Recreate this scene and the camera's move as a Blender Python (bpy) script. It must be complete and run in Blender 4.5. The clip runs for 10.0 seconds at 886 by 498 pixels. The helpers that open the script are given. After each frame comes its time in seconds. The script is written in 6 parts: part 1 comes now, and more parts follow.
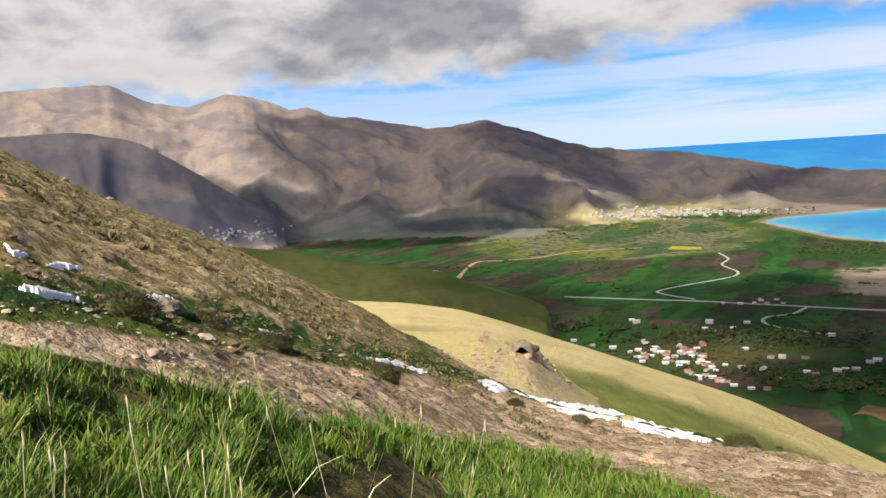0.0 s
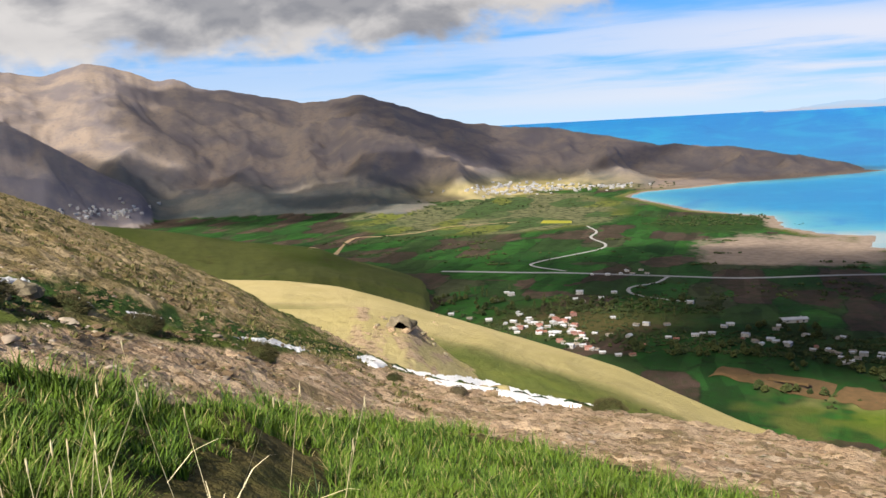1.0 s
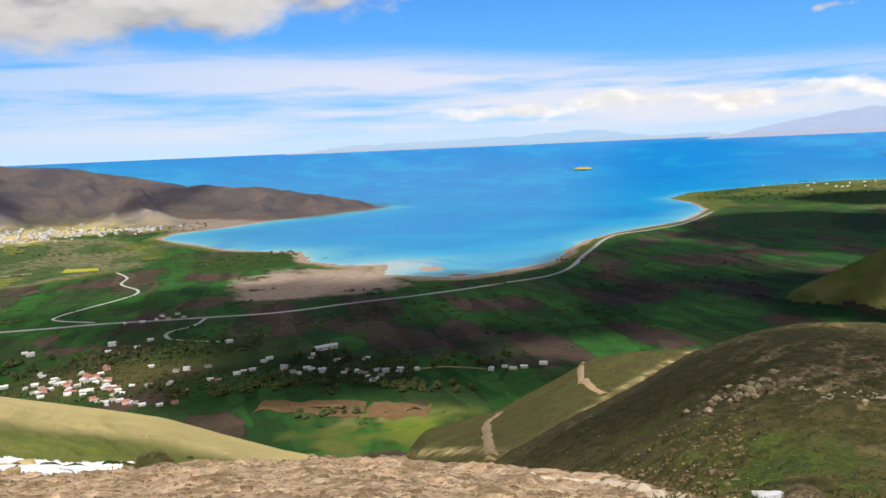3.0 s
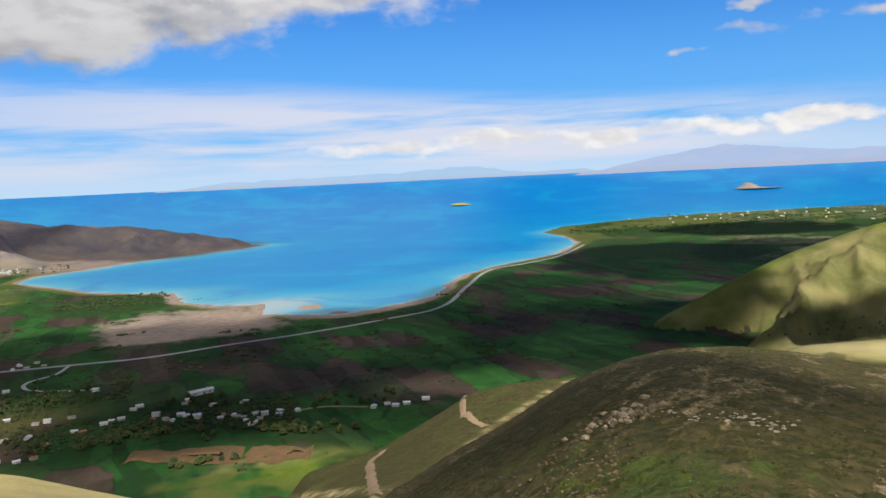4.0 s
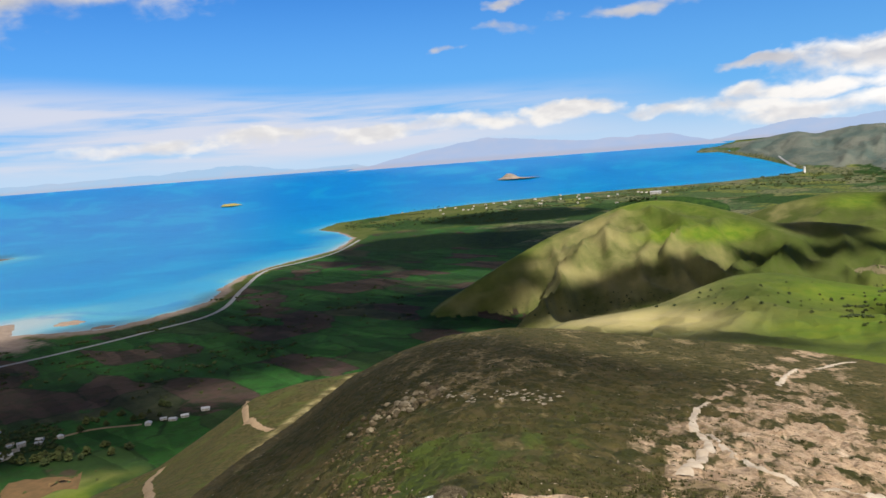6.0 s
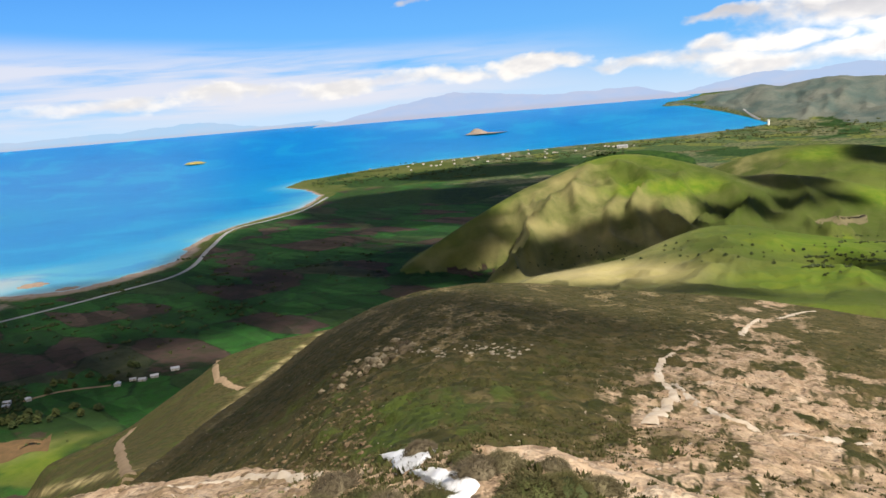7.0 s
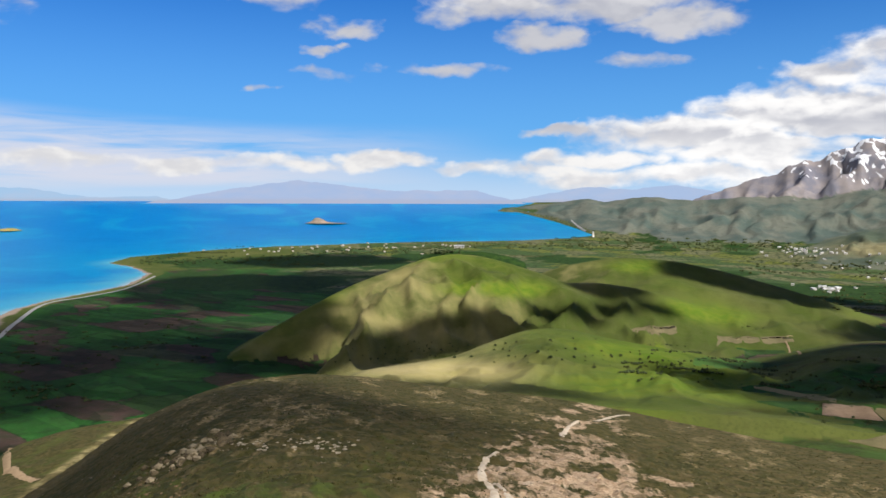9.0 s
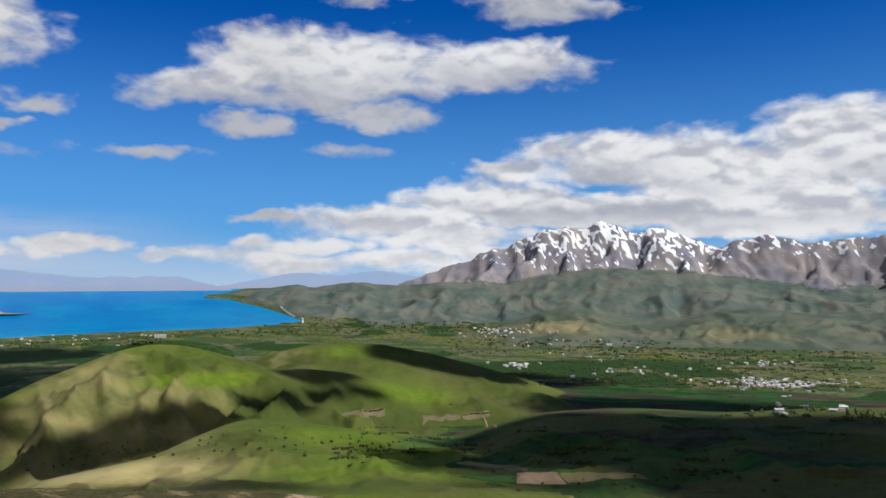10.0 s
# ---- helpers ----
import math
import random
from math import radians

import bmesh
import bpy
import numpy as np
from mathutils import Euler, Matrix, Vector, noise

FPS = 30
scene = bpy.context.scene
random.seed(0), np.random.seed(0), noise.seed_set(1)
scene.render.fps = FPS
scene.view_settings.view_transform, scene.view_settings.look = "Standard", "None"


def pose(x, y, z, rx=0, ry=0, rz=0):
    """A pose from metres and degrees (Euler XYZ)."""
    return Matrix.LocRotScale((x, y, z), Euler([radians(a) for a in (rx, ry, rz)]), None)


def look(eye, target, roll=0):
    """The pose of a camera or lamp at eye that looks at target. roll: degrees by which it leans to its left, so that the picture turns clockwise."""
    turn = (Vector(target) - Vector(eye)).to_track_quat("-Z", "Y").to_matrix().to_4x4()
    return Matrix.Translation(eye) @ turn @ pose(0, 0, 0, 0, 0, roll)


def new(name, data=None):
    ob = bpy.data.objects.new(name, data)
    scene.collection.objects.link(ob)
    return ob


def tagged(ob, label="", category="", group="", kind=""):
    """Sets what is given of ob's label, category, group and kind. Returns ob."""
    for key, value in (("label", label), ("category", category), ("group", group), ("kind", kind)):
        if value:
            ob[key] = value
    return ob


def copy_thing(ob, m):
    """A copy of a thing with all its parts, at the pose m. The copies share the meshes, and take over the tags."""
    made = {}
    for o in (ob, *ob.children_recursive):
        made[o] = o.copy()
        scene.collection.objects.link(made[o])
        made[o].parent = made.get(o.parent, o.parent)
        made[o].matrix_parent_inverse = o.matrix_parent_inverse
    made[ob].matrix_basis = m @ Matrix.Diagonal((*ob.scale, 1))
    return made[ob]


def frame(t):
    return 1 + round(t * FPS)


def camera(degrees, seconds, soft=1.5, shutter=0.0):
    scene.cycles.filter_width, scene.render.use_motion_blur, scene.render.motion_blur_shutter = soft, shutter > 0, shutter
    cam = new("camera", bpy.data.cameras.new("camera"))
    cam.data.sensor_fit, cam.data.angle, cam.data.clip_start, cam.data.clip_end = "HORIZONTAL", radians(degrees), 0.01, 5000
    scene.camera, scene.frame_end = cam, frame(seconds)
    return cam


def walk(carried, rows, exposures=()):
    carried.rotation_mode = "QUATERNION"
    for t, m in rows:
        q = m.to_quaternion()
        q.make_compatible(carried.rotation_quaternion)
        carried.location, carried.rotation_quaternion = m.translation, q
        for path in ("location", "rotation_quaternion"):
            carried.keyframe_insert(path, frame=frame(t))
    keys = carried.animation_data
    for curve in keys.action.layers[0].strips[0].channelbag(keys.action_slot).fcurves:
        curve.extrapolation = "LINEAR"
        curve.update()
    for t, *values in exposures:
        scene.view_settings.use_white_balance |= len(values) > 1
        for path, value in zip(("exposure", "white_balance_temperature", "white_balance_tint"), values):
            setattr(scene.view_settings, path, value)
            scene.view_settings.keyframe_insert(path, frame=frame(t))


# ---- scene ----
# The camera stands on a hillside, 230 m over the lake (z = 0), and turns; later it swings a little to the side, held before the body.
EYE = (0.0, 0.0, 230.0)
TURNS = [  # seconds, bearing, pitch, lean to the right; degrees
    (0.0, 0.00, -6.25, 3.48), (0.5, 5.24, -7.64, 3.29), (1.0, 8.66, -8.47, 3.14), (1.5, 15.65, -9.31, 3.65),
    (2.0, 27.06, -10.08, 5.30), (2.5, 37.59, -9.26, 4.45), (2.7, 39.75, -8.25, 3.32), (3.8, 46.15, -5.37, 2.95),
    (4.0, 49.94, -5.01, 2.71), (4.5, 59.08, -4.15, 2.25), (5.0, 63.46, -4.21, 2.53), (5.5, 65.98, -4.88, 3.80),
    (6.8, 65.44, -9.33, 5.13), (7.0, 67.75, -9.50, 4.85), (7.5, 76.22, -10.64, 3.51), (8.0, 83.17, -12.20, 0.26),
    (8.5, 80.99, -8.74, -0.78), (9.0, 79.64, -3.43, -0.15), (9.5, 89.16, 0.04, 0.19), (10.0, 100.08, 2.63, 0.29)]


def heading(az, el):
    """Unit vector of a bearing (clockwise from +y) and an elevation, degrees."""
    a, e = radians(az), radians(el)
    return Vector((math.sin(a) * math.cos(e), math.cos(a) * math.cos(e), math.sin(e)))


cam = camera(57.6, 10.0, soft=1.5)
ARM = 0.40


def eye_at(az):
    """Where the camera is held at a bearing."""
    return Vector(EYE) + ARM * (heading(max(az, 40.0), 0) - heading(40.0, 0))


walk(cam, [(t, look(eye_at(a), eye_at(a) + 100 * heading(a, p), -l)) for t, a, p, l in TURNS],
     [(0.0, 0.76, 6800, 10), (1.0, 0.70, 6800, 10), (2.0, 0.67, 6800, 10), (2.5, 0.71, 6800, 10), (4.0, 0.5, 6500, 10), (5.0, 0.42, 6500, 10), (5.5, 0.44, 6520, 10), (7.0, 0.64, 6700, 10),
      (8.0, 0.8, 6550, 10), (8.5, 0.76, 6520, 10), (9.0, 0.44, 6450, 10), (9.5, 0.28, 6320, 10), (10.0, 0.13, 6200, 10)])

# ---- light ----
SUN_AZ, SUN_EL, SKY = 218.0, 46.0, 0.060
sun = new("sun", bpy.data.lights.new("sun", "SUN"))
sun.data.energy, sun.data.angle, sun.data.color = 5.0, radians(1.2), (1.0, 0.95, 0.86)
sun.matrix_world = look((0, 0, 900), Vector((0, 0, 900)) - heading(SUN_AZ, SUN_EL))


class Nodes:
    """Short way to build a node tree."""

    def __init__(self, tree):
        self.tree = tree
        tree.nodes.clear()

    def add(self, kind, inputs=()):
        n = self.tree.nodes.new(kind)
        for k, v in dict(inputs).items():
            self.put(n.inputs[k], v)
        return n

    def put(self, socket, v):
        if isinstance(v, bpy.types.NodeSocket):
            self.tree.links.new(v, socket)
        elif isinstance(v, bpy.types.Node):
            self.tree.links.new(v.outputs[0], socket)
        elif isinstance(v, (tuple, list)) and len(v) == 3 and len(socket.default_value) == 4:
            socket.default_value = (*v, 1)
        else:
            socket.default_value = v

    def math(self, op, a, b=0.0, c=0.0, clamp=False):
        n = self.add("ShaderNodeMath", {0: a, 1: b, 2: c})
        n.operation, n.use_clamp = op, clamp
        return n.outputs[0]

    def vec(self, op, a, b=(0, 0, 0)):
        n = self.add("ShaderNodeVectorMath", {0: a, 1: b})
        n.operation = op
        return n.outputs[0]

    def mix(self, fac, a, b, blend="MIX"):
        n = self.add("ShaderNodeMix")
        n.data_type, n.blend_type = "RGBA", blend
        self.put(n.inputs[0], fac), self.put(n.inputs[6], a), self.put(n.inputs[7], b)
        return n.outputs[2]

    def noise(self, vector, scale, detail=4.0, rough=0.55, warp=0.0):
        n = self.add("ShaderNodeTexNoise", {"Vector": vector, "Scale": scale, "Detail": detail, "Roughness": rough, "Distortion": warp})
        return n.outputs[0]

    def span(self, v, a, b, lo=0.0, hi=1.0, smooth=True):
        n = self.add("ShaderNodeMapRange", {0: v, 1: a, 2: b, 3: lo, 4: hi})
        n.interpolation_type = "SMOOTHSTEP" if smooth else "LINEAR"
        return n.outputs[0]


# Heap clouds of the sky: bearing, elevation, half width, half height (degrees), thickness.
HIGH_CLOUDS = [(92.5, 15.3, 10.5, 3.1, 1.1), (90.5, 13.0, 6.0, 1.2, 0.9), (103.5, 15.4, 8.0, 2.0, 1.0), (83.0, 13.4, 6.5, 1.3, 0.8), (86.5, 11.2, 3.6, 1.0, 0.9), (96.0, 11.9, 4.8, 1.1, 0.95), (93.5, 9.4, 2.6, 0.7, 0.6),
               (67.5, 16.0, 8.0, 3.0, 1.1), (73.0, 11.9, 2.8, 0.8, 0.8), (70.8, 10.3, 1.6, 0.5, 0.7), (94.3, 20.4, 3.4, 1.4, 0.8), (107.5, 19.6, 6.0, 1.9, 1.0), (66.7, 7.7, 1.5, 0.5, 0.7),
               (72.0, 8.7, 3.0, 0.5, 0.55), (79.2, 9.1, 4.5, 0.5, 0.55)]
LOW_CLOUDS = [(109.0, 4.7, 8.0, 1.0, 1.15), (119.0, 4.5, 9.0, 1.1, 1.2), (91.0, 3.0, 6.0, 0.9, 1.0), (99.5, 3.6, 7.0, 1.3, 1.15), (96.0, 4.6, 8.5, 1.5, 1.1), (104.0, 5.9, 8.5, 1.9, 1.2), (114.0, 8.8, 10.0, 2.2, 1.2), (104.5, 8.1, 3.4, 0.9, 0.8), (121.0, 7.2, 9.0, 3.0, 1.3), (128.0, 8.6, 8.0, 3.6, 1.3),
              (112.0, 5.4, 9.0, 1.3, 1.2), (125.0, 4.8, 11.0, 1.9, 1.3), (88.5, 4.9, 3.4, 0.55, 0.9), (86.5, 2.2, 6.0, 0.8, 0.75), (75.0, 2.8, 3.6, 0.85, 0.95), (68.5, 2.7, 4.6, 0.8, 0.9),
              (61.0, 2.4, 4.6, 0.75, 0.85), (90.5, 1.5, 6.0, 0.8, 0.9), (96.5, 1.8, 6.0, 0.9, 0.95), (101.5, 2.7, 4.5, 0.9, 1.05), (114.0, 4.4, 7.0, 0.9, 1.2), (120.0, 3.7, 6.0, 0.7, 1.1), (54.0, 2.4, 4.6, 0.7, 0.8), (46.0, 2.2, 5.5, 0.65, 0.75), (80.5, 2.3, 3.2, 0.6, 0.7), (-22.5, 6.6, 3.0, 1.1, 0.9)]


def make_sky():
    world = bpy.data.worlds.new("sky")
    scene.world = world
    world.use_nodes = True
    n = Nodes(world.node_tree)
    sky = n.add("ShaderNodeTexSky")
    sky.sky_type, sky.sun_disc, sky.sun_elevation, sky.sun_rotation = "NISHITA", False, radians(SUN_EL), radians(SUN_AZ)
    sky.altitude, sky.air_density, sky.dust_density, sky.ozone_density = 1700.0, 1.0, 0.0, 6.0
    ray = n.add("ShaderNodeTexCoord").outputs["Generated"]
    xyz = n.add("ShaderNodeSeparateXYZ", {0: ray})
    az = n.math("DEGREES", n.math("ARCTAN2", xyz.outputs[0], xyz.outputs[1]))
    el = n.math("DEGREES", n.math("ARCSINE", xyz.outputs[2]))
    # lumps: the same for all the heaps; a second set of values, taken a little towards the sun, gives their shading
    flat = n.add("ShaderNodeCombineXYZ", {0: n.math("MULTIPLY", az, 0.55), 1: el, 2: 0.0}).outputs[0]
    up = n.vec("ADD", flat, (0.12, 0.55, 0.0))

    def lumps(v):
        v = n.vec("ADD", v, n.vec("MULTIPLY", n.add("ShaderNodeTexNoise", {"Vector": v, "Scale": 0.5, "Detail": 2.0}).outputs["Color"], (1.2, 0.8, 0.0)))
        return n.math("ADD", n.noise(v, 0.30, 2.0, 0.5), n.math("MULTIPLY", n.noise(v, 1.0, 3.0, 0.5), 0.4))

    bend = n.add("ShaderNodeSeparateColor", {0: n.add("ShaderNodeTexNoise", {"Vector": flat, "Scale": 0.5, "Detail": 4.0, "Roughness": 0.52}).outputs["Color"]}).outputs
    az_w = n.math("MULTIPLY_ADD", n.math("SUBTRACT", bend[0], 0.5), 7.0, az)
    el_w = n.math("MULTIPLY_ADD", n.math("SUBTRACT", bend[1], 0.5), 2.2, el)
    wisp = n.math("MULTIPLY", n.math("SUBTRACT", n.noise(flat, 1.1, 5.0, 0.52, 0.5), 0.5), 0.5)
    l0, l1 = lumps(flat), lumps(up)
    # the grey deck on one side, whose edge climbs as the view turns
    rim = n.math("ADD", 4.8, n.math("ADD", n.math("MULTIPLY", n.math("MAXIMUM", n.math("SUBTRACT", az, 4.0), 0.0), 0.115), n.math("MULTIPLY", n.math("MAXIMUM", n.math("SUBTRACT", az, 26.0), 0.0), 0.06)))

    def mass(el, clouds):
        t = n.math("MINIMUM", n.math("MULTIPLY", n.math("SUBTRACT", el, rim), 0.42), 1.15)
        t = n.math("MINIMUM", t, n.math("MULTIPLY", n.math("SUBTRACT", 53.0, az), 0.25))
        for a, e, w, h, k in clouds:
            dx = n.math("MULTIPLY_ADD", az_w, 1 / w, -a / w)
            dy = n.math("MULTIPLY_ADD", el, 1 / h, -e / h)
            d = n.math("MULTIPLY_ADD", dx, dx, n.math("MULTIPLY", dy, dy))
            t = n.math("SMOOTH_MAX", t, n.math("MULTIPLY_ADD", d, -k, k), 0.2)
        return n.math("MAXIMUM", t, -1.5)

    thick = mass(el_w, HIGH_CLOUDS + LOW_CLOUDS)
    below = mass(n.math("SUBTRACT", el_w, 0.9), [c for c in HIGH_CLOUDS + LOW_CLOUDS if c[3] > 1.2])
    foot = n.span(n.math("SUBTRACT", n.math("MINIMUM", thick, 1.0), below), -0.25, 0.75)
    dens0 = n.math("ADD", n.math("MULTIPLY", thick, 0.62), n.math("SUBTRACT", l0, 0.80))
    dens1 = n.math("ADD", n.math("MULTIPLY", thick, 0.62), n.math("SUBTRACT", l1, 0.80))
    cover = n.span(n.math("ADD", dens0, wisp), -0.16, 0.42)
    # thin layers over the lake
    veil_at = n.add("ShaderNodeCombineXYZ", {0: n.math("MULTIPLY", az, 0.045), 1: n.math("MULTIPLY", el, 0.5), 2: 3.3}).outputs[0]
    veil = n.math("ADD", n.math("MULTIPLY", n.noise(veil_at, 0.9, 3.0, 0.5, 0.3), 0.65), n.math("MULTIPLY", n.noise(veil_at, 2.6, 6.0, 0.6, 0.5), 0.35))
    band = n.math("MULTIPLY", n.span(el, 0.2, 1.6), n.span(el, n.span(az, 20.0, 70.0, 8.5, 5.6), n.span(az, 20.0, 70.0, 5.5, 3.4)))
    side = n.math("MULTIPLY", n.span(az, 5.0, 42.0, 0.5, 1.0), n.span(az, 86.0, 62.0))
    veil = n.math("MULTIPLY", n.math("MULTIPLY", n.span(veil, 0.34, 0.56), band), n.math("MULTIPLY", side, 0.86))
    # light on the heaps
    lit = n.span(n.math("ADD", n.math("SUBTRACT", dens0, dens1), n.math("MULTIPLY", wisp, 0.25)), -0.20, 0.14)
    grey = n.math("MULTIPLY", n.span(az, 56.0, 16.0), n.span(el, 4.0, 7.0))
    shade = n.math("MULTIPLY", n.span(lit, 0.0, 1.0, 0.25, 1.0), n.math("SUBTRACT", 1.0, n.math("MULTIPLY", foot, 0.75)))
    dark = n.mix(grey, (0.35, 0.36, 0.41), (0.155, 0.165, 0.195))
    shade = n.math("MAXIMUM", shade, n.math("MULTIPLY", n.span(el, 6.0, 3.0), n.span(lit, 0.0, 1.0, 0.55, 1.0)))
    broad = n.math("SUBTRACT", n.noise(flat, 0.22, 5.0, 0.55, 0.3), n.math("MULTIPLY", n.span(n.math("ADD", n.math("POWER", n.math("DIVIDE", n.math("ADD", az, 1.5), 9.0), 2.0), n.math("POWER", n.math("DIVIDE", n.math("SUBTRACT", el, 9.8), 2.6), 2.0)), 1.3, 0.2), 0.2))
    shade = n.math("ADD", n.math("MULTIPLY", shade, n.math("SUBTRACT", 1.0, n.math("MULTIPLY", grey, 0.75))), n.math("MULTIPLY", n.span(broad, 0.31, 0.57), n.math("MULTIPLY", grey, 0.75)))
    over = n.span(el, 15.0, 28.0)
    shade = n.math("MULTIPLY", shade, n.math("SUBTRACT", 1.0, n.math("MULTIPLY", over, 0.85)))
    dark = n.mix(over, dark, (0.12, 0.125, 0.14))
    cloud = n.mix(shade, dark, n.mix(grey, n.mix(n.span(az, 84.0, 98.0), (0.66, 0.648, 0.635), (0.76, 0.748, 0.735)), (0.45, 0.445, 0.455)))
    hue = n.add("ShaderNodeHueSaturation", {"Saturation": 1.3, "Value": 1.0, "Color": sky.outputs[0]})
    bright = n.vec("MULTIPLY", hue.outputs[0], (SKY * 0.42, SKY * 0.96, SKY * 1.42))
    bright = n.mix(n.span(el, 20.0, -1.0, 0.0, 0.86), bright, (0.125, 0.345, 0.645))
    bright = n.mix(n.span(el, 4.2, -0.2, 0.0, 0.78), bright, (0.45, 0.545, 0.66))
    with_veil = n.mix(veil, bright, (0.53, 0.535, 0.60))
    full = n.mix(cover, with_veil, cloud)
    bg = n.add("ShaderNodeBackground", {"Color": full, "Strength": 1.0})
    n.put(n.add("ShaderNodeOutputWorld").inputs[0], bg)


make_sky()

# ---- the shape of the land ----
H, BOWL, RIM = 230.0, 2450.0, 4900.0   # eye over the lake; from BOWL on the lake bends up to meet the horizon at RIM
T = lambda d: np.tan(np.radians(d))


def level(r):
    """Height of the lake's surface at distance r."""
    r = np.asarray(r, float)
    return np.where(r < BOWL, 0.0, H * (1 - r * (RIM - r) / BOWL ** 2))


def reach(el):
    """Distance at which the lake's surface shows at the elevation el."""
    t = -T(np.asarray(el, float)) / H
    return np.where(t > 1 / BOWL, 1 / np.maximum(t, 1e-9), RIM - t * BOWL ** 2)


def vnoise(x, y, seed=0):
    xi, yi = np.floor(x).astype(np.int64), np.floor(y).astype(np.int64)
    fx, fy = x - xi, y - yi
    fx, fy = fx * fx * fx * (fx * (6 * fx - 15) + 10), fy * fy * fy * (fy * (6 * fy - 15) + 10)

    def h(a, b):
        n = (a * 374761393 + b * 668265263 + seed * 974711) & 0x7FFFFFFF
        n = ((n ^ (n >> 13)) * 1274126177) & 0x7FFFFFFF
        return ((n ^ (n >> 16)) & 0xFFFF) / 32767.5 - 1

    top = h(xi, yi) * (1 - fx) + h(xi + 1, yi) * fx
    bot = h(xi, yi + 1) * (1 - fx) + h(xi + 1, yi + 1) * fx
    return top * (1 - fy) + bot * fy


def fbm(x, y, octaves=4, gain=0.5, seed=0):
    out, amp, total = 0.0, 1.0, 0.0
    for i in range(octaves):
        out, total = out + amp * vnoise(x + 17.3 * i, y - 9.1 * i, seed + i), total + amp
        x, y, amp = x * 2.03, y * 2.03, amp * gain
    return out / total


def ridged(x, y, octaves=4, seed=0):
    out, amp, total = 0.0, 1.0, 0.0
    for i in range(octaves):
        out, total = out + amp * (1 - np.abs(vnoise(x + 5.7 * i, y + 3.1 * i, seed + i))), total + amp
        x, y, amp = x * 2.1, y * 2.1, amp * 0.5
    return out / total


def smax(a, b, k):
    h = np.maximum(k - np.abs(a - b), 0) / k
    return np.maximum(a, b) + h * h * k * 0.25


# The lake's shore: bearing and elevation of its corners.
SHORE = [(4, 3), (25, 3), (45, 3), (65, 3), (85.5, 3), (86.3, -0.7), (87.7, -1.45), (89.6, -1.9), (90.4, -2.38), (88.8, -2.6), (85, -2.8), (77.8, -2.93),
         (73.6, -3.05), (67.8, -3.21), (63.8, -3.40), (58.5, -3.78), (57.1, -4.15), (58.5, -4.45), (59.5, -4.93), (58.1, -5.68), (53.2, -6.5),
         (51.2, -6.95), (50.2, -7.6), (48.8, -8.4), (45.2, -9.03), (43.0, -9.25), (39.5, -9.1), (36.9, -8.82), (37.2, -8.1), (34.1, -8.07),
         (31.9, -7.61), (31.0, -6.9), (26.4, -6.41), (21.8, -5.35), (22.7, -5.05), (25.8, -4.87), (29.0, -4.59), (33.8, -4.29), (37.75, -4.03),
         (36.5, -3.97), (33.5, -3.6), (31.0, -2.95), (26.9, -2.5), (22.0, -1.9), (17.6, -0.95), (10.5, -0.3)]
_a, _e = np.radians([p[0] for p in SHORE]), np.array([p[1] for p in SHORE])
SHORE_XY = np.stack([reach(_e) * np.sin(_a), reach(_e) * np.cos(_a)], 1)


def inshore(x, y):
    """Distance to the shore, positive on land."""
    x, y = np.asarray(x, float), np.asarray(y, float)
    best, inside = np.full(x.shape, 1e9), np.zeros(x.shape, bool)
    for p, q in zip(SHORE_XY, np.roll(SHORE_XY, -1, 0)):
        d = q - p
        t = np.clip(((x - p[0]) * d[0] + (y - p[1]) * d[1]) / (d @ d), 0, 1)
        best = np.minimum(best, np.hypot(x - p[0] - t * d[0], y - p[1] - t * d[1]))
        if p[1] != q[1]:
            inside ^= ((p[1] > y) != (q[1] > y)) & (x < (q[0] - p[0]) * (y - p[1]) / (q[1] - p[1]) + p[0])
    return np.where(inside, -best, best)


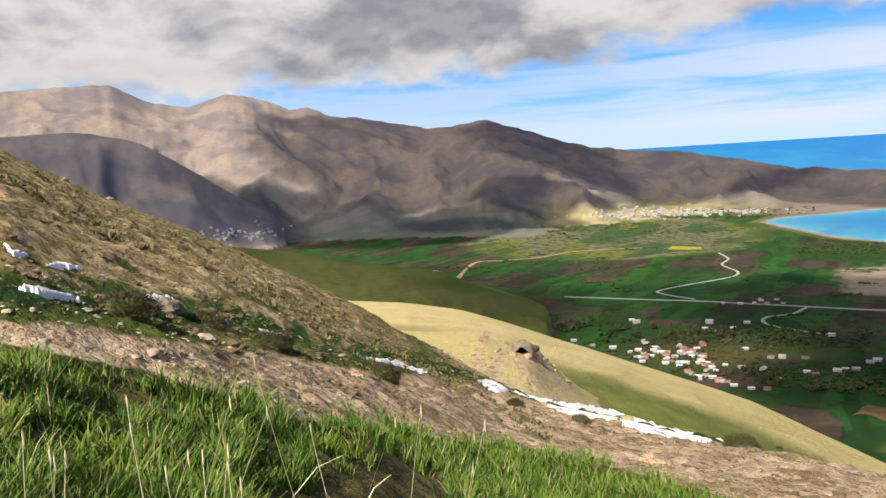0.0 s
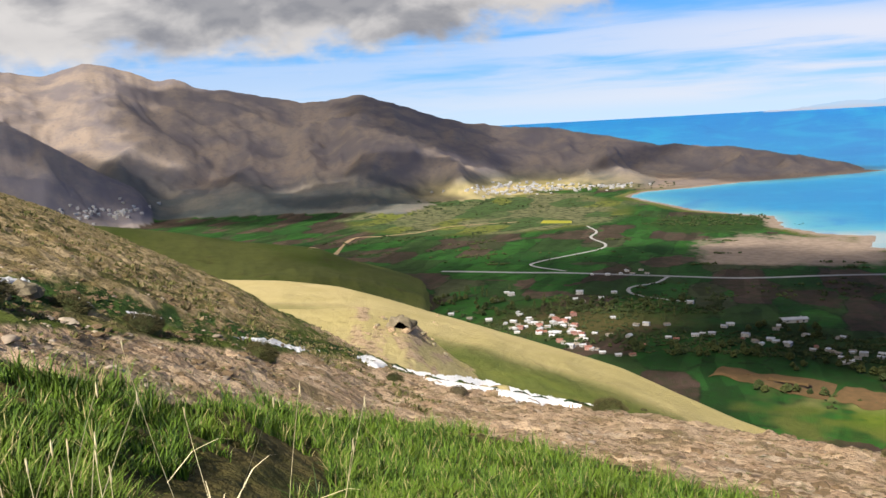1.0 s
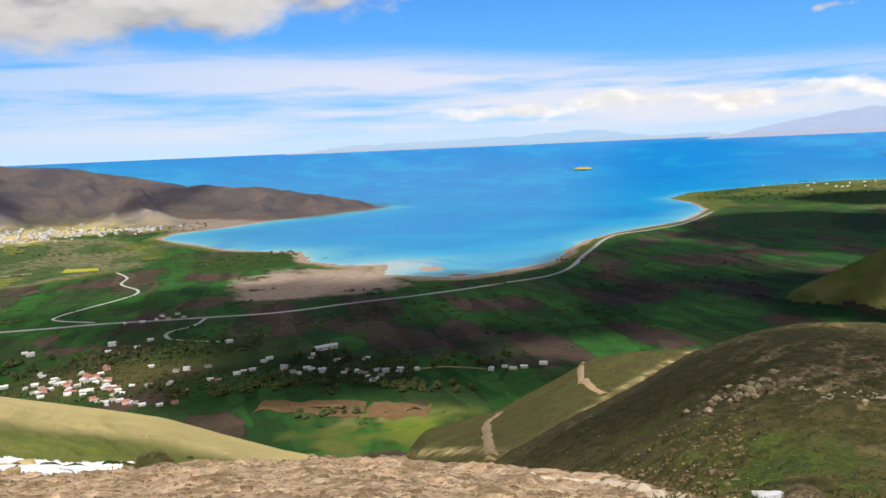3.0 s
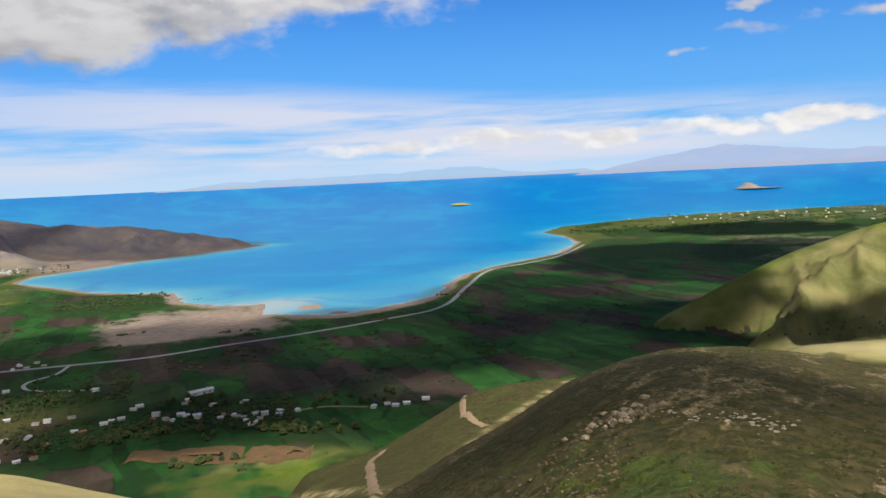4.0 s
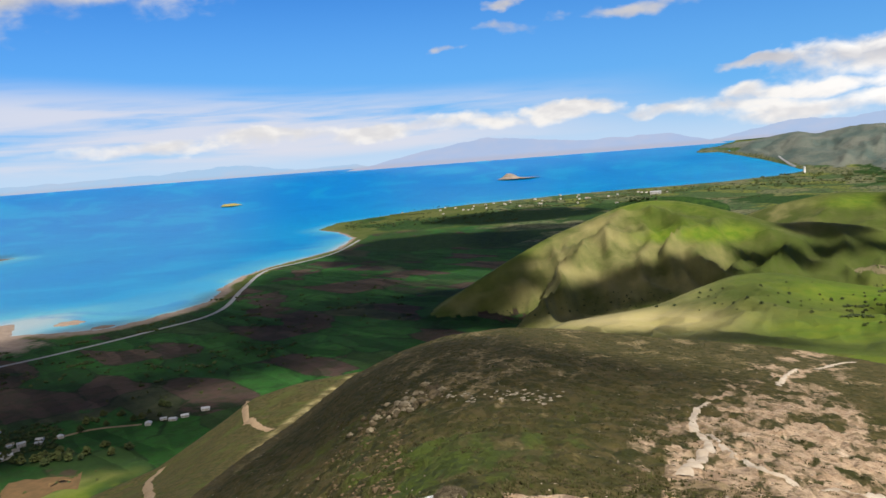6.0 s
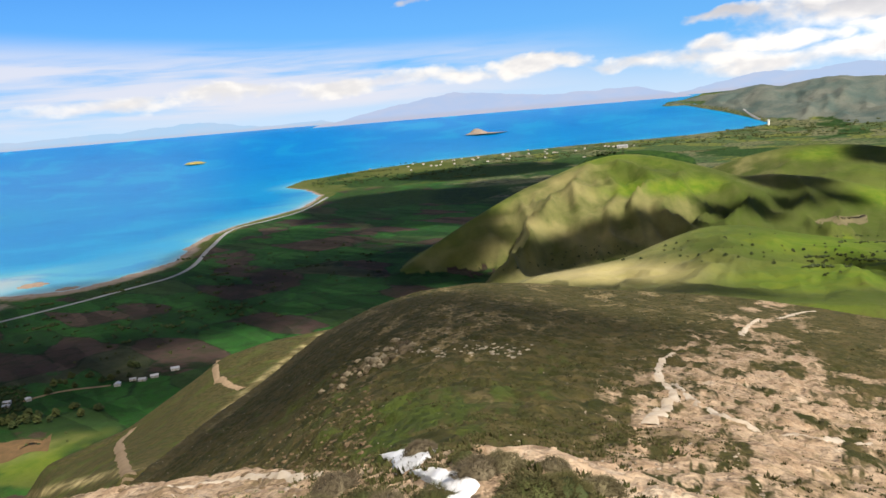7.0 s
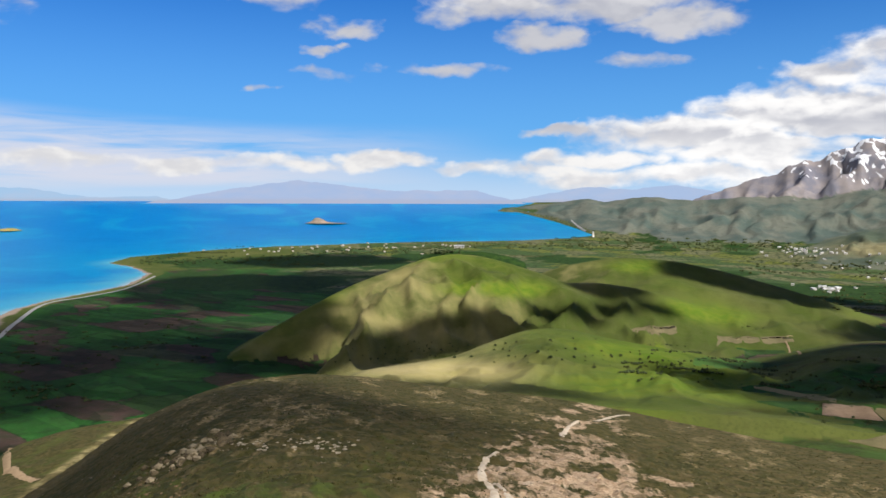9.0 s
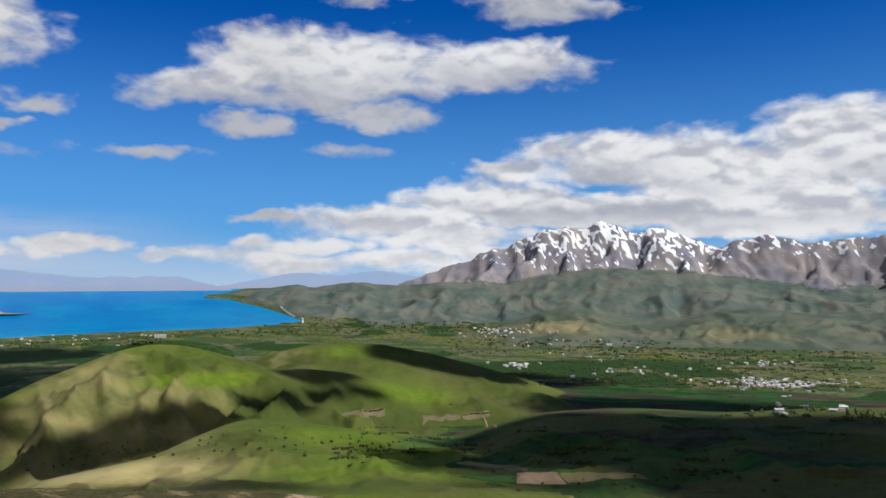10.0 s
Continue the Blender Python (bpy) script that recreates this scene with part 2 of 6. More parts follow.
class Ridge:
    """A hill: its crest line, by bearing: elevation, distance; and the foot of the slope that faces the eye."""

    def __init__(self, crest, away, foot, foot_el=None, power=1.0, back=0.5, rough=0.002, gully=0.0, round_=0.4, taper=3.0, jag=0.0, grain=520.0, stretch=1.15):
        self.az, self.el = np.array(crest, float).T
        self.away, self.foot, self.foot_el = away, foot, foot_el
        self.power, self.back, self.rough, self.gully = power, back, rough, gully
        self.round, self.taper, self.jag, self.grain, self.stretch = round_, taper, jag, grain, stretch

    def height(self, az, r, seed):
        w = self.round
        el = sum(k * np.interp(az + o * w, self.az, self.el) for o, k in ((-1, 0.17), (-0.5, 0.22), (0, 0.22), (0.5, 0.22), (1, 0.17)))
        if self.jag:
            el = el + self.jag * fbm(az * 1.1, az * 0 + 3.0, 5, 0.6, seed)
        rc = np.interp(az, *zip(*self.away))
        rf = np.interp(az, *zip(*self.foot))
        zc = H + rc * T(el)
        zf = level(rf) if self.foot_el is None else H + rf * T(np.interp(az, *zip(*self.foot_el)) if isinstance(self.foot_el, list) else self.foot_el)
        s = np.clip((r - rf) / (rc - rf), 0, 1)
        over = np.maximum(r - rc, 0)
        w = 0.06 * rc
        z = zf + (zc - zf) * s ** self.power - self.back * over * over / (over + w) - 0.9 * np.maximum(rf - r, 0)
        if self.gully:
            a = np.radians(az)
            x, y = r * np.sin(a), r * np.cos(a)
            q, side = self.grain, a * self.away[0][1]
            wx, wy = side + 0.35 * q * fbm(1.2 * x / q, 1.2 * y / q, 2, 0.5, seed + 5), r + 0.35 * q * fbm(1.2 * x / q, 1.2 * y / q, 2, 0.5, seed + 6)
            g = ridged(wx / q, wy / (self.stretch * q), 6, seed) - 0.66
            z = z + g * self.gully * r * np.sin(np.pi * np.clip(s, 0, 1) ** 0.8) ** 0.8
        end = np.clip(np.minimum(az - self.az[0], self.az[-1] - az) / self.taper, 0, 1) if self.az[-1] < 140 else np.clip((az - self.az[0]) / self.taper, 0, 1)
        if self.az[0] < -39:
            end = np.clip((self.az[-1] - az) / self.taper, 0, 1) if self.az[-1] < 140 else 1.0
        low = level(r) - 90
        z = low + (z - low) * end * end * (3 - 2 * end)
        out = (az < self.az[0]) | (az > self.az[-1])
        return np.where(out, -500.0, z), np.where(out, 0, s)


RIDGES = {
    "range": Ridge([(-60, 5), (-45, 5.2), (-27.8, 5.8), (-24.3, 6.05), (-21.4, 6.12), (-19.6, 5.13), (-17, 4.52), (-14, 5.3), (-11.6, 4.83), (-10, 4.1), (-8.8, 4.23),
                    (-7.5, 3.59), (-4.2, 3.14), (-0.4, 2.25), (3.6, 2.66), (8.2, 1.08), (10.5, 0.35), (17.6, -0.5), (23.9, -1.85), (26.9, -2.1),
                    (28.5, -2.12), (30.4, -2.5), (33.5, -3.19), (37.5, -4.0), (38.4, -4.8)],
                   [(-45, 3800), (0, 3700), (10, 3600), (20, 3500), (30, 3300), (37.7, 3085)],
                   [(-45, 2400), (-10, 2450), (6, 2130), (12, 2450), (20, 2720), (28, 2850), (33, 2950), (37.7, 3050)], power=1.05, back=0.35, gully=0.055, round_=0.25, jag=0.12),
    "left_spur": Ridge([(-60, 3), (-28, 3.1), (-24, 3.3), (-20, 2.4), (-17, 0.4), (-14, -1.6), (-11, -3.6), (-9, -5.6)],
                       [(-60, 2950), (-9, 2600)], [(-60, 2250), (-9, 2250)], power=0.95, back=0.3, gully=0.07, jag=0.12, grain=330.0),
    "green_foot": Ridge([(-40, -3), (-20, -4.2), (-13.9, -5.17), (-10.1, -5.9), (-5.7, -7.0), (-0.3, -7.9), (2, -9.0), (6, -10.6), (10, -12.6)],
                        [(-40, 1600), (10, 1080)], [(-40, 800), (10, 760)], foot_el=-14.0, power=0.9, back=0.2, rough=0.002, gully=0.02, grain=160.0),
    "far_hills": Ridge([(82.5, -1.2), (83.5, -0.9), (85, -0.64), (86.5, -0.26), (89.6, 0.14), (91.1, -0.05), (94.3, 0.32), (96.7, 0.08), (99.9, 0.26), (104.7, 0.04), (107.1, 0.62), (111.8, 1.18), (114.8, 0.95), (119.2, 0.53), (123.4, -0.1), (128.9, -0.3), (150, 0.4)],
                       [(83, 4640), (85, 4625), (88, 4560), (92, 4450), (100, 4250), (150, 4200)], [(83, 4590), (85, 4565), (87.7, 4270), (90, 3900), (92, 3750), (95, 3500), (150, 3400)], power=0.95, back=0.3, gully=0.024, jag=0.12, taper=1.5, grain=210.0, stretch=2.2),
    "foothills": Ridge([(99, -5), (102.7, -3.74), (104.3, -2.9), (106.7, -1.96), (109, -1.37), (111.8, -2.15), (114.4, -2.7), (118.1, -1.93), (121, -1.54), (125, -2.0), (128.8, -1.8), (150, -1.5)],
                       [(99, 3500), (150, 3500)], [(99, 3100), (108, 2800), (150, 2800)], power=0.9, back=0.3, gully=0.030, jag=0.10, grain=190.0, stretch=2.0),
    "snow_mountain": Ridge([(94, -1.5), (97.5, 0.39), (100.7, 1.46), (104.7, 2.84), (107.1, 3.81), (108.7, 4.15), (110.2, 4.0), (111.1, 4.34), (113.0, 3.75), (114.9, 3.95), (117.8, 3.03), (119.5, 2.2), (124, 0.5), (150, -1)],
                           [(94, 4650), (104, 4640), (111, 4560), (150, 4650)], [(94, 4200), (100, 4040), (150, 4000)], power=1.2, back=0.5, gully=0.065, round_=0.15, jag=0.34, grain=230.0, stretch=1.5),
    "sunny_hill": Ridge([(57, -19), (62, -13.2), (65.2, -10.35), (69.5, -7.86), (73.1, -6.02), (75.9, -4.97), (78.3, -4.14), (79.9, -3.84), (82.3, -3.98), (84.6, -4.58), (86.6, -5.17), (88, -5.7), (91, -7.2), (94, -9.2), (98, -12)],
                        [(62, 1100), (70, 1250), (77, 1400), (82, 1450), (90, 1350), (98, 1200)], [(62, 900), (75, 950), (90, 1020), (98, 1020)], foot_el=[(57, -22), (66, -15), (73, -12.8), (98, -12.5)], power=0.85, back=0.25, rough=0.007, round_=0.8, gully=0.12, grain=150.0, stretch=2.2),
    "meadow_hill": Ridge([(62, -26), (66, -19), (70, -14.5), (73.6, -12.4), (77.3, -11.87), (80.6, -11.33), (82.6, -10.35), (85.9, -9.15), (88.7, -9.1), (91.1, -9.69), (95.9, -10.36), (99.4, -10.79), (101.6, -11.25), (107, -12.2), (112, -15)],
                         [(70, 560), (78, 640), (88, 850), (108, 850)], [(70, 380), (108, 420)], foot_el=-14.2, power=0.95, back=0.22, rough=0.006, round_=1.0, gully=0.05, grain=100.0, stretch=1.6),
    "dark_hill": Ridge([(95, -14), (99.9, -11.13), (102.2, -10.38), (106.6, -9), (112.4, -8.51), (119.8, -8.6), (124.9, -7.97), (128.7, -7.74), (150, -7)],
                       [(95, 950), (150, 950)], [(95, 380), (150, 330)], foot_el=-16.0, power=0.9, back=0.2, rough=0.002, round_=1.5, gully=0.035, grain=130.0),
    "yellow_hill": Ridge([(-20, -7.5), (-12, -8.6), (-6.7, -9.5), (-2.9, -9.95), (1, -10.7), (4.2, -11.75), (7.6, -13.0), (13.3, -14.9), (21.1, -17.3), (25, -18.98), (28.9, -20.5), (32, -21.4), (36, -26), (40, -33), (46, -45)],
                         [(-20, 460), (-7, 420), (5, 360), (20, 300), (34, 230)], [(-20, 190), (34, 120)], foot_el=[(-20, -17), (10, -19.5), (25, -23.5), (34, -31), (46, -50)], power=0.9, back=0.6, gully=0.012, grain=60.0),
    "cave_mound": Ridge([(-10, -14), (-6, -12), (-3.8, -11.9), (-0.7, -12.2), (2.5, -12.26), (5.8, -13.1), (7.3, -14.8), (9.7, -16.9), (11, -17.8), (13, -20), (16, -25)],
                        [(-6, 215), (13, 200)], [(-6, 130), (13, 130)], foot_el=-18.0, power=0.8, back=0.5, rough=0.004),
    "track_hill": Ridge([(30, -36), (36, -24), (39.3, -20.2), (44.6, -19.07), (49.5, -16.58), (51.5, -15.4), (54.4, -14.82), (58.5, -14.5), (66, -14.4), (72, -16)],
                        [(36, 430), (66, 520)], [(36, 250), (66, 320)], foot_el=[(30, -45), (36, -27), (44, -21.5), (72, -21.5)], power=0.95, back=0.45, gully=0.014, grain=80.0),
    "spur": Ridge([(34, -40), (38, -29), (41, -25.5), (44.8, -22.45), (49.8, -19.67), (53.8, -17.7), (58.7, -14.67), (62.6, -13.2), (65.5, -12.5), (70, -12.2), (74, -12.5), (79.7, -13.25), (88, -13.95),
                   (93, -14.6), (96, -15.06), (103.8, -15.9), (113, -16.3), (128, -16.5), (150, -14)],
                  [(38, 60), (44, 90), (50, 130), (58, 185), (65, 230), (75, 250), (96, 235), (113, 175), (150, 150)], [(38, 0.5), (150, 0.5)], foot_el=-72.0, power=0.82, back=0.45, rough=0.0015),
    "hillside": Ridge([(-181, 14), (-90, 14), (-45, 8), (-28.2, 2.34), (-23, -0.84), (-17.6, -3.5), (-10.7, -7.4), (-6.1, -10), (-3.8, -11.75), (-0.8, -13.4), (2.7, -15.6), (6.9, -17.7),
                       (13.5, -19.1), (20.8, -20.4), (37.2, -21.96), (49.7, -23.25), (57.5, -24.25), (62.6, -24.9), (67, -24), (75, -24.5), (84, -27), (95, -30), (110, -30),
                       (125, -25), (140, -5), (160, 12), (181, 14)],
                      [(-181, 200), (-45, 160), (-28, 140), (-10, 115), (-0.8, 85), (2.7, 70), (7, 48), (20, 34), (50, 22), (62, 12), (70, 9), (84, 8), (100, 7), (125, 30), (140, 120), (181, 200)],
                      [(-181, 0.5), (181, 0.5)], foot_el=-72.0, power=0.95, back=0.55, rough=0.002),
    "back_hill": Ridge([(82, -7.5), (85, -5.8), (86.6, -5.05), (89, -4.38), (92.1, -3.86), (95.6, -4.06), (98.7, -4.67), (102.7, -5.7), (104.7, -6.3), (107.2, -7.0), (113, -9.5)],
                       [(82, 1750), (113, 1650)], [(82, 1300), (113, 1250)], foot_el=-9.9, power=0.9, back=0.3, rough=0.003, round_=0.9, gully=0.03, grain=150.0, stretch=1.6),
    "mid_ridge": Ridge([(82, -9.5), (85.9, -6.56), (87.8, -5.96), (90.2, -5.67), (93.8, -6.1), (96.5, -6.9), (99, -8.0), (103, -10)],
                       [(82, 1380), (103, 1400)], [(82, 1150), (103, 1120)], foot_el=-10.9, power=0.85, back=0.3, rough=0.003, round_=0.8, gully=0.03, grain=120.0, stretch=1.6),
    "dark_knoll": Ridge([(76.5, -5.0), (78.5, -3.8), (80, -3.58), (82.5, -3.62), (84.5, -3.95), (86.5, -4.8)],
                        [(76, 1800), (87, 1800)], [(76, 1600), (87, 1600)], foot_el=-7.6, power=0.9, back=0.3, rough=0.002, round_=0.5, taper=1.0),
    "east_peak": Ridge([(116, 0.5), (118.5, 2.2), (120, 2.95), (121.9, 3.32), (124.1, 2.75), (126.8, 2.8), (128.9, 3.1), (132, 2.6), (150, 2.5)],
                       [(116, 4500), (150, 4500)], [(116, 4020), (150, 4000)], power=1.15, back=0.5, gully=0.065, round_=0.15, jag=0.28, grain=240.0, stretch=1.5),
}


def land(az, r, parts=False):
    """Height of the ground; with parts, also how far each hill makes it."""
    az, r = np.asarray(az, float), np.asarray(r, float)
    x, y = r * np.sin(np.radians(az)), r * np.cos(np.radians(az))
    off = inshore(x, y) + 20 * fbm(x / 75, y / 75, 4, 0.55, 40) * np.clip(2.2 - r / 1500, 0.3, 1)
    z = level(r) + np.where(off > 0, 0.6 + 5.5 * np.clip(off / 500, 0, 1) ** 0.8, np.maximum(off * 0.06, -6.0))
    z = z + np.where(off > 30, 1.2 * fbm(x / 220, y / 220, 3, 0.5, 41), 0)
    who, slope = np.full(z.shape, -1), np.zeros(z.shape)
    for i, (name, ridge) in enumerate(RIDGES.items()):
        h, s = ridge.height(az, r, 60 + i)
        scale = np.interp(r, [0, 100, 4000], [14, 60, 900])
        soft = np.clip(1.3 - s, 0.25, 1)
        h = h + ridge.rough * r * soft * fbm(x / scale * 2, y / scale * 2, 4, 0.5, 90 + i) * (r > 12)
        who = np.where(h > z, i, who)
        slope = np.where(h > z, s, slope)
        z = smax(z, h, 0.012 * r + 0.02)
    # clods and hummocks close by
    near = np.clip((r - 1.2) / 3, 0, 1) * np.clip((260 - r) / 200, 0, 1)
    z = z + near * (0.20 * fbm(x / 1.3, y / 1.3, 4, 0.62, 7) + 0.085 * ridged(x / 0.4, y / 0.4, 3, 8) - 0.055) * np.interp(r, [0, 6, 40, 200], [0.35, 0.8, 2.2, 4.5])
    return (z, who, slope, off, x, y) if parts else z


def make_grid():
    """Bearings, distances and heights of the ground's sheet; fine on the side of the lake."""
    az = np.concatenate([np.arange(-36, 134, 0.18), np.arange(134, 324, 3.0)])
    az = np.sort(np.where(az > 180, az - 360, az))
    r = np.concatenate([np.geomspace(0.15, 3, 18)[:-1], np.geomspace(3, 60, 210)[:-1], np.geomspace(60, 2600, 330)[:-1], np.linspace(2600, 4895, 190)])
    A, R = np.meshgrid(az, r)
    return az, r, A, R, land(A, R, True)


AZ, RR, GRID_A, GRID_R, LAND = make_grid()
LAND_Z = LAND[0]


def column(az):
    i = int(np.clip(np.searchsorted(AZ, az) - 1, 0, len(AZ) - 2))
    f = (az - AZ[i]) / (AZ[i + 1] - AZ[i])
    return LAND_Z[:, i] * (1 - f) + LAND_Z[:, i + 1] * f


def ground_at(x, y):
    """Height of the ground's sheet."""
    return float(np.interp(math.hypot(x, y), RR, column(math.degrees(math.atan2(x, y)))))


def sight(az, el):
    """The place on the ground that lies at this bearing and elevation from the hillside."""
    z = column(az)
    over = z - (H + RR * T(el))
    over[RR < 1.2] = -1
    i = int(np.argmax(over > 0))
    if over[i] <= 0:
        i = len(RR) - 1
    f = over[i - 1] / (over[i - 1] - over[i]) if over[i - 1] < 0 < over[i] else 1.0
    r = RR[i - 1] + f * (RR[i] - RR[i - 1])
    return Vector((r * math.sin(radians(az)), r * math.cos(radians(az)), float(z[i - 1] + f * (z[i] - z[i - 1]))))

# ---- materials ----
def material(name, rough=0.9, spec=0.2):
    m = bpy.data.materials.new(name)
    m.use_nodes = True
    n = Nodes(m.node_tree)
    bsdf = n.add("ShaderNodeBsdfPrincipled", {"Roughness": rough, "Specular IOR Level": spec})
    n.put(n.add("ShaderNodeOutputMaterial").inputs[0], bsdf)
    return m, n, bsdf


def plain_material(name, colour, other, scale=1.0, rough=0.85, spec=0.2, bump=0.3, metal=0.0, size=0.02):
    """A surface of two close colours, mottled at two scales, with a fine relief; a little different from thing to thing."""
    m, n, b = material(name, rough, spec)
    at = n.add("ShaderNodeTexCoord").outputs["Object"]
    one = n.add("ShaderNodeObjectInfo").outputs["Random"]
    v = n.math("ADD", n.math("MULTIPLY", n.noise(at, scale, 5.0), 0.7), n.math("MULTIPLY", n.noise(at, scale * 9, 3.0), 0.3))
    c = n.mix(n.span(v, 0.35, 0.65), colour, other)
    c = n.mix(1.0, c, n.add("ShaderNodeCombineColor", {0: n.span(one, 0, 1, 0.8, 1.15), 1: n.span(one, 0, 1, 0.8, 1.12), 2: n.span(one, 0, 1, 0.82, 1.1)}).outputs[0], "MULTIPLY")
    n.put(b.inputs["Base Color"], c)
    b.inputs["Metallic"].default_value = metal
    if bump:
        n.put(b.inputs["Normal"], n.add("ShaderNodeBump", {"Strength": bump, "Distance": size, "Height": n.noise(at, scale * 14, 4.0)}))
    return m


def ground_material():
    m, n, b = material("ground", 0.95, 0.1)
    at = n.add("ShaderNodeNewGeometry").outputs["Position"]
    a1, a2, a3, a4 = [n.add("ShaderNodeAttribute") for _ in range(4)]
    haze_tint = a3.outputs["Alpha"]
    a1.attribute_name, a2.attribute_name, a3.attribute_name, a4.attribute_name = "soil", "green", "high", "extra"
    dirt, stony, sand = n.add("ShaderNodeSeparateColor", {0: a1.outputs["Color"]}).outputs
    field, meadow, scrub = n.add("ShaderNodeSeparateColor", {0: a2.outputs["Color"]}).outputs
    rock, hills, snow = n.add("ShaderNodeSeparateColor", {0: a3.outputs["Color"]}).outputs
    dry, lush_shade, farm = n.add("ShaderNodeSeparateColor", {0: a4.outputs["Color"]}).outputs
    n_far, n_mid, n_near = n.noise(at, 0.006, 6.0, 0.6), n.noise(at, 0.07, 6.0, 0.62), n.noise(at, 1.1, 6.0, 0.65)
    n_fine, n_tuft = n.noise(at, 9.0, 4.0, 0.6), n.noise(at, 0.42, 5.0, 0.7)

    n_soft = n.math("ADD", n.math("MULTIPLY", n_far, 0.75), n.math("MULTIPLY", n_mid, 0.25))

    def mask(v, by, soft=0.12):
        w = n.math("ADD", v, n.math("MULTIPLY", n.math("SUBTRACT", by, 0.5), 0.9))
        return n.span(w, 0.5 - soft, 0.5 + soft)

    def two(by, c, d, lo=0.38, hi=0.62):
        return n.mix(n.span(by, lo, hi), c, d)

    # steppe grass, the common ground
    col = two(n_far, (0.070, 0.098, 0.017), (0.120, 0.132, 0.036))
    col = n.mix(n.math("MULTIPLY", n.span(n_mid, 0.42, 0.62), 0.5), col, (0.085, 0.10, 0.028))
    col = n.mix(n.math("MULTIPLY", n.span(n_tuft, 0.5, 0.64), 0.5), col, (0.06, 0.07, 0.022))
    col = n.mix(n.math("MULTIPLY", mask(dry, n_soft, 0.4), 0.85), col, two(n_soft, (0.70, 0.56, 0.29), (0.56, 0.46, 0.20)))
    col = n.mix(n.math("MULTIPLY", mask(meadow, n_soft, 0.45), 0.9), col, two(n_mid, (0.105, 0.185, 0.012), (0.16, 0.215, 0.020)))
    col = n.mix(n.math("MULTIPLY", mask(scrub, n_mid), 0.9), col, two(n_tuft, (0.044, 0.045, 0.013), (0.115, 0.088, 0.036)))
    # parcels of the plain
    flat = n.vec("MULTIPLY", at, (1.0, 1.0, 0.0))
    turn = n.add("ShaderNodeVectorRotate", {"Vector": flat, "Angle": 0.5})
    wob = n.vec("ADD", n.vec("MULTIPLY", turn.outputs[0], (0.0150, 0.0078, 0.0)), n.vec("MULTIPLY", n.add("ShaderNodeTexNoise", {"Vector": at, "Scale": 0.012}).outputs["Color"], (0.14, 0.14, 0.0)))
    cell = n.add("ShaderNodeTexVoronoi", {"Vector": wob, "Scale": 1.0, "Randomness": 0.85})
    cell.voronoi_dimensions, cell.distance = "2D", "CHEBYCHEV"
    pick = n.add("ShaderNodeSeparateColor", {0: cell.outputs["Color"]}).outputs
    ramp = n.add("ShaderNodeValToRGB", {0: n.math("ADD", n.math("MULTIPLY", pick[0], 0.8), n.math("MULTIPLY", n_far, 0.2))})
    ramp.color_ramp.interpolation = "CONSTANT"
    stops = [(0.0, (0.017, 0.068, 0.013)), (0.22, (0.024, 0.096, 0.015)), (0.39, (0.064, 0.043, 0.033)), (0.50, (0.030, 0.066, 0.017)),
             (0.61, (0.082, 0.055, 0.041)), (0.71, (0.024, 0.096, 0.016)), (0.84, (0.055, 0.062, 0.030))]
    while len(ramp.color_ramp.elements) < len(stops):
        ramp.color_ramp.elements.new(0.5)
    for e, (p, c) in zip(ramp.color_ramp.elements, stops):
        e.position, e.color = p, (*c, 1)
    crop = n.mix(n.math("MULTIPLY", n.span(n_mid, 0.42, 0.62), 0.5), ramp.outputs[0], (0.020, 0.036, 0.012))
    next_cell = n.add("ShaderNodeTexVoronoi", {"Vector": wob, "Scale": 1.0, "Randomness": 0.85})
    next_cell.voronoi_dimensions, next_cell.distance, next_cell.feature = "2D", "CHEBYCHEV", "F2"
    hedge = n.span(n.math("SUBTRACT", next_cell.outputs["Distance"], cell.outputs["Distance"]), 0.015, 0.06, 0.75, 0.0)
    crop = n.mix(n.math("MULTIPLY", hedge, n.span(n_mid, 0.4, 0.55)), crop, (0.012, 0.028, 0.008))
    strip = n.add("ShaderNodeTexVoronoi", {"Vector": n.vec("MULTIPLY", wob, (3.4, 1.3, 0.0)), "Scale": 1.0, "Randomness": 0.8})
    strip.voronoi_dimensions, strip.distance = "2D", "CHEBYCHEV"
    tone = n.add("ShaderNodeSeparateColor", {0: strip.outputs["Color"]}).outputs
    k = n.span(tone[0], 0.0, 1.0, 0.72, 1.3)
    crop = n.mix(1.0, crop, n.add("ShaderNodeCombineColor", {0: k, 1: n.span(tone[0], 0.0, 1.0, 0.75, 1.27), 2: k}).outputs[0], "MULTIPLY")
    col = n.mix(mask(field, n_far, 0.22), col, crop)
    pale = n.mix(n.span(pick[1], 0.3, 0.7), (0.17, 0.17, 0.085), (0.065, 0.115, 0.035))
    pale = n.mix(n.span(pick[2], 0.80, 0.84), pale, (0.15, 0.17, 0.035))
    col = n.mix(mask(farm, n_far, 0.1), col, n.mix(n.span(n_mid, 0.45, 0.62), pale, (0.035, 0.05, 0.02)))
    # dark green of woods and wet grass, and of some painted cloud shadow
    col = n.mix(mask(lush_shade, n_mid), col, two(n_mid, (0.016, 0.042, 0.010), (0.035, 0.075, 0.014)))
    # mountains
    bare = two(n_far, (0.205, 0.165, 0.15), (0.33, 0.25, 0.185))
    bare = n.mix(n.span(n_mid, 0.5, 0.7), bare, (0.20, 0.165, 0.15))
    col = n.mix(rock, col, bare)
    # scrub of the far hills, made bluer to imitate haze
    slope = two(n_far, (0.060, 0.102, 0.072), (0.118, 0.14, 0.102))
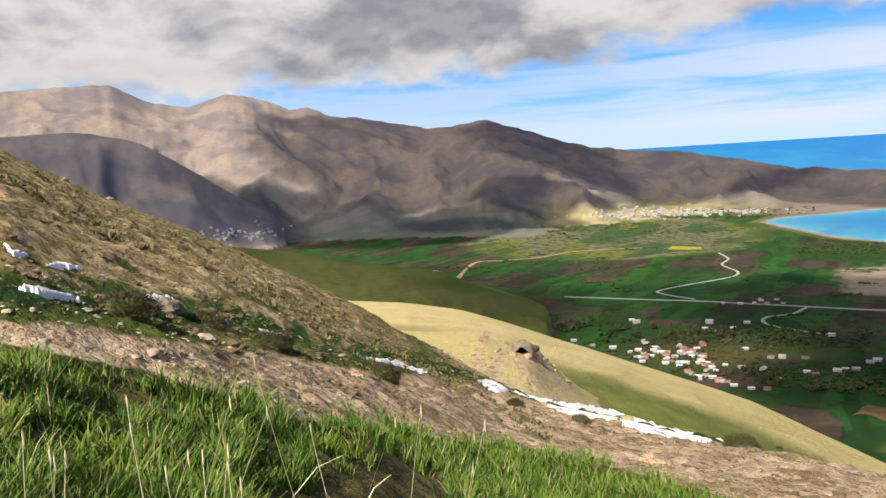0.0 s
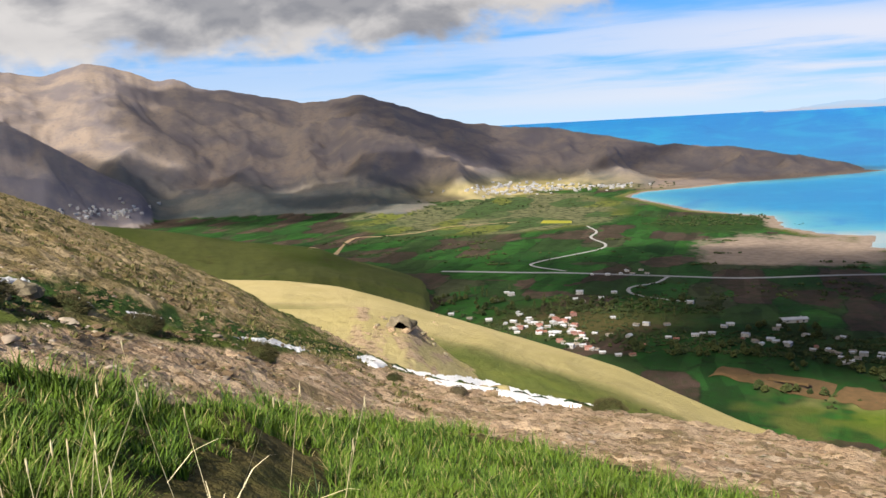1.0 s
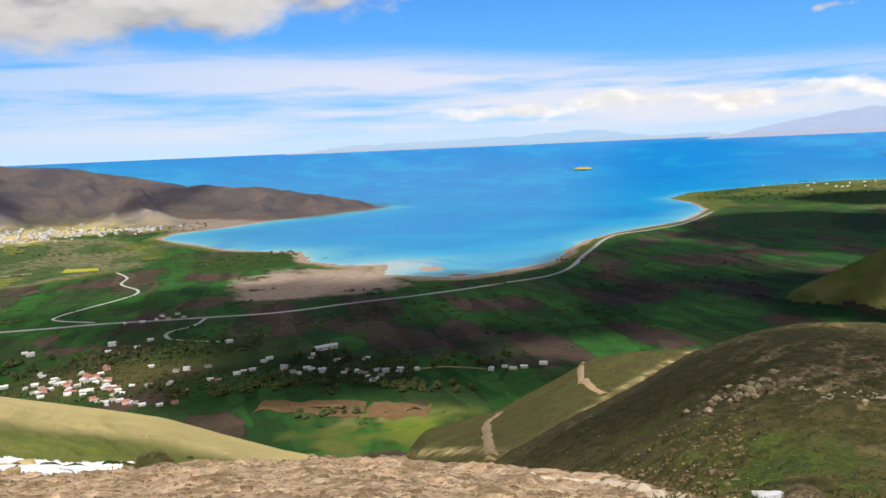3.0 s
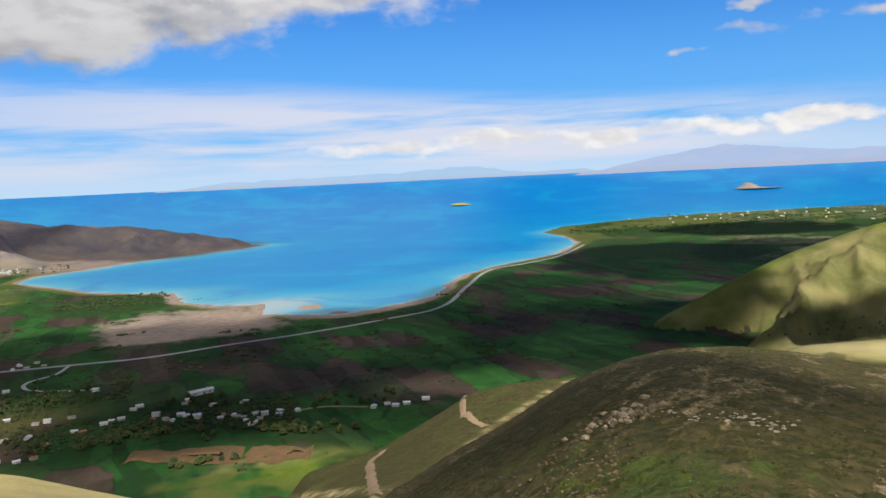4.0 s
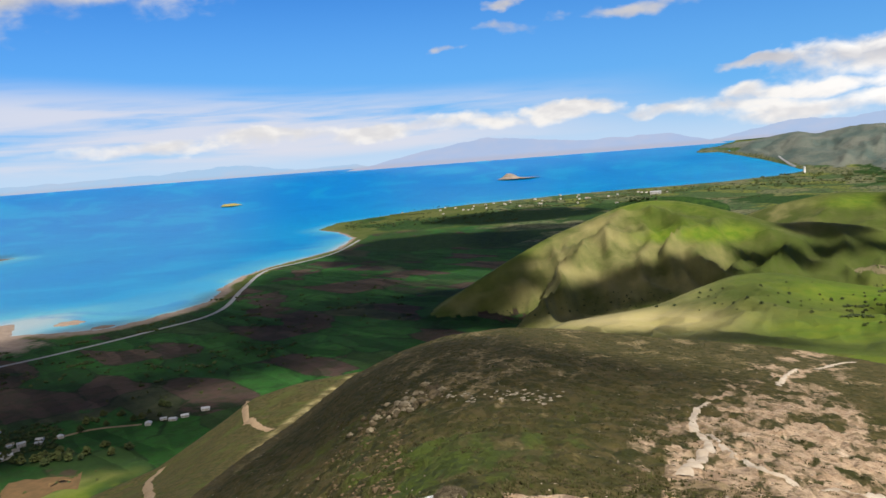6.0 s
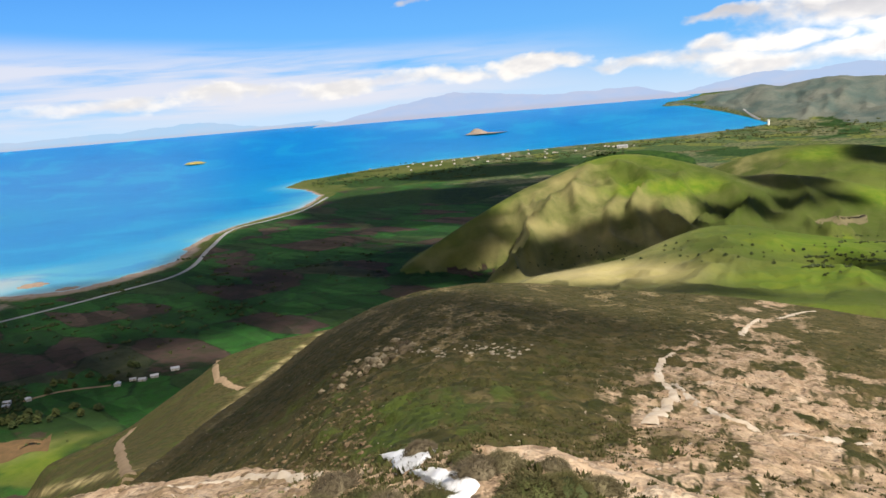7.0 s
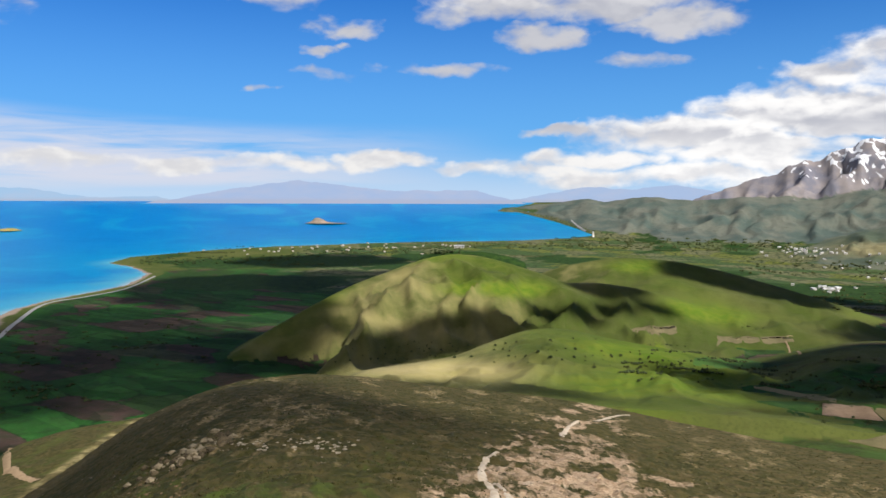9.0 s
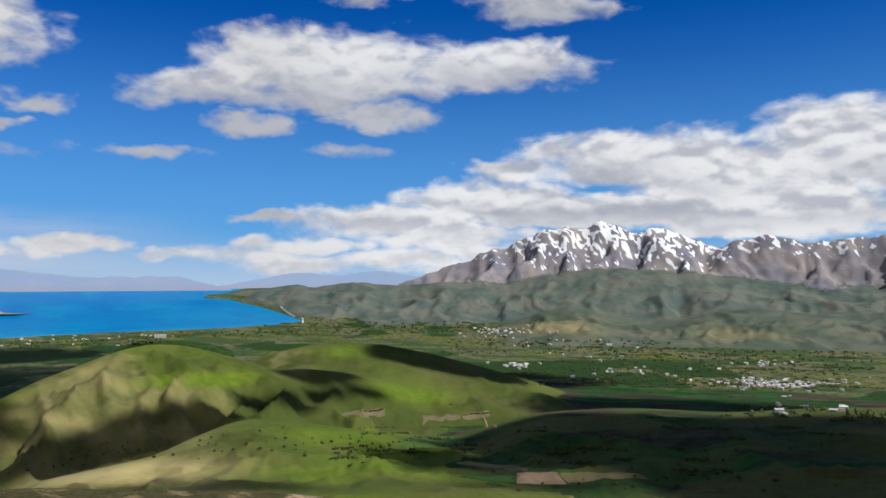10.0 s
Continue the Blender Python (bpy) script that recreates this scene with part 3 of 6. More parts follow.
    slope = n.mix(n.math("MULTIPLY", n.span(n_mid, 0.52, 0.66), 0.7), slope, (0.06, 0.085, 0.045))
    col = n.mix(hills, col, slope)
    # rock grey with the blue haze of distance put into the colour
    col = n.mix(haze_tint, col, two(n_far, (0.21, 0.21, 0.27), (0.35, 0.31, 0.32)))
    # soil
    st = n.mix(n.span(n_near, 0.42, 0.62), (0.235, 0.175, 0.078), (0.46, 0.345, 0.20))
    st = n.mix(n.span(n_tuft, 0.50, 0.63), st, (0.085, 0.082, 0.027))
    col = n.mix(mask(stony, n_tuft), col, st)
    earth = two(n_near, (0.64, 0.47, 0.315), (0.46, 0.315, 0.20), 0.4, 0.6)
    earth = n.mix(n.span(n_tuft, 0.42, 0.34), earth, (0.70, 0.55, 0.40))
    earth = n.mix(n.math("MULTIPLY", n.span(n_tuft, 0.50, 0.64), 0.8), earth, (0.20, 0.15, 0.075))
    earth = n.mix(n.math("MULTIPLY", n.span(n_fine, 0.48, 0.68), 0.45), earth, (0.15, 0.105, 0.07))
    n_clod = n.noise(at, 2.8, 4.0, 0.55, 0.4)
    earth = n.mix(n.span(n_clod, 0.56, 0.64, 0.0, 0.55), earth, (0.15, 0.10, 0.065))
    col = n.mix(mask(dirt, n_tuft), col, earth)
    col = n.mix(mask(sand, n_mid, 0.2), col, two(n_mid, (0.36, 0.28, 0.22), (0.28, 0.215, 0.17)))
    col = n.vec("MULTIPLY", col, (0.76, 0.76, 0.76))
    col = n.mix(n.span(n.math("ADD", snow, n.math("MULTIPLY", n.math("SUBTRACT", n_mid, 0.5), 0.4)), 0.36, 0.66), col, (0.70, 0.71, 0.76))
    n.put(b.inputs["Base Color"], col)
    h = n.math("ADD", n.math("MULTIPLY", n_near, 0.45), n.math("MULTIPLY", n_fine, 0.08))
    h = n.math("ADD", h, n.math("MULTIPLY", n_mid, 2.2))
    n.put(b.inputs["Normal"], n.add("ShaderNodeBump", {"Strength": 0.8, "Distance": 1.0, "Height": h}))
    return m


def water_material():
    m, n, b = material("lake_water", 0.35, 0.05)
    at = n.add("ShaderNodeNewGeometry").outputs["Position"]
    a = n.add("ShaderNodeAttribute")
    a.attribute_name = "deep"
    deep = a.outputs["Fac"]
    band = n.noise(n.vec("MULTIPLY", at, (0.0010, 0.0030, 0.0)), 1.0, 5.0, 0.6, 0.5)
    d = n.math("ADD", deep, n.math("MULTIPLY", n.math("SUBTRACT", band, 0.5), 0.35))
    ramp = n.add("ShaderNodeValToRGB", {0: d})
    stops = [(0.0, (0.26, 0.33, 0.35)), (0.13, (0.07, 0.29, 0.38)), (0.35, (0.0, 0.175, 0.38)), (0.7, (0.0, 0.15, 0.385)), (1.0, (0.0, 0.135, 0.38))]
    while len(ramp.color_ramp.elements) < len(stops):
        ramp.color_ramp.elements.new(0.5)
    for e, (p, c) in zip(ramp.color_ramp.elements, stops):
        e.position, e.color = p, (*c, 1)
    streak = n.math("ADD", n.math("MULTIPLY", n.noise(n.vec("MULTIPLY", at, (1.0, 1.0, 0.0)), 0.0042, 5.0, 0.6, 0.8), 0.7), n.math("MULTIPLY", n.noise(n.vec("MULTIPLY", at, (1.0, 1.0, 0.0)), 0.0013, 3.0, 0.5), 0.3))
    blue = n.mix(n.span(streak, 0.50, 0.60, 0.0, 0.55), ramp.outputs[0], (0.005, 0.225, 0.42))
    blue = n.mix(n.span(streak, 0.46, 0.38, 0.0, 0.5), blue, (0.0, 0.11, 0.34))
    n.put(b.inputs["Base Color"], blue)
    wave = n.math("ADD", n.noise(at, 0.25, 4.0), n.math("MULTIPLY", n.noise(at, 0.03, 3.0), 3.0))
    n.put(b.inputs["Normal"], n.add("ShaderNodeBump", {"Strength": 0.25, "Distance": 1.0, "Height": wave}))
    return m


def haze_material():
    """Glowing far shores; tens of kilometres of bright air are put into the colour."""
    m = bpy.data.materials.new("glowing_haze")
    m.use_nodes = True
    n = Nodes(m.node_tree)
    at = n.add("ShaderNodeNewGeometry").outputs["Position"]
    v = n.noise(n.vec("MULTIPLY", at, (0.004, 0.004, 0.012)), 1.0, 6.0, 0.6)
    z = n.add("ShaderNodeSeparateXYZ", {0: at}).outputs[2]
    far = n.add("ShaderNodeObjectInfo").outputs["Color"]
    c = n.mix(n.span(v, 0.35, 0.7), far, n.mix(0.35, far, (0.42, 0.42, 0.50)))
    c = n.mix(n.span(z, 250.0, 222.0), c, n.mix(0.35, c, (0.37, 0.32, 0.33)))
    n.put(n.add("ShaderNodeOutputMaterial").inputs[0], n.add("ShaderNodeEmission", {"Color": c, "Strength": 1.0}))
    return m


GROUND, WATER, HAZE = ground_material(), water_material(), haze_material()
SNOW = plain_material("old_snow", (0.84, 0.85, 0.87), (0.70, 0.70, 0.71), 1.6, 0.7, 0.2, 0.6, size=0.05)
ROAD = plain_material("pale_asphalt", (0.34, 0.34, 0.33), (0.27, 0.27, 0.27), 0.05, 0.9, 0.2, 0.0)
TRACK = plain_material("dusty_track", (0.31, 0.225, 0.14), (0.235, 0.17, 0.105), 0.2, 0.95, 0.1, 0.0)


# ---- the large structure ----
def mesh_of(name, verts, faces, mat, smooth=True):
    me = bpy.data.meshes.new(name)
    v, f = np.asarray(verts, np.float32), np.asarray(faces, np.int32)
    me.vertices.add(len(v)), me.loops.add(f.size), me.polygons.add(len(f))
    me.vertices.foreach_set("co", v.ravel())
    me.loops.foreach_set("vertex_index", f.ravel())
    me.polygons.foreach_set("loop_start", np.arange(0, f.size, f.shape[1], dtype=np.int32))
    me.polygons.foreach_set("use_smooth", np.full(len(f), smooth))
    me.update(calc_edges=True)
    me.materials.append(mat)
    return me


def grid_faces(rows, cols, closed=False):
    i, j = np.meshgrid(np.arange(rows - 1), np.arange(cols if closed else cols - 1), indexing="ij")
    k = (j + 1) % cols
    return np.stack([i * cols + j, i * cols + k, (i + 1) * cols + k, (i + 1) * cols + j], -1).reshape(-1, 4)[:, ::-1]


def step(v, a, b):
    t = np.clip((v - a) / (b - a), 0, 1)
    return t * t * (3 - 2 * t)


def spot(az, el, a, e, w, h):
    return np.exp(-(((az - a) / w) ** 2 + ((el - e) / h) ** 2) * 0.9)


def build_ground():
    az, r, A, R = AZ, RR, GRID_A, GRID_R
    Z, who, s, off, X, Y = LAND
    EL = np.degrees(np.arctan2(Z - H, R))
    ix = {k: i for i, k in enumerate(RIDGES)}
    on = lambda k: (who == ix[k]).astype(float)
    one = np.zeros_like(Z)
    wob = fbm(X / 35, Y / 35, 4, 0.5, 5)
    flat = (who < 0).astype(float)
    # soil
    edge = np.interp(A, [-30, -20, -11, 1, 14, 25, 42, 57, 62], [-9.4, -13.2, -17.4, -20.4, -23.2, -25.4, -26.7, -26.4, -40])
    edge = edge + np.interp(A, [-20, -5, 6, 40, 60], [0.0, 0.2, 1.0, 0.9, 0.5])
    hollow = on("hillside") * (R < 19) * spot(A, EL, -8.0, -23.0, 7.0, 2.2)
    turf = (R < 19) * step(A + 8 * wob, -102, -94) * step(A + 6 * fbm(X / 0.8, Y / 0.8, 3, 0.5, 25), 64, 58) * step(edge - EL, -0.4, 0.6) * on("hillside") * (1 - hollow)
    slope_side = step(A, 4.0, -7.0) * step(EL, np.interp(A, [-30, -10, 3], [-9.0, -14.5, -18.0]), np.interp(A, [-30, -10, 3], [-6.0, -12.0, -15.0]))
    near = on("hillside")
    dirt = near * (1 - slope_side) * (0.82 + 0.2 * wob)
    wide = np.interp(EL, [-35, -25, -22, -19, -16, -14], [44, 31, 22, 13, 6.5, 3])
    mid = np.interp(EL, [-35, -25, -22, -19, -16, -14], [88, 90, 92, 88.5, 89, 90.5])
    trail = on("spur") * np.exp(-((A - mid) / wide) ** 2 * 1.2) * step(A, 72, 80)
    lr = np.log(R)
    wu, wv = A / 1.5 + 4.5 * lr, 8.5 * lr - A / 1.9
    patchy = 0.8 * fbm(wu + 1.1 * fbm(wu * 0.7, wv * 0.7, 3, 0.5, 17), wv + 1.1 * fbm(wu * 0.7, wv * 0.7, 3, 0.5, 18), 5, 0.6, 14)
    dirt = np.maximum(dirt * (0.95 + 0.5 * patchy), trail * (0.66 + 0.9 * patchy - 0.2 * step(R, 40, 120))) * (1 - turf) * (1 - hollow)
    stony = np.maximum(near * slope_side * (0.7 + 0.25 * wob), on("spur") * (0.23 + 0.5 * patchy + 0.12 * step(EL, -16, -14) + 0.2 * spot(A, EL, 68, -16, 7, 2.0) + 0.15 * spot(A, EL, 108, -19, 18, 7)))
    # green hollow along the old snow
    snowline = np.interp(A, [-30, -28, -23, -16, -12, -6, 0, 4, 9, 14, 20], [-6, -6.6, -7.8, -9.6, -11.2, -13.3, -15, -16.4, -17.7, -18.8, -19.9])
    damp = near * np.clip(np.exp(-((EL - snowline - 0.1) / np.interp(A, [-28, -10, 0, 10, 20], [1.3, 0.9, 0.5, 0.35, 0.3])) ** 2) * (0.75 + 1.3 * patchy + 0.3 * wob), 0, 1) * step(A, 23, 19) * step(A, -40, -34)
    stony, dirt = stony * (1 - 0.95 * damp), dirt * (1 - 0.9 * damp)
    dirt = np.maximum(dirt, on("cave_mound") * (0.42 + 0.9 * patchy) * step(A, -2, 3))
    sand = np.where((off > 0) & (flat > 0), np.clip(1.05 - off / np.interp(A, [20, 26, 27, 38, 39, 43, 48, 50, 53], [20, 32, 45, 45, 60, 66, 75, 40, 18]), 0, 1), 0)
    sand = np.maximum(sand, (0.35 * wob + spot(A, EL, 32.0, -9.2, 6.5, 0.95) * 1.3) * (flat > 0) * step(EL, -10.4, -10.0) * step(A, 24, 27) * step(A, 44, 40) * (off > 0))
    sand = np.maximum(sand, (off < 3) * 1.0) * (1 - 0.75 * step(R, 2500, 3300))
    # green
    field = flat * step(off, 25, 60) * (1 - step(R, 2500, 2900))
    field = np.maximum(field, on("dark_hill") * (0.3 + 0.9 * fbm(X / 130, Y / 130, 3, 0.5, 16)))
    farm = flat * step(R, 1500, 2200) * step(A, 60, 80)
    apron = spot(A, EL, 14, -4.5, 8, 0.95)
    farm = np.maximum(farm, flat * spot(A, EL, 12, -6.2, 10, 1.4) * 1.2)
    field = field * (1 - step(farm, 0.3, 0.7)) * (1 - np.clip(spot(A, EL, 37.5, -19.7, 7.5, 1.5) * (1.0 + 1.4 * wob), 0, 0.9)) * (1 - 0.7 * spot(A, EL, 19, -13.9, 12, 1.6))
    band = fbm(X / 160, Y / 160, 4, 0.5, 12)
    meadow = on("meadow_hill") * (0.35 + 0.65 * step(A, 82, 92)) * (0.28 + 0.3 * step(s, 0.5, 0.9) + 0.8 * band + 0.45 * spot(A, EL, 95, -10.3, 6, 0.6)) + on("sunny_hill") * (0.15 + 0.7 * band + 0.85 * spot(A, EL, 84, -6.3, 5, 0.55) )
    meadow = meadow + (on("back_hill") + on("mid_ridge")) * (0.02 + 0.6 * band + 0.8 * spot(A, EL, 92.5, -4.6, 2.6, 0.5) + 0.6 * spot(A, EL, 99, -7.6, 6, 0.7)) + flat * step(R, 1000, 1060) * step(R, 1500, 1350) * spot(A, EL, 97, -9.2, 9, 1.4)
    # yellow_hill: its shaded lower slope is put in as greener, less dry grass
    meadow = meadow + flat * (0.5 + 0.6 * band) * spot(A, EL, 38.5, -19.6, 6, 1.4) + flat * 0.5 * spot(A, EL, 12, -6.3, 10, 0.7) + on("dark_hill") * 0.08 + on("yellow_hill") * 0.45 * step(s, 0.75, 0.35)
    dry = 0.45 * on("foothills") * (spot(A, EL, 108.0, -3.0, 3.5, 0.7) + spot(A, EL, 120, -3.2, 4, 0.6)) + 0.9 * on("spur") * step(s, 0.90, 0.965) * step(A, 66, 60) + 0.25 * flat * spot(A, EL, 38.5, -18.7, 5, 0.9) + (on("back_hill") + on("mid_ridge")) * (0.25 + 0.4 * wob) * step(A, 95, 88) + 0.3 * flat * spot(A, EL, 33, -18.4, 7, 1.2) + 1.0 * apron * (flat + on("range")) * (0.8 + 0.5 * fbm(A, EL * 4, 3, 0.5, 19)) + on("yellow_hill") * (0.28 + 0.15 * wob + 0.75 * step(s, 0.5, 0.82)) + on("cave_mound") * 0.75 + on("spur") * (0.10 + 0.15 * wob + 0.28 * step(A, 90, 100) + 0.10 * step(EL, -17.5, -14.5)) + on("sunny_hill") * ((0.24 + 0.2 * wob - 0.3 * band) * step(A, 94, 82) + 0.08 * step(A, 84, 76)) + on("meadow_hill") * (0.27 + 0.4 * band + 0.45 * spot(A, EL, 80, -12.0, 7, 0.7)) * step(A, 94, 80) + on("track_hill") * (0.08 + 0.8 * np.exp(-((EL - np.interp(A, [46.5, 49.9, 53.3, 56.6, 59.9], [-21.6, -19.7, -17.75, -15.9, -14.2]) - 0.30) / 0.30) ** 2))
    scrub = on("green_foot") * (0.25 + 0.3 * wob) + on("meadow_hill") * 0.35 * step(s, 0.5, 0.1) + on("spur") * (0.78 + 0.4 * patchy - 0.30 * spot(A, EL, 65, -20.5, 13, 3.2) + 0.5 * trail) + on("dark_hill") * (0.35 + 0.4 * wob) + on("track_hill") * 0.58 + flat * 0.75 * spot(A, EL, 20, -13.8, 15, 1.9) + 1.2 * turf + 1.3 * hollow
    woody = fbm(X / 420, Y / 420, 4, 0.55, 27)
    # foothill spots imitate cloud shadows; the spot at 70 is woods with shade
    lush_shade = 0.9 * on("dark_knoll") + on("foothills") * (1.2 * spot(A, EL, 114.0, -2.25, 1.7, 0.28) + 1.2 * spot(A, EL, 121.2, -1.75, 2.2, 0.2)) + flat * step(R, 1500, 1900) * step(A, 56, 64) * 0.85 * step(woody, -0.06, 0.2) * (1 - 0.75 * spot(A, EL, 116, -4.4, 13, 0.8)) + flat * (spot(A, EL, 27.5, -7.3, 4.5, 0.65) * 1.2 + 0.9 * spot(A, EL, 70, -4.3, 7, 0.55)) + 0.85 * damp
    # mountains
    rock = flat * step(R, 2600, 2750) * step(A, 21, 24) * step(A, 42, 39) + on("range") * (1 - 0.85 * np.clip(apron * 1.3, 0, 1)) + on("left_spur") + (on("snow_mountain") + on("east_peak")) * 0.4
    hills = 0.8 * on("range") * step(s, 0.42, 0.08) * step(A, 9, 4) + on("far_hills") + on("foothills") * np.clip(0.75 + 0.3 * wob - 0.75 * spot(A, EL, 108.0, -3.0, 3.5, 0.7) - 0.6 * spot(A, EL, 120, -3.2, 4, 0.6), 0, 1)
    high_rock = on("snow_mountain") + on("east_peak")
    su = A * 1.5 + 0.55 * EL + 0.8 * fbm(A * 0.9, EL * 0.9, 3, 0.5, 3)
    streak = ridged(su * 5.5, EL * 1.3 - A * 0.3, 5, 33)
    base = np.interp(A, [95, 101, 104, 107, 112, 117, 119, 121, 124, 129], [3.0, 2.4, 2.0, 1.6, 1.3, 1.2, 1.6, 2.5, 2.2, 2.1])
    snow = high_rock * np.clip(0.33 + (streak - 0.68) * 5.5 + np.clip((EL - base - 0.75) * 0.42, -0.8, 0.55), 0, 1.3) * step(EL, base - 0.75, base - 0.3)
    # how strongly each mountain's colour takes on the painted haze
    haze_tint = high_rock * 0.9 + on("far_hills") * 0.18 + on("foothills") * 0.16 + on("left_spur") * 0.6 + on("range") * 0.28 * (1 - apron)
    X[0], Y[0], Z[0] = 0.0, 0.0, Z[1].mean()
    me = mesh_of("ground", np.stack([X, Y, Z], -1).reshape(-1, 3), grid_faces(len(r), len(az), True), GROUND)
    for key, three in (("soil", (dirt, stony, sand)), ("green", (field, meadow, scrub)), ("high", (rock, hills, snow)), ("extra", (dry, lush_shade, farm))):
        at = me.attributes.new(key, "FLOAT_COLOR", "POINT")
        at.data.foreach_set("color", np.stack([np.clip(q, 0, 1.4) for q in three] + [haze_tint if key == "high" else one + 1], -1).astype(np.float32).ravel())
    ob = new("ground", me)
    tagged(ob, "hilly green and brown land with fields, slopes and mountains", "ground", kind="structure")


def build_water():
    az = np.arange(2, 96, 0.35)
    r = np.concatenate([np.geomspace(1280, 2600, 90)[:-1], np.linspace(2600, 4899, 111)])
    A, R = np.meshgrid(az, r)
    X, Y = R * np.sin(np.radians(A)), R * np.cos(np.radians(A))
    off = -inshore(X, Y)
    deep = np.clip(off / 800, 0, 1) ** 0.5 * 0.75 + 0.25 * step(R, 2300, 4200)
    deep = deep * (1 - 0.75 * spot(A, -np.degrees(np.arctan2(H, R)), 37, -8.3, 8, 0.8))
    me = mesh_of("lake", np.stack([X, Y, level(R)], -1).reshape(-1, 3), grid_faces(len(r), len(az)), WATER)
    at = me.attributes.new("deep", "FLOAT", "POINT")
    at.data.foreach_set("value", deep.astype(np.float32).ravel())
    tagged(new("lake", me), "wide blue lake, turquoise in the shallows", "water", kind="structure")


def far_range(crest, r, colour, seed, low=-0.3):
    """A far-shore range, meant tens of kilometres off: a glowing sheet near the rim."""
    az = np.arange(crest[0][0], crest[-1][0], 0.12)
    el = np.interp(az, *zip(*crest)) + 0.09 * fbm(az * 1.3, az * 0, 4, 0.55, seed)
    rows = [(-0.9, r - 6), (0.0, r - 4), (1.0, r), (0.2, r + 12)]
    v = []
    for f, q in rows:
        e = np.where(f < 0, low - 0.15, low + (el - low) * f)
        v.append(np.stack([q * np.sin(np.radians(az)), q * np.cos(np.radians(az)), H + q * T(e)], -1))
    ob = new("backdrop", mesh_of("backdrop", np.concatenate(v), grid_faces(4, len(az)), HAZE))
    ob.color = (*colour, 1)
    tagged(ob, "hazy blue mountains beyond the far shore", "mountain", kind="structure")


build_ground()
build_water()
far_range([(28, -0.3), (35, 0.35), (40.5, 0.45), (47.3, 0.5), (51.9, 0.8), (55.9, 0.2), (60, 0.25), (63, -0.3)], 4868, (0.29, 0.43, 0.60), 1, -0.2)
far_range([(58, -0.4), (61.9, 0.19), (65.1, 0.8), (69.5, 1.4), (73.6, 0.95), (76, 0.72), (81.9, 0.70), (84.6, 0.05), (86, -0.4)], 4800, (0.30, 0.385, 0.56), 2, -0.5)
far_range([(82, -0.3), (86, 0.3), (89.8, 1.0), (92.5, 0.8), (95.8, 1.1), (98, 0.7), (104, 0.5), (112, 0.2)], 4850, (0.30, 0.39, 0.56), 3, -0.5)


# ---- helpers for things ----
def part(name, me, parent=None, label="", at=None):
    ob = new(name, me)
    if parent is not None:
        ob.parent = parent
    if at is not None:
        ob.matrix_basis = at
    if label:
        ob["label"] = label
    return ob


def thing(name, at, label, category, group="", kind=""):
    ob = new(name)
    ob.matrix_basis = at
    return tagged(ob, label, category, group, kind)


def mesh_from(bm, name, mat, smooth=False):
    me = bpy.data.meshes.new(name)
    bm.to_mesh(me)
    bm.free()
    me.materials.append(mat)
    me.polygons.foreach_set("use_smooth", np.full(len(me.polygons), smooth))
    return me


def box(w, d, h, x=0, y=0, z=0, bevel=0.0):
    """A bmesh box with its floor's centre at x, y, z."""
    bm = bmesh.new()
    bmesh.ops.create_cube(bm, size=1, matrix=Matrix.Translation((x, y, z + h / 2)) @ Matrix.Diagonal((w, d, h, 1)))
    if bevel:
        bmesh.ops.bevel(bm, geom=bm.edges[:], offset=bevel, segments=1, affect="EDGES")
    return bm


def smooth_line(points, n):
    """n places along a Catmull-Rom line."""
    p = [Vector(q) for q in points]
    p = [2 * p[0] - p[1]] + p + [2 * p[-1] - p[-2]]
    out = []
    for k in range(n):
        u = k / (n - 1) * (len(p) - 3)
        i = min(int(u), len(p) - 4)
        t = u - i
        a, b, c, d = p[i:i + 4]
        out.append(0.5 * (2 * b + (c - a) * t + (2 * a - 5 * b + 4 * c - d) * t * t + (3 * b - a - 3 * c + d) * t ** 3))
    return out


def lane(name, sights, width, mat, label, category, n=60, lift=0.35, ragged=0.0, kind="structure"):
    """A road or path laid on the ground through places given by bearing and elevation."""
    n = 2 * n if ragged else n
    line = smooth_line([sight(*s) for s in sights], n)
    verts, k = [], 5
    for i, p in enumerate(line):
        d = line[min(i + 1, n - 1)] - line[max(i - 1, 0)]
        side = Vector((d.y, -d.x, 0)).normalized()
        w = width * (1 + ragged * float(vnoise(np.array(i * 0.7), np.array(width), 3)))
        for j in range(k):
            q = p + side * w * (j / (k - 1) - 0.5)
            verts.append((q.x, q.y, ground_at(q.x, q.y) + lift * (-0.4 if j in (0, k - 1) else 1.0)))
    ob = new(name, mesh_of(name, verts, grid_faces(n, k)[:, ::-1], mat))
    return tagged(ob, label, category, kind=kind)


def patch(name, low, high, mat, label, category, n=24, m=5, lift=0.05, ragged=0.0, kind="structure", seed=0):
    """A sheet on the ground between two lines of bearings and elevations, with a thin rounded edge."""
    lo, hi = smooth_line([(*p, 0) for p in low], n), smooth_line([(*p, 0) for p in high], n)
    verts = []
    for j in range(m):
        row = []
        for i in range(n):
            q = lo[i].lerp(hi[i], j / (m - 1))
            e = q.y + (ragged * (hi[i].y - lo[i].y) * float(vnoise(np.array(i * 0.35), np.array(j * 0.6), seed)) if ragged else 0)
            row.append(sight(q.x, e))
        far = np.array([math.hypot(p.x, p.y) for p in row])
        for _ in range(3):
            far[1:-1] = 0.25 * far[:-2] + 0.5 * far[1:-1] + 0.25 * far[2:]
        for i in range(n):
            p = row[i] * (far[i] / math.hypot(row[i].x, row[i].y))
            rim = i in (0, n - 1) or j in (0, m - 1)
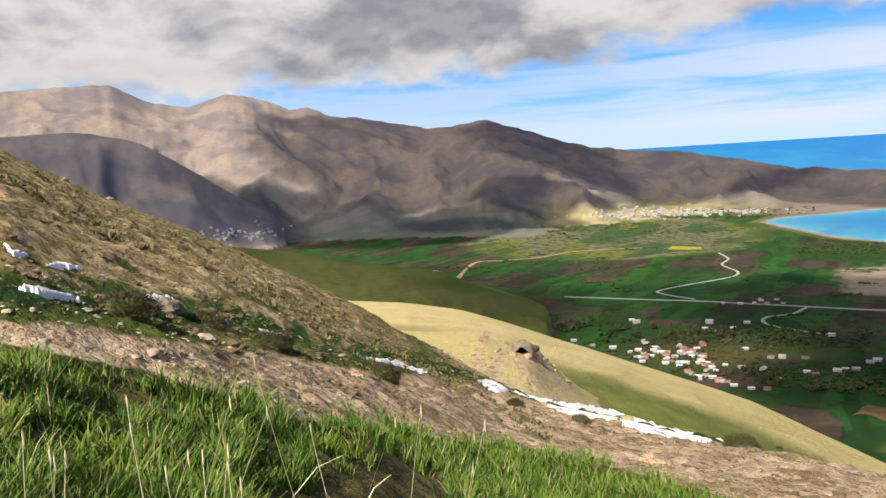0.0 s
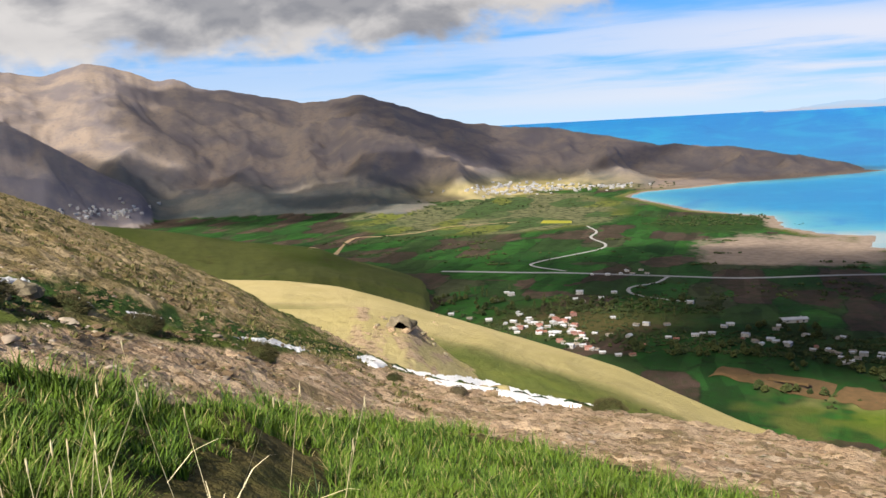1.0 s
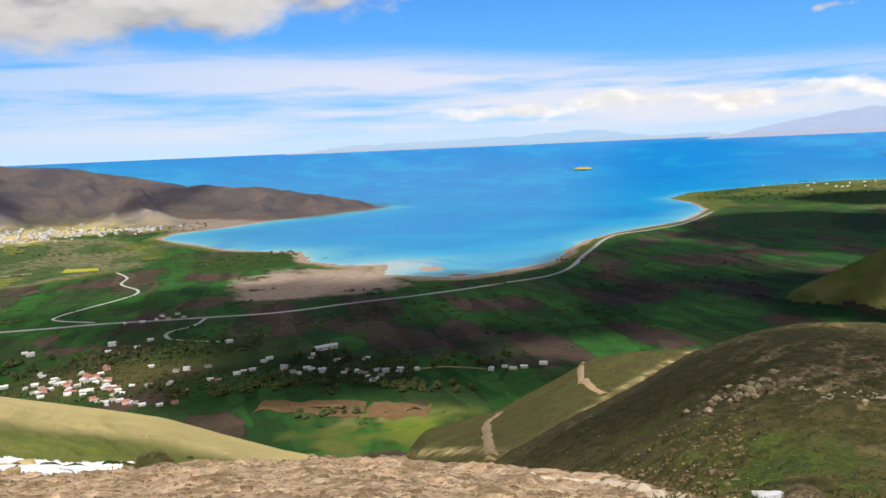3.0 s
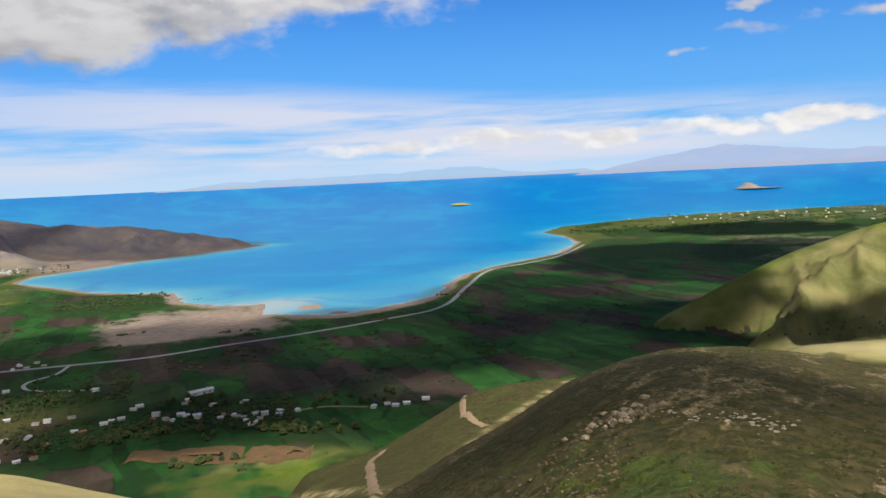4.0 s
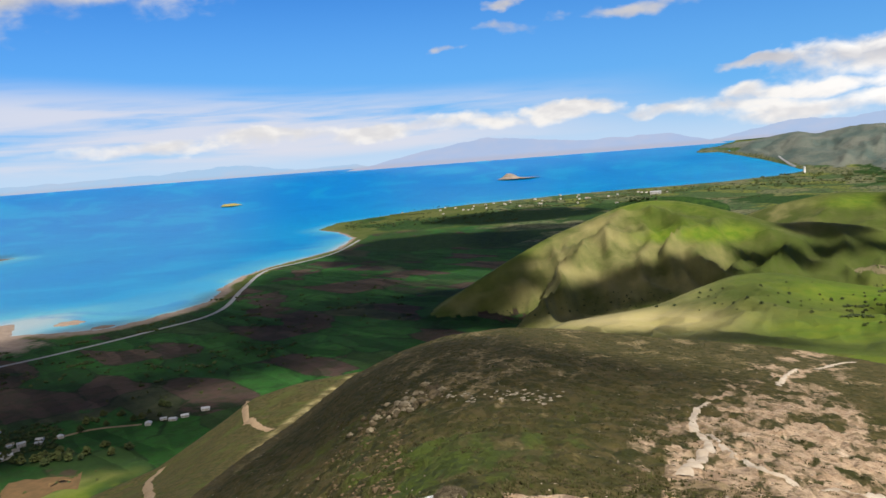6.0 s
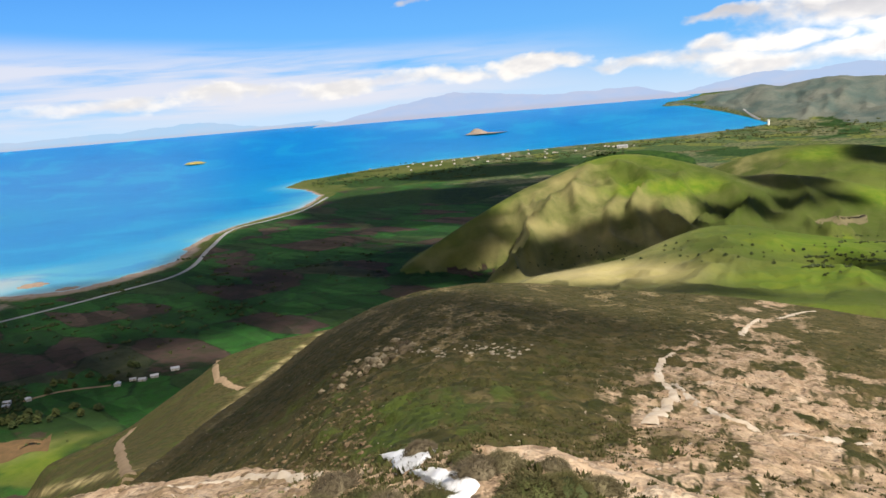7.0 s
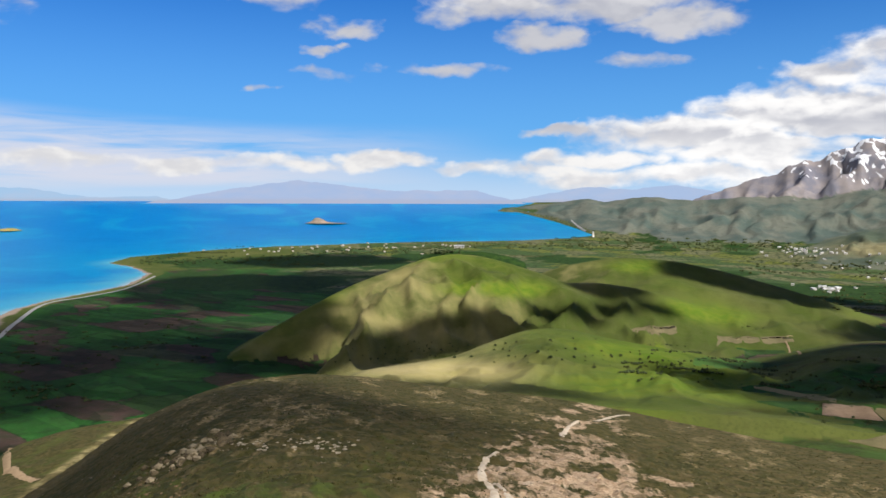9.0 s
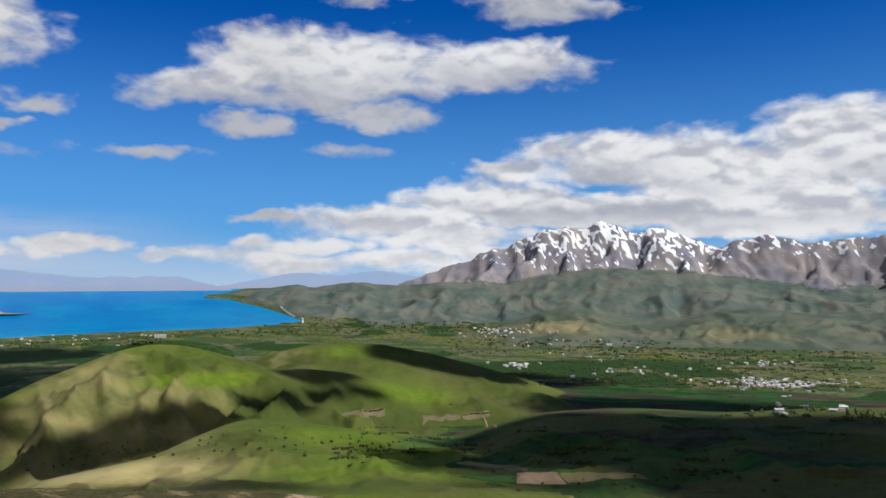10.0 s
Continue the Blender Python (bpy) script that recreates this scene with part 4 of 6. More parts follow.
            verts.append((p.x, p.y, ground_at(p.x, p.y) + (0.2 if rim else 1.0) * lift))
    ob = new(name, mesh_of(name, verts, grid_faces(m, n), mat))
    return tagged(ob, label, category, kind=kind)


# ---- clouds overhead, whose shade lies on the plain and the slopes ----
CLOUD_Z = 1150.0


def cloud_material():
    m, n, b = material("cloud_vapour", 1.0, 0.0)
    b.inputs["Base Color"].default_value = (0.93, 0.93, 0.94, 1)
    a = n.add("ShaderNodeAttribute")
    a.attribute_name = "thick"
    at = n.add("ShaderNodeNewGeometry").outputs["Position"]
    v = n.math("ADD", n.math("MULTIPLY", n.noise(at, 0.006, 4.0, 0.6), 1.1), a.outputs["Fac"])
    veil = n.add("ShaderNodeAttribute")
    veil.attribute_name = "veil"
    fac = n.math("MULTIPLY", n.span(v, 0.52, 0.98), veil.outputs["Fac"])
    mix = n.add("ShaderNodeMixShader", {0: fac, 1: n.add("ShaderNodeBsdfTransparent"), 2: b})
    n.put([x for x in n.tree.nodes if x.type == "OUTPUT_MATERIAL"][0].inputs[0], mix)
    return m


CLOUD = cloud_material()


def shade_cloud(az, r, along, across, seed, veil=None):
    """A flat-based heap cloud that shades the ground round the place at bearing az and distance r."""
    x, y = r * math.sin(radians(az)), r * math.cos(radians(az))
    gap = (CLOUD_Z - ground_at(x, y)) / math.tan(radians(SUN_EL))
    cx, cy = x + gap * math.sin(radians(SUN_AZ)), y + gap * math.cos(radians(SUN_AZ))
    k, m = 56, 9
    th = np.linspace(0, 2 * np.pi, k, endpoint=False)
    out = 1 + 0.22 * fbm(np.cos(th) * 1.7 + seed, np.sin(th) * 1.7, 3, 0.5, seed)
    verts, thick = [], []
    turn = radians(az)
    for top in (0, 1):
        for j in range(m):
            f = (j + 0.02) / (m - 1)
            u, v = along * f * out * np.cos(th), across * f * out * np.sin(th)
            px, py = cx + u * math.sin(turn) + v * math.cos(turn), cy + u * math.cos(turn) - v * math.sin(turn)
            bulge = (1 - f * f) * 0.16 * min(along, across) * (1 + 0.5 * fbm(px / 90, py / 90, 3, 0.5, seed)) if top else -8 * (1 - f)
            verts.append(np.stack([px, py, CLOUD_Z + bulge + 0 * px], -1))
            thick.append(np.full(k, (1.15 if r > 2000 else 0.75) * (1 - f ** 2.2) - 0.05))
    f1 = grid_faces(m, k, True)
    me = mesh_of("cloud", np.concatenate(verts), np.concatenate([f1, f1[:, ::-1] + m * k]), CLOUD)
    me.attributes.new("thick", "FLOAT", "POINT").data.foreach_set("value", np.concatenate(thick).astype(np.float32))
    if veil is None:
        veil = (0.46 if az < 40 else 0.6) if r > 2000 else 0.92 if az > 63 else 0.48 if az > 24 else 0.24
    me.attributes.new("veil", "FLOAT", "POINT").data.foreach_set("value", np.full(2 * m * k, veil, np.float32))
    tagged(new("cloud", me), "flat-based white and grey cloud drifting overhead", "cloud", kind="structure")


SHADES = [  # bearing, distance, half length along the sight and across it
    (12, 1120, 250, 300), (28, 1200, 300, 300), (44, 1180, 330, 300), (56, 1500, 420, 260), (-4, 1300, 420, 330), (36, 930, 110, 260), (66, 2100, 520, 330), (71, 2900, 260, 330), (60, 1150, 300, 200), (73, 2250, 420, 240),
    (58, 150, 90, 60), (38, 830, 120, 170), (47, 770, 90, 120), (29, 790, 110, 160), (104, 1900, 200, 300), (116, 1450, 250, 330), (66, 1250, 160, 160),
    (-24, 2650, 560, 480), (0, 3200, 860, 700), (14, 3480, 760, 700), (-9, 2680, 300, 330), (29, 3080, 330, 520), (7, 2700, 200, 250), (3, 2460, 180, 300), (-2, 2350, 220, 360)]
SLOPE_SHADES = [  # bearing, elevation, half length along the sight and across it
    (69, -11.6, 35, 45), (72, -11.2, 40, 50), (74.5, -10.8, 45, 50), (77, -9.9, 45, 50), (79.5, -9.0, 42, 50), (82, -8.6, 40, 50), (84.5, -8.3, 40, 50), (87, -8.0, 38, 50), (89.5, -7.9, 35, 50), (91.5, -7.7, 30, 40),
    (77, -11.0, 40, 55), (80, -10.4, 35, 55), (83, -9.6, 30, 50), (73.5, -11.6, 35, 60), (65.5, -10.4, 30, 40),
    (91.8, -6.1, 45, 60), (89.8, -5.9, 35, 45), (96.5, -4.6, 70, 60), (98.8, -5.1, 70, 75), (101, -5.7, 70, 80), (103.6, -6.3, 70, 80), (94.5, -7.4, 25, 45),
    (79, -13.0, 12, 35), (83, -13.2, 12, 40), (87, -13.4, 12, 40), (97.5, -11.6, 20, 50), (101, -11.7, 25, 50), (66.5, -11.5, 45, 50),
    (105, -11.6, 60, 90), (107.5, -9.4, 80, 90), (113, -9.6, 120, 150), (121, -9.6, 140, 160), (128, -9.6, 140, 140), (112, -11.6, 80, 130), (120, -12.0, 90, 130), (127, -12, 90, 130)]
SHADES += [(a, sight(a, e).xy.length, 1.2 * u, 1.2 * v) for a, e, u, v in SLOPE_SHADES]
for _i, _s in enumerate(SHADES):
    shade_cloud(*_s, _i)
for _i, (_a, _e, _u, _v) in enumerate([(98, -12.5, 28, 60), (102, -12.9, 28, 60), (106, -13.8, 22, 60)]):
    shade_cloud(_a, sight(_a, _e).xy.length, _u, _v, 90 + _i, 0.45)

# ---- roads, tracks, plots and snow ----
lane("road", [(8.5, -10.05), (14.7, -10.42), (17.6, -10.53), (24.4, -10.85), (29.7, -10.95), (34.6, -10.68), (39.9, -10.35), (45, -9.83), (49.6, -9.1),
              (51.5, -7.75), (53.2, -6.65), (55.6, -6.3), (58.1, -5.85), (59.9, -5.1)], 11, ROAD, "pale grey country road across the plain", "road", 110, 0.5)
lane("road", [(24.4, -10.9), (23.6, -11.3), (21.9, -11.6), (21.9, -12.0), (23.5, -12.35), (25.8, -12.6)], 6, ROAD, "narrow pale side road to the village", "road", 40, 0.4)
lane("road", [(17.4, -10.4), (15.2, -10.0), (15.4, -9.7), (19.4, -9.0), (20.2, -8.6), (19.2, -8.1), (19.6, -7.7), (19.0, -7.3)], 6, ROAD, "winding pale lane to the shore", "road", 60, 0.4)
lane("road", [(38.5, -15.6), (41, -15.5), (44, -15.75)], 5, TRACK, "dusty lane between hamlets", "road", 20, 0.4)
lane("road", [(51.1, -15.38), (50.85, -15.95), (51.1, -16.6), (51.6, -17.1), (52.5, -17.55)], 5, TRACK, "dusty cart track on the hill", "track", 30, 0.35, 0.3)
lane("road", [(44.9, -18.8), (44.0, -19.4), (43.9, -20.0), (44.0, -20.8), (44.2, -22.0)], 5, TRACK, "dusty cart track in the valley", "track", 30, 0.35, 0.3)
lane("road", [(-0.8, -7.86), (1.9, -7.52), (4.3, -7.31), (6.8, -7.22), (9.5, -6.9), (14.0, -6.82)], 9, TRACK, "dusty cream lane across the plain", "track", 50, 0.4, 0.5)
PALE = plain_material("pale_path", (0.52, 0.45, 0.36), (0.40, 0.325, 0.24), 0.6, 0.95, 0.1, 0.4)
lane("path", [(82.2, -22.3), (83.4, -20.94), (83.8, -20.15), (82.8, -19.16), (83.0, -18.17), (83.8, -17.5)], 0.56, PALE, "pale trodden footpath down the spur", "path", 60, 0.06, 0.5)
lane("path", [(88.2, -16.3), (88.7, -15.8), (89.0, -15.5), (89.4, -15.2)], 0.9, PALE, "pale trodden footpath on the ridge", "path", 40, 0.08, 0.5)
lane("path", [(90.6, -15.2), (92.1, -14.76), (92.9, -14.65)], 1.0, PALE, "pale trodden footpath on the ridge", "path", 20, 0.08, 0.5)
lane("path", [(83.6, -19.6), (86.4, -21.24), (88.9, -22.04), (91.9, -22.5), (96.4, -22.59)], 0.4, PALE, "faint trodden footpath", "path", 40, 0.04, 0.6)
lane("path", [(47.2, -22.87), (51.7, -23.4), (55.6, -23.82), (57.9, -24.2)], 0.3, PALE, "narrow footpath along the brow", "path", 30, 0.03, 0.5)

SOIL = plain_material("ploughed_soil", (0.27, 0.195, 0.135), (0.19, 0.135, 0.09), 0.1, 0.95, 0.1, 0.0)
CROP = plain_material("young_crop", (0.035, 0.085, 0.015), (0.05, 0.105, 0.02), 0.1, 0.95, 0.1, 0.0)
MUSTARD = plain_material("mustard_crop", (0.26, 0.25, 0.03), (0.21, 0.22, 0.03), 0.1, 0.95, 0.1, 0.0)
OCHRE = plain_material("ochre_soil", (0.125, 0.078, 0.038), (0.085, 0.058, 0.028), 0.12, 0.95, 0.1, 0.0)
STUBBLE = plain_material("stubble", (0.185, 0.155, 0.082), (0.14, 0.125, 0.062), 0.1, 0.95, 0.1, 0.0)
patch("field", [(15.7, -6.98), (16.6, -7.02), (17.9, -7.05)], [(15.9, -6.78), (16.8, -6.82), (17.9, -6.88)], MUSTARD, "bright yellow mustard field", "field", 10, 4, 0.9)
patch("field", [(27.0, -17.45), (30.5, -18.05), (34.6, -18.5)], [(28.0, -16.95), (31.3, -17.35), (35.2, -17.75)], OCHRE, "ochre ploughed field in the valley", "field", 30, 6, 1.4, 0.35)
patch("field", [(35.0, -18.5), (37.2, -18.85), (39.6, -18.95)], [(35.7, -17.6), (37.8, -17.9), (40.0, -18.15)], OCHRE, "ochre ploughed field below the hill", "field", 24, 6, 1.4, 0.35, seed=3)
patch("field", [(105.2, -13.6), (107, -13.6), (108.7, -13.55)], [(105.2, -12.85), (106.5, -12.82), (107.9, -12.8)], SOIL, "pinkish ploughed plot", "field", 10, 5, 0.9)
patch("field", [(108.8, -13.5), (111, -13.2), (114.2, -13.0)], [(107.9, -12.8), (111, -12.72), (113.5, -12.66)], STUBBLE, "pale stubble plot", "field", 12, 4, 0.9)
patch("field", [(106.8, -15.05), (111.8, -15.27), (118.5, -14.8)], [(106.8, -14.95), (112.5, -14.5), (118.5, -14.4)], STUBBLE, "pale stubble strip", "field", 16, 4, 0.9)
patch("field", [(101.3, -13.2), (103, -13.45), (105, -13.5)], [(101.2, -13.1), (103, -12.95), (105, -12.82)], CROP, "dark green crop plot", "field", 10, 4, 0.9)
patch("field", [(92.6, -8.95), (94.2, -9.12), (96.0, -8.9)], [(92.8, -8.85), (94, -8.62), (95.8, -8.5)], STUBBLE, "brownish fallow plot on the hill", "field", 24, 5, 0.5, 0.6)
patch("field", [(98.6, -9.5), (100.6, -9.42), (103.4, -9.0)], [(98.6, -9.12), (100.6, -8.98), (103.2, -8.72)], STUBBLE, "pale fallow plot on the hill foot", "field", 28, 5, 0.4, 0.6)
patch("field", [(97.0, -11.1), (99.2, -11.15), (101.6, -10.9)], [(97.2, -10.55), (99.4, -10.4), (101.4, -10.5)], CROP, "dark green crop plot in the hollow", "field", 14, 5, 0.5)
patch("field", [(101.0, -12.3), (103.5, -12.6), (106.0, -12.75)], [(101.0, -12.1), (103.5, -12.3), (106.0, -12.5)], STUBBLE, "pale fallow strip in the hollow", "field", 14, 4, 0.5)
lane("path", [(103.3, -8.75), (102.6, -9.1), (103.1, -9.6), (103.8, -9.9)], 3.0, TRACK, "dusty cart track on the hill foot", "track", 24, 0.3, 0.4)


def snow_patch(low, high, label, seed, thick=0.018, rag=0.28, full_width=1.05):
    """Old snow that lies on the ground between two lines of bearings and elevations: a thin sheet that follows every hump."""
    a0, a1 = low[0][0], low[-1][0]
    far = [sight(a, e).xy.length for a, e in low + high]
    az, r = np.arange(a0, a1, 0.05), np.geomspace(min(far) * 0.9, max(far) * 1.15, 260)
    A, R = np.meshgrid(az, r)
    i = np.clip(np.searchsorted(AZ, A) - 1, 0, len(AZ) - 2)
    j = np.clip(np.searchsorted(RR, R) - 1, 0, len(RR) - 2)
    f, g = (A - AZ[i]) / (AZ[i + 1] - AZ[i]), (R - RR[j]) / (RR[j + 1] - RR[j])
    Z = (LAND_Z[j, i] * (1 - f) + LAND_Z[j, i + 1] * f) * (1 - g) + (LAND_Z[j + 1, i] * (1 - f) + LAND_Z[j + 1, i + 1] * f) * g
    flow = Z.copy()
    for _ in range(28):
        flow[1:-1] = 0.25 * flow[:-2] + 0.5 * flow[1:-1] + 0.25 * flow[2:]
        flow[:, 1:-1] = 0.25 * flow[:, :-2] + 0.5 * flow[:, 1:-1] + 0.25 * flow[:, 2:]
    E = np.degrees(np.arctan2(flow - H, R))
    flow = 0.95 * flow + 0.05 * Z
    lo, hi = np.interp(A, *zip(*low)), np.interp(A, *zip(*high))
    end = np.clip(np.minimum(A - a0, a1 - A) / (0.35 * (a1 - a0)), 0, 1) ** 0.6
    off = (E - (lo + hi) / 2) / (0.5 * (hi - lo)) + 0.5 * rag * fbm(A * 1.1, A * 0, 3, 0.6, seed + 3)
    wide = end * (full_width + 1.6 * rag * fbm(A * 2.6, E * 1.5, 4, 0.6, seed))
    depth = (wide - np.abs(off)) * 1.5 + 1.2 * rag * fbm(A * 6, np.log(R) * 40, 4, 0.6, seed + 1)
    keep = depth > 0
    X, Y = R * np.sin(np.radians(A)), R * np.cos(np.radians(A))
    full = np.clip(depth * 1.6, 0, 1)
    v = np.stack([X, Y, flow * full + (Z - 0.03) * (1 - full) + 4.0 * thick * full], -1).reshape(-1, 3)
    q = grid_faces(len(r), len(az))
    q = q[keep.ravel()[q].all(1)]
    # each piece of the streak on its own
    lead = np.arange(len(v))
    for _ in range(400):
        low_ = lead[q].min(1)
        old = lead.copy()
        for c in range(4):
            np.minimum.at(lead, q[:, c], low_)
        if (lead == old).all():
            break
    piece = lead[q[:, 0]]
    for one in np.unique(piece):
        mine = q[piece == one]
        if len(mine) >= 30:
            used, inv = np.unique(mine, return_inverse=True)
            tagged(new("snow_patch", mesh_of("snow_patch", v[used], inv.reshape(-1, 4), SNOW)), label, "snow patch", "snow streaks")


for _low, _high in [
        ([(-28.79, -3.63), (-28.10, -4.48), (-27.23, -4.72)], [(-28.75, -3.21), (-28.05, -3.99), (-27.19, -4.30)]),
        ([(-26.45, -5.32), (-25.40, -5.65), (-24.14, -5.80)], [(-26.41, -4.89), (-25.34, -5.08), (-24.11, -5.43)]),
        ([(-28.23, -6.61), (-26.31, -7.37), (-24.33, -7.99)], [(-28.17, -6.08), (-26.25, -6.79), (-24.29, -7.55)]),
        ([(-20.72, -8.13), (-19.68, -8.56), (-18.54, -8.46)], [(-20.67, -7.61), (-19.61, -7.84), (-18.51, -8.16)]),
        ([(-16.62, -9.83), (-15.95, -10.37), (-15.20, -10.53)], [(-16.57, -9.29), (-15.89, -9.68), (-15.17, -10.15)]),
        ([(-13.48, -11.10), (-12.61, -11.82), (-11.04, -11.90)], [(-13.42, -10.41), (-12.53, -10.97), (-11.00, -11.44)]),
        ([(-7.05, -13.69), (-4.37, -14.39), (-2.36, -15.00), (0.09, -15.39)], [(-7.00, -13.07), (-4.31, -13.60), (-2.32, -14.38), (0.12, -14.92)]),
        ([(1.78, -16.03), (2.83, -16.39), (4.30, -16.85)], [(1.82, -15.37), (2.87, -15.58), (4.35, -16.28)]),
        ([(4.00, -16.78), (7.93, -18.24), (11.32, -18.80), (14.59, -19.72), (18.10, -19.96), (20.47, -20.04)], [(4.05, -16.05), (7.98, -17.17), (11.36, -17.81), (14.63, -18.75), (18.12, -19.30), (20.48, -19.62)])]:
    snow_patch(_low, _high, "thin white streak of old snow in a gully", int(_low[0][0]) + 50, 0.035 if _low[0][0] > 1 else 0.016, 0.20 if _low[0][0] > 1 else 0.30, 0.95 if _low[0][0] > 1 else 0.7)
for _low, _high in [([(62.16, -23.54), (63.13, -24.05), (63.76, -24.79), (65.72, -24.40), (67.26, -23.68)], [(62.20, -23.11), (63.22, -22.97), (64.66, -23.02), (66.21, -23.07), (67.31, -22.98)]),
                    ([(64.61, -24.97), (66.13, -25.46), (67.87, -26.19), (67.98, -27.50), (69.19, -27.65), (70.54, -27.14)], [(64.65, -24.47), (66.21, -24.38), (67.97, -24.67), (69.39, -24.53), (70.21, -24.39), (70.68, -24.58)])]:
    snow_patch(_low, _high, "melting white snow patch between cushion shrubs", 9, 0.015, 0.05)


# ---- islands ----
ROCK = plain_material("weathered_rock", (0.30, 0.25, 0.17), (0.15, 0.125, 0.08), 0.4, 0.95, 0.15, 0.8, size=0.1)
SHORE_ROCK = plain_material("island_rock", (0.30, 0.24, 0.20), (0.20, 0.17, 0.13), 0.03, 0.95, 0.1, 0.6, size=2.0)


def island(az, el, width, depth, height, label, seed, peak=0.0, mat=None, name="island"):
    """A low island: a lumpy rock, higher towards one end."""
    r = float(reach(el))
    n, m = 40, 12
    verts = []
    for j in range(m):
        f = 1 - j / (m - 1)
        for i in range(n):
            th = 2 * math.pi * i / n
            wob = 1 + 0.18 * float(fbm(np.array(math.cos(th) * 2 + seed), np.array(math.sin(th) * 2), 3, 0.5, seed))
            u, v = f * width * wob * math.cos(th), f * depth * wob * math.sin(th)
            h = height * (1 - f ** 2.5) * (1 + peak * (-u / width)) * (1 + 0.35 * float(fbm(np.array(u / width * 4), np.array(v / depth * 4), 3, 0.5, seed + 2)))
            if peak:
                h = h * max(0.16, math.exp(-((u / width + 0.42) / 0.38) ** 2))
            verts.append((u, v, h - 2.0))
    me = mesh_of(name, verts, grid_faces(m, n, True)[:, ::-1], mat or SHORE_ROCK)
    x, y = r * math.sin(radians(az)), r * math.cos(radians(az))
    ob = tagged(new(name, me), label, name)
    ob.matrix_basis = Matrix.Translation((x, y, float(level(r)))) @ pose(0, 0, 0, 0, 0, -az)


OCHRE_ROCK = plain_material("ochre_rock", (0.34, 0.26, 0.09), (0.20, 0.20, 0.06), 0.03, 0.95, 0.1, 0.6, size=2.0)
SANDBAR = plain_material("wet_sand", (0.28, 0.21, 0.155), (0.20, 0.15, 0.11), 0.05, 0.9, 0.2, 0.3, size=0.5)
island(51.3, -1.9, 52, 60, 9, "small low ochre island in the lake", 3, mat=OCHRE_ROCK)
island(71.5, -1.57, 118, 70, 22, "rocky island with one steep hump in the lake", 8, 0.6)
island(40.34, -8.55, 38, 44, 3.0, "flat tan sandbar in the shallows", 11, mat=SANDBAR, name="sandbar")
island(36.00, -8.19, 34, 36, 3.0, "flat tan sandbar in the shallows", 12, mat=SANDBAR, name="sandbar")
island(42.33, -9.10, 26, 26, 3.0, "flat tan sandbar in the shallows", 13, mat=SANDBAR, name="sandbar")
island(34.69, -8.30, 26, 22, 3.0, "flat tan sandbar in the shallows", 14, mat=SANDBAR, name="sandbar")


# ---- trees ----
BARK = plain_material("tree_bark", (0.11, 0.085, 0.06), (0.07, 0.055, 0.04), 4.0, 0.95, 0.1, 0.6)


def leaf_material(name, dark, light):
    m, n, b = material(name, 0.75, 0.15)
    isl = n.add("ShaderNodeNewGeometry").outputs["Random Per Island"]
    one = n.add("ShaderNodeObjectInfo").outputs["Random"]
    c = n.mix(isl, dark, light)
    c = n.mix(n.span(one, 0.0, 1.0, 0.0, 0.5), c, n.mix(0.5, light, (0.12, 0.12, 0.03)))
    n.put(b.inputs["Base Color"], c)
    return m


LEAF = leaf_material("orchard_leaves", (0.018, 0.030, 0.010), (0.050, 0.066, 0.022))
POPLAR = leaf_material("poplar_leaves", (0.035, 0.050, 0.014), (0.09, 0.105, 0.035))
BUSH = leaf_material("bush_leaves", (0.022, 0.034, 0.012), (0.05, 0.062, 0.022))


def crown_mesh(name, rng, wide, high, base, clumps, mat, slim=1.0):
    """Many small ragged clumps of leaves about a stem, with gaps between them."""
    verts, faces = [], []
    for _ in range(clumps):
        a, t, q = rng.uniform(0, 2 * math.pi), rng.random(), rng.random() ** 0.5
        prof = math.sin(math.pi * min(1, 0.12 + 0.88 * t) ** 0.8) ** 0.7 * q
        c = Vector((wide * prof * math.cos(a), wide * prof * math.sin(a), base + high * t))
        s = wide * rng.uniform(0.2, 0.42) * slim
        ring = [c + Vector((s * rng.uniform(0.6, 1.2) * math.cos(k * 1.2566 + a), s * rng.uniform(0.6, 1.2) * math.sin(k * 1.2566 + a), s * rng.uniform(-0.3, 0.3))) for k in range(5)]
        i = len(verts)
        verts += [tuple(v) for v in ring] + [tuple(c + Vector((0, 0, s * rng.uniform(0.5, 1.0)))), tuple(c - Vector((0, 0, s * rng.uniform(0.4, 0.8))))]
        for k in range(5):
            faces += [(i + k, i + (k + 1) % 5, i + 5), (i + (k + 1) % 5, i + k, i + 6)]
    return mesh_of(name, verts, faces, mat, False)


def trunk_mesh(rng, high, thick):
    bm = bmesh.new()
    def limb(a, b, r0, r1):
        rot = (b - a).to_track_quat("Z", "Y").to_matrix().to_4x4()
        bmesh.ops.create_cone(bm, cap_ends=True, segments=6, radius1=r0, radius2=r1, depth=(b - a).length, matrix=Matrix.Translation((a + b) / 2) @ rot)
    top = Vector((0.05 * high, 0.03 * high, high))
    limb(Vector((0, 0, -0.4)), top, thick, thick * 0.5)
    for k in range(4):
        s = Vector((0, 0, 0)).lerp(top, 0.55 + 0.12 * k)
        a = rng.uniform(0, 6.28)
        limb(s, s + Vector((0.35 * high * math.cos(a), 0.35 * high * math.sin(a), 0.4 * high)), thick * 0.4, thick * 0.12)
    return mesh_from(bm, "trunk", BARK, True)


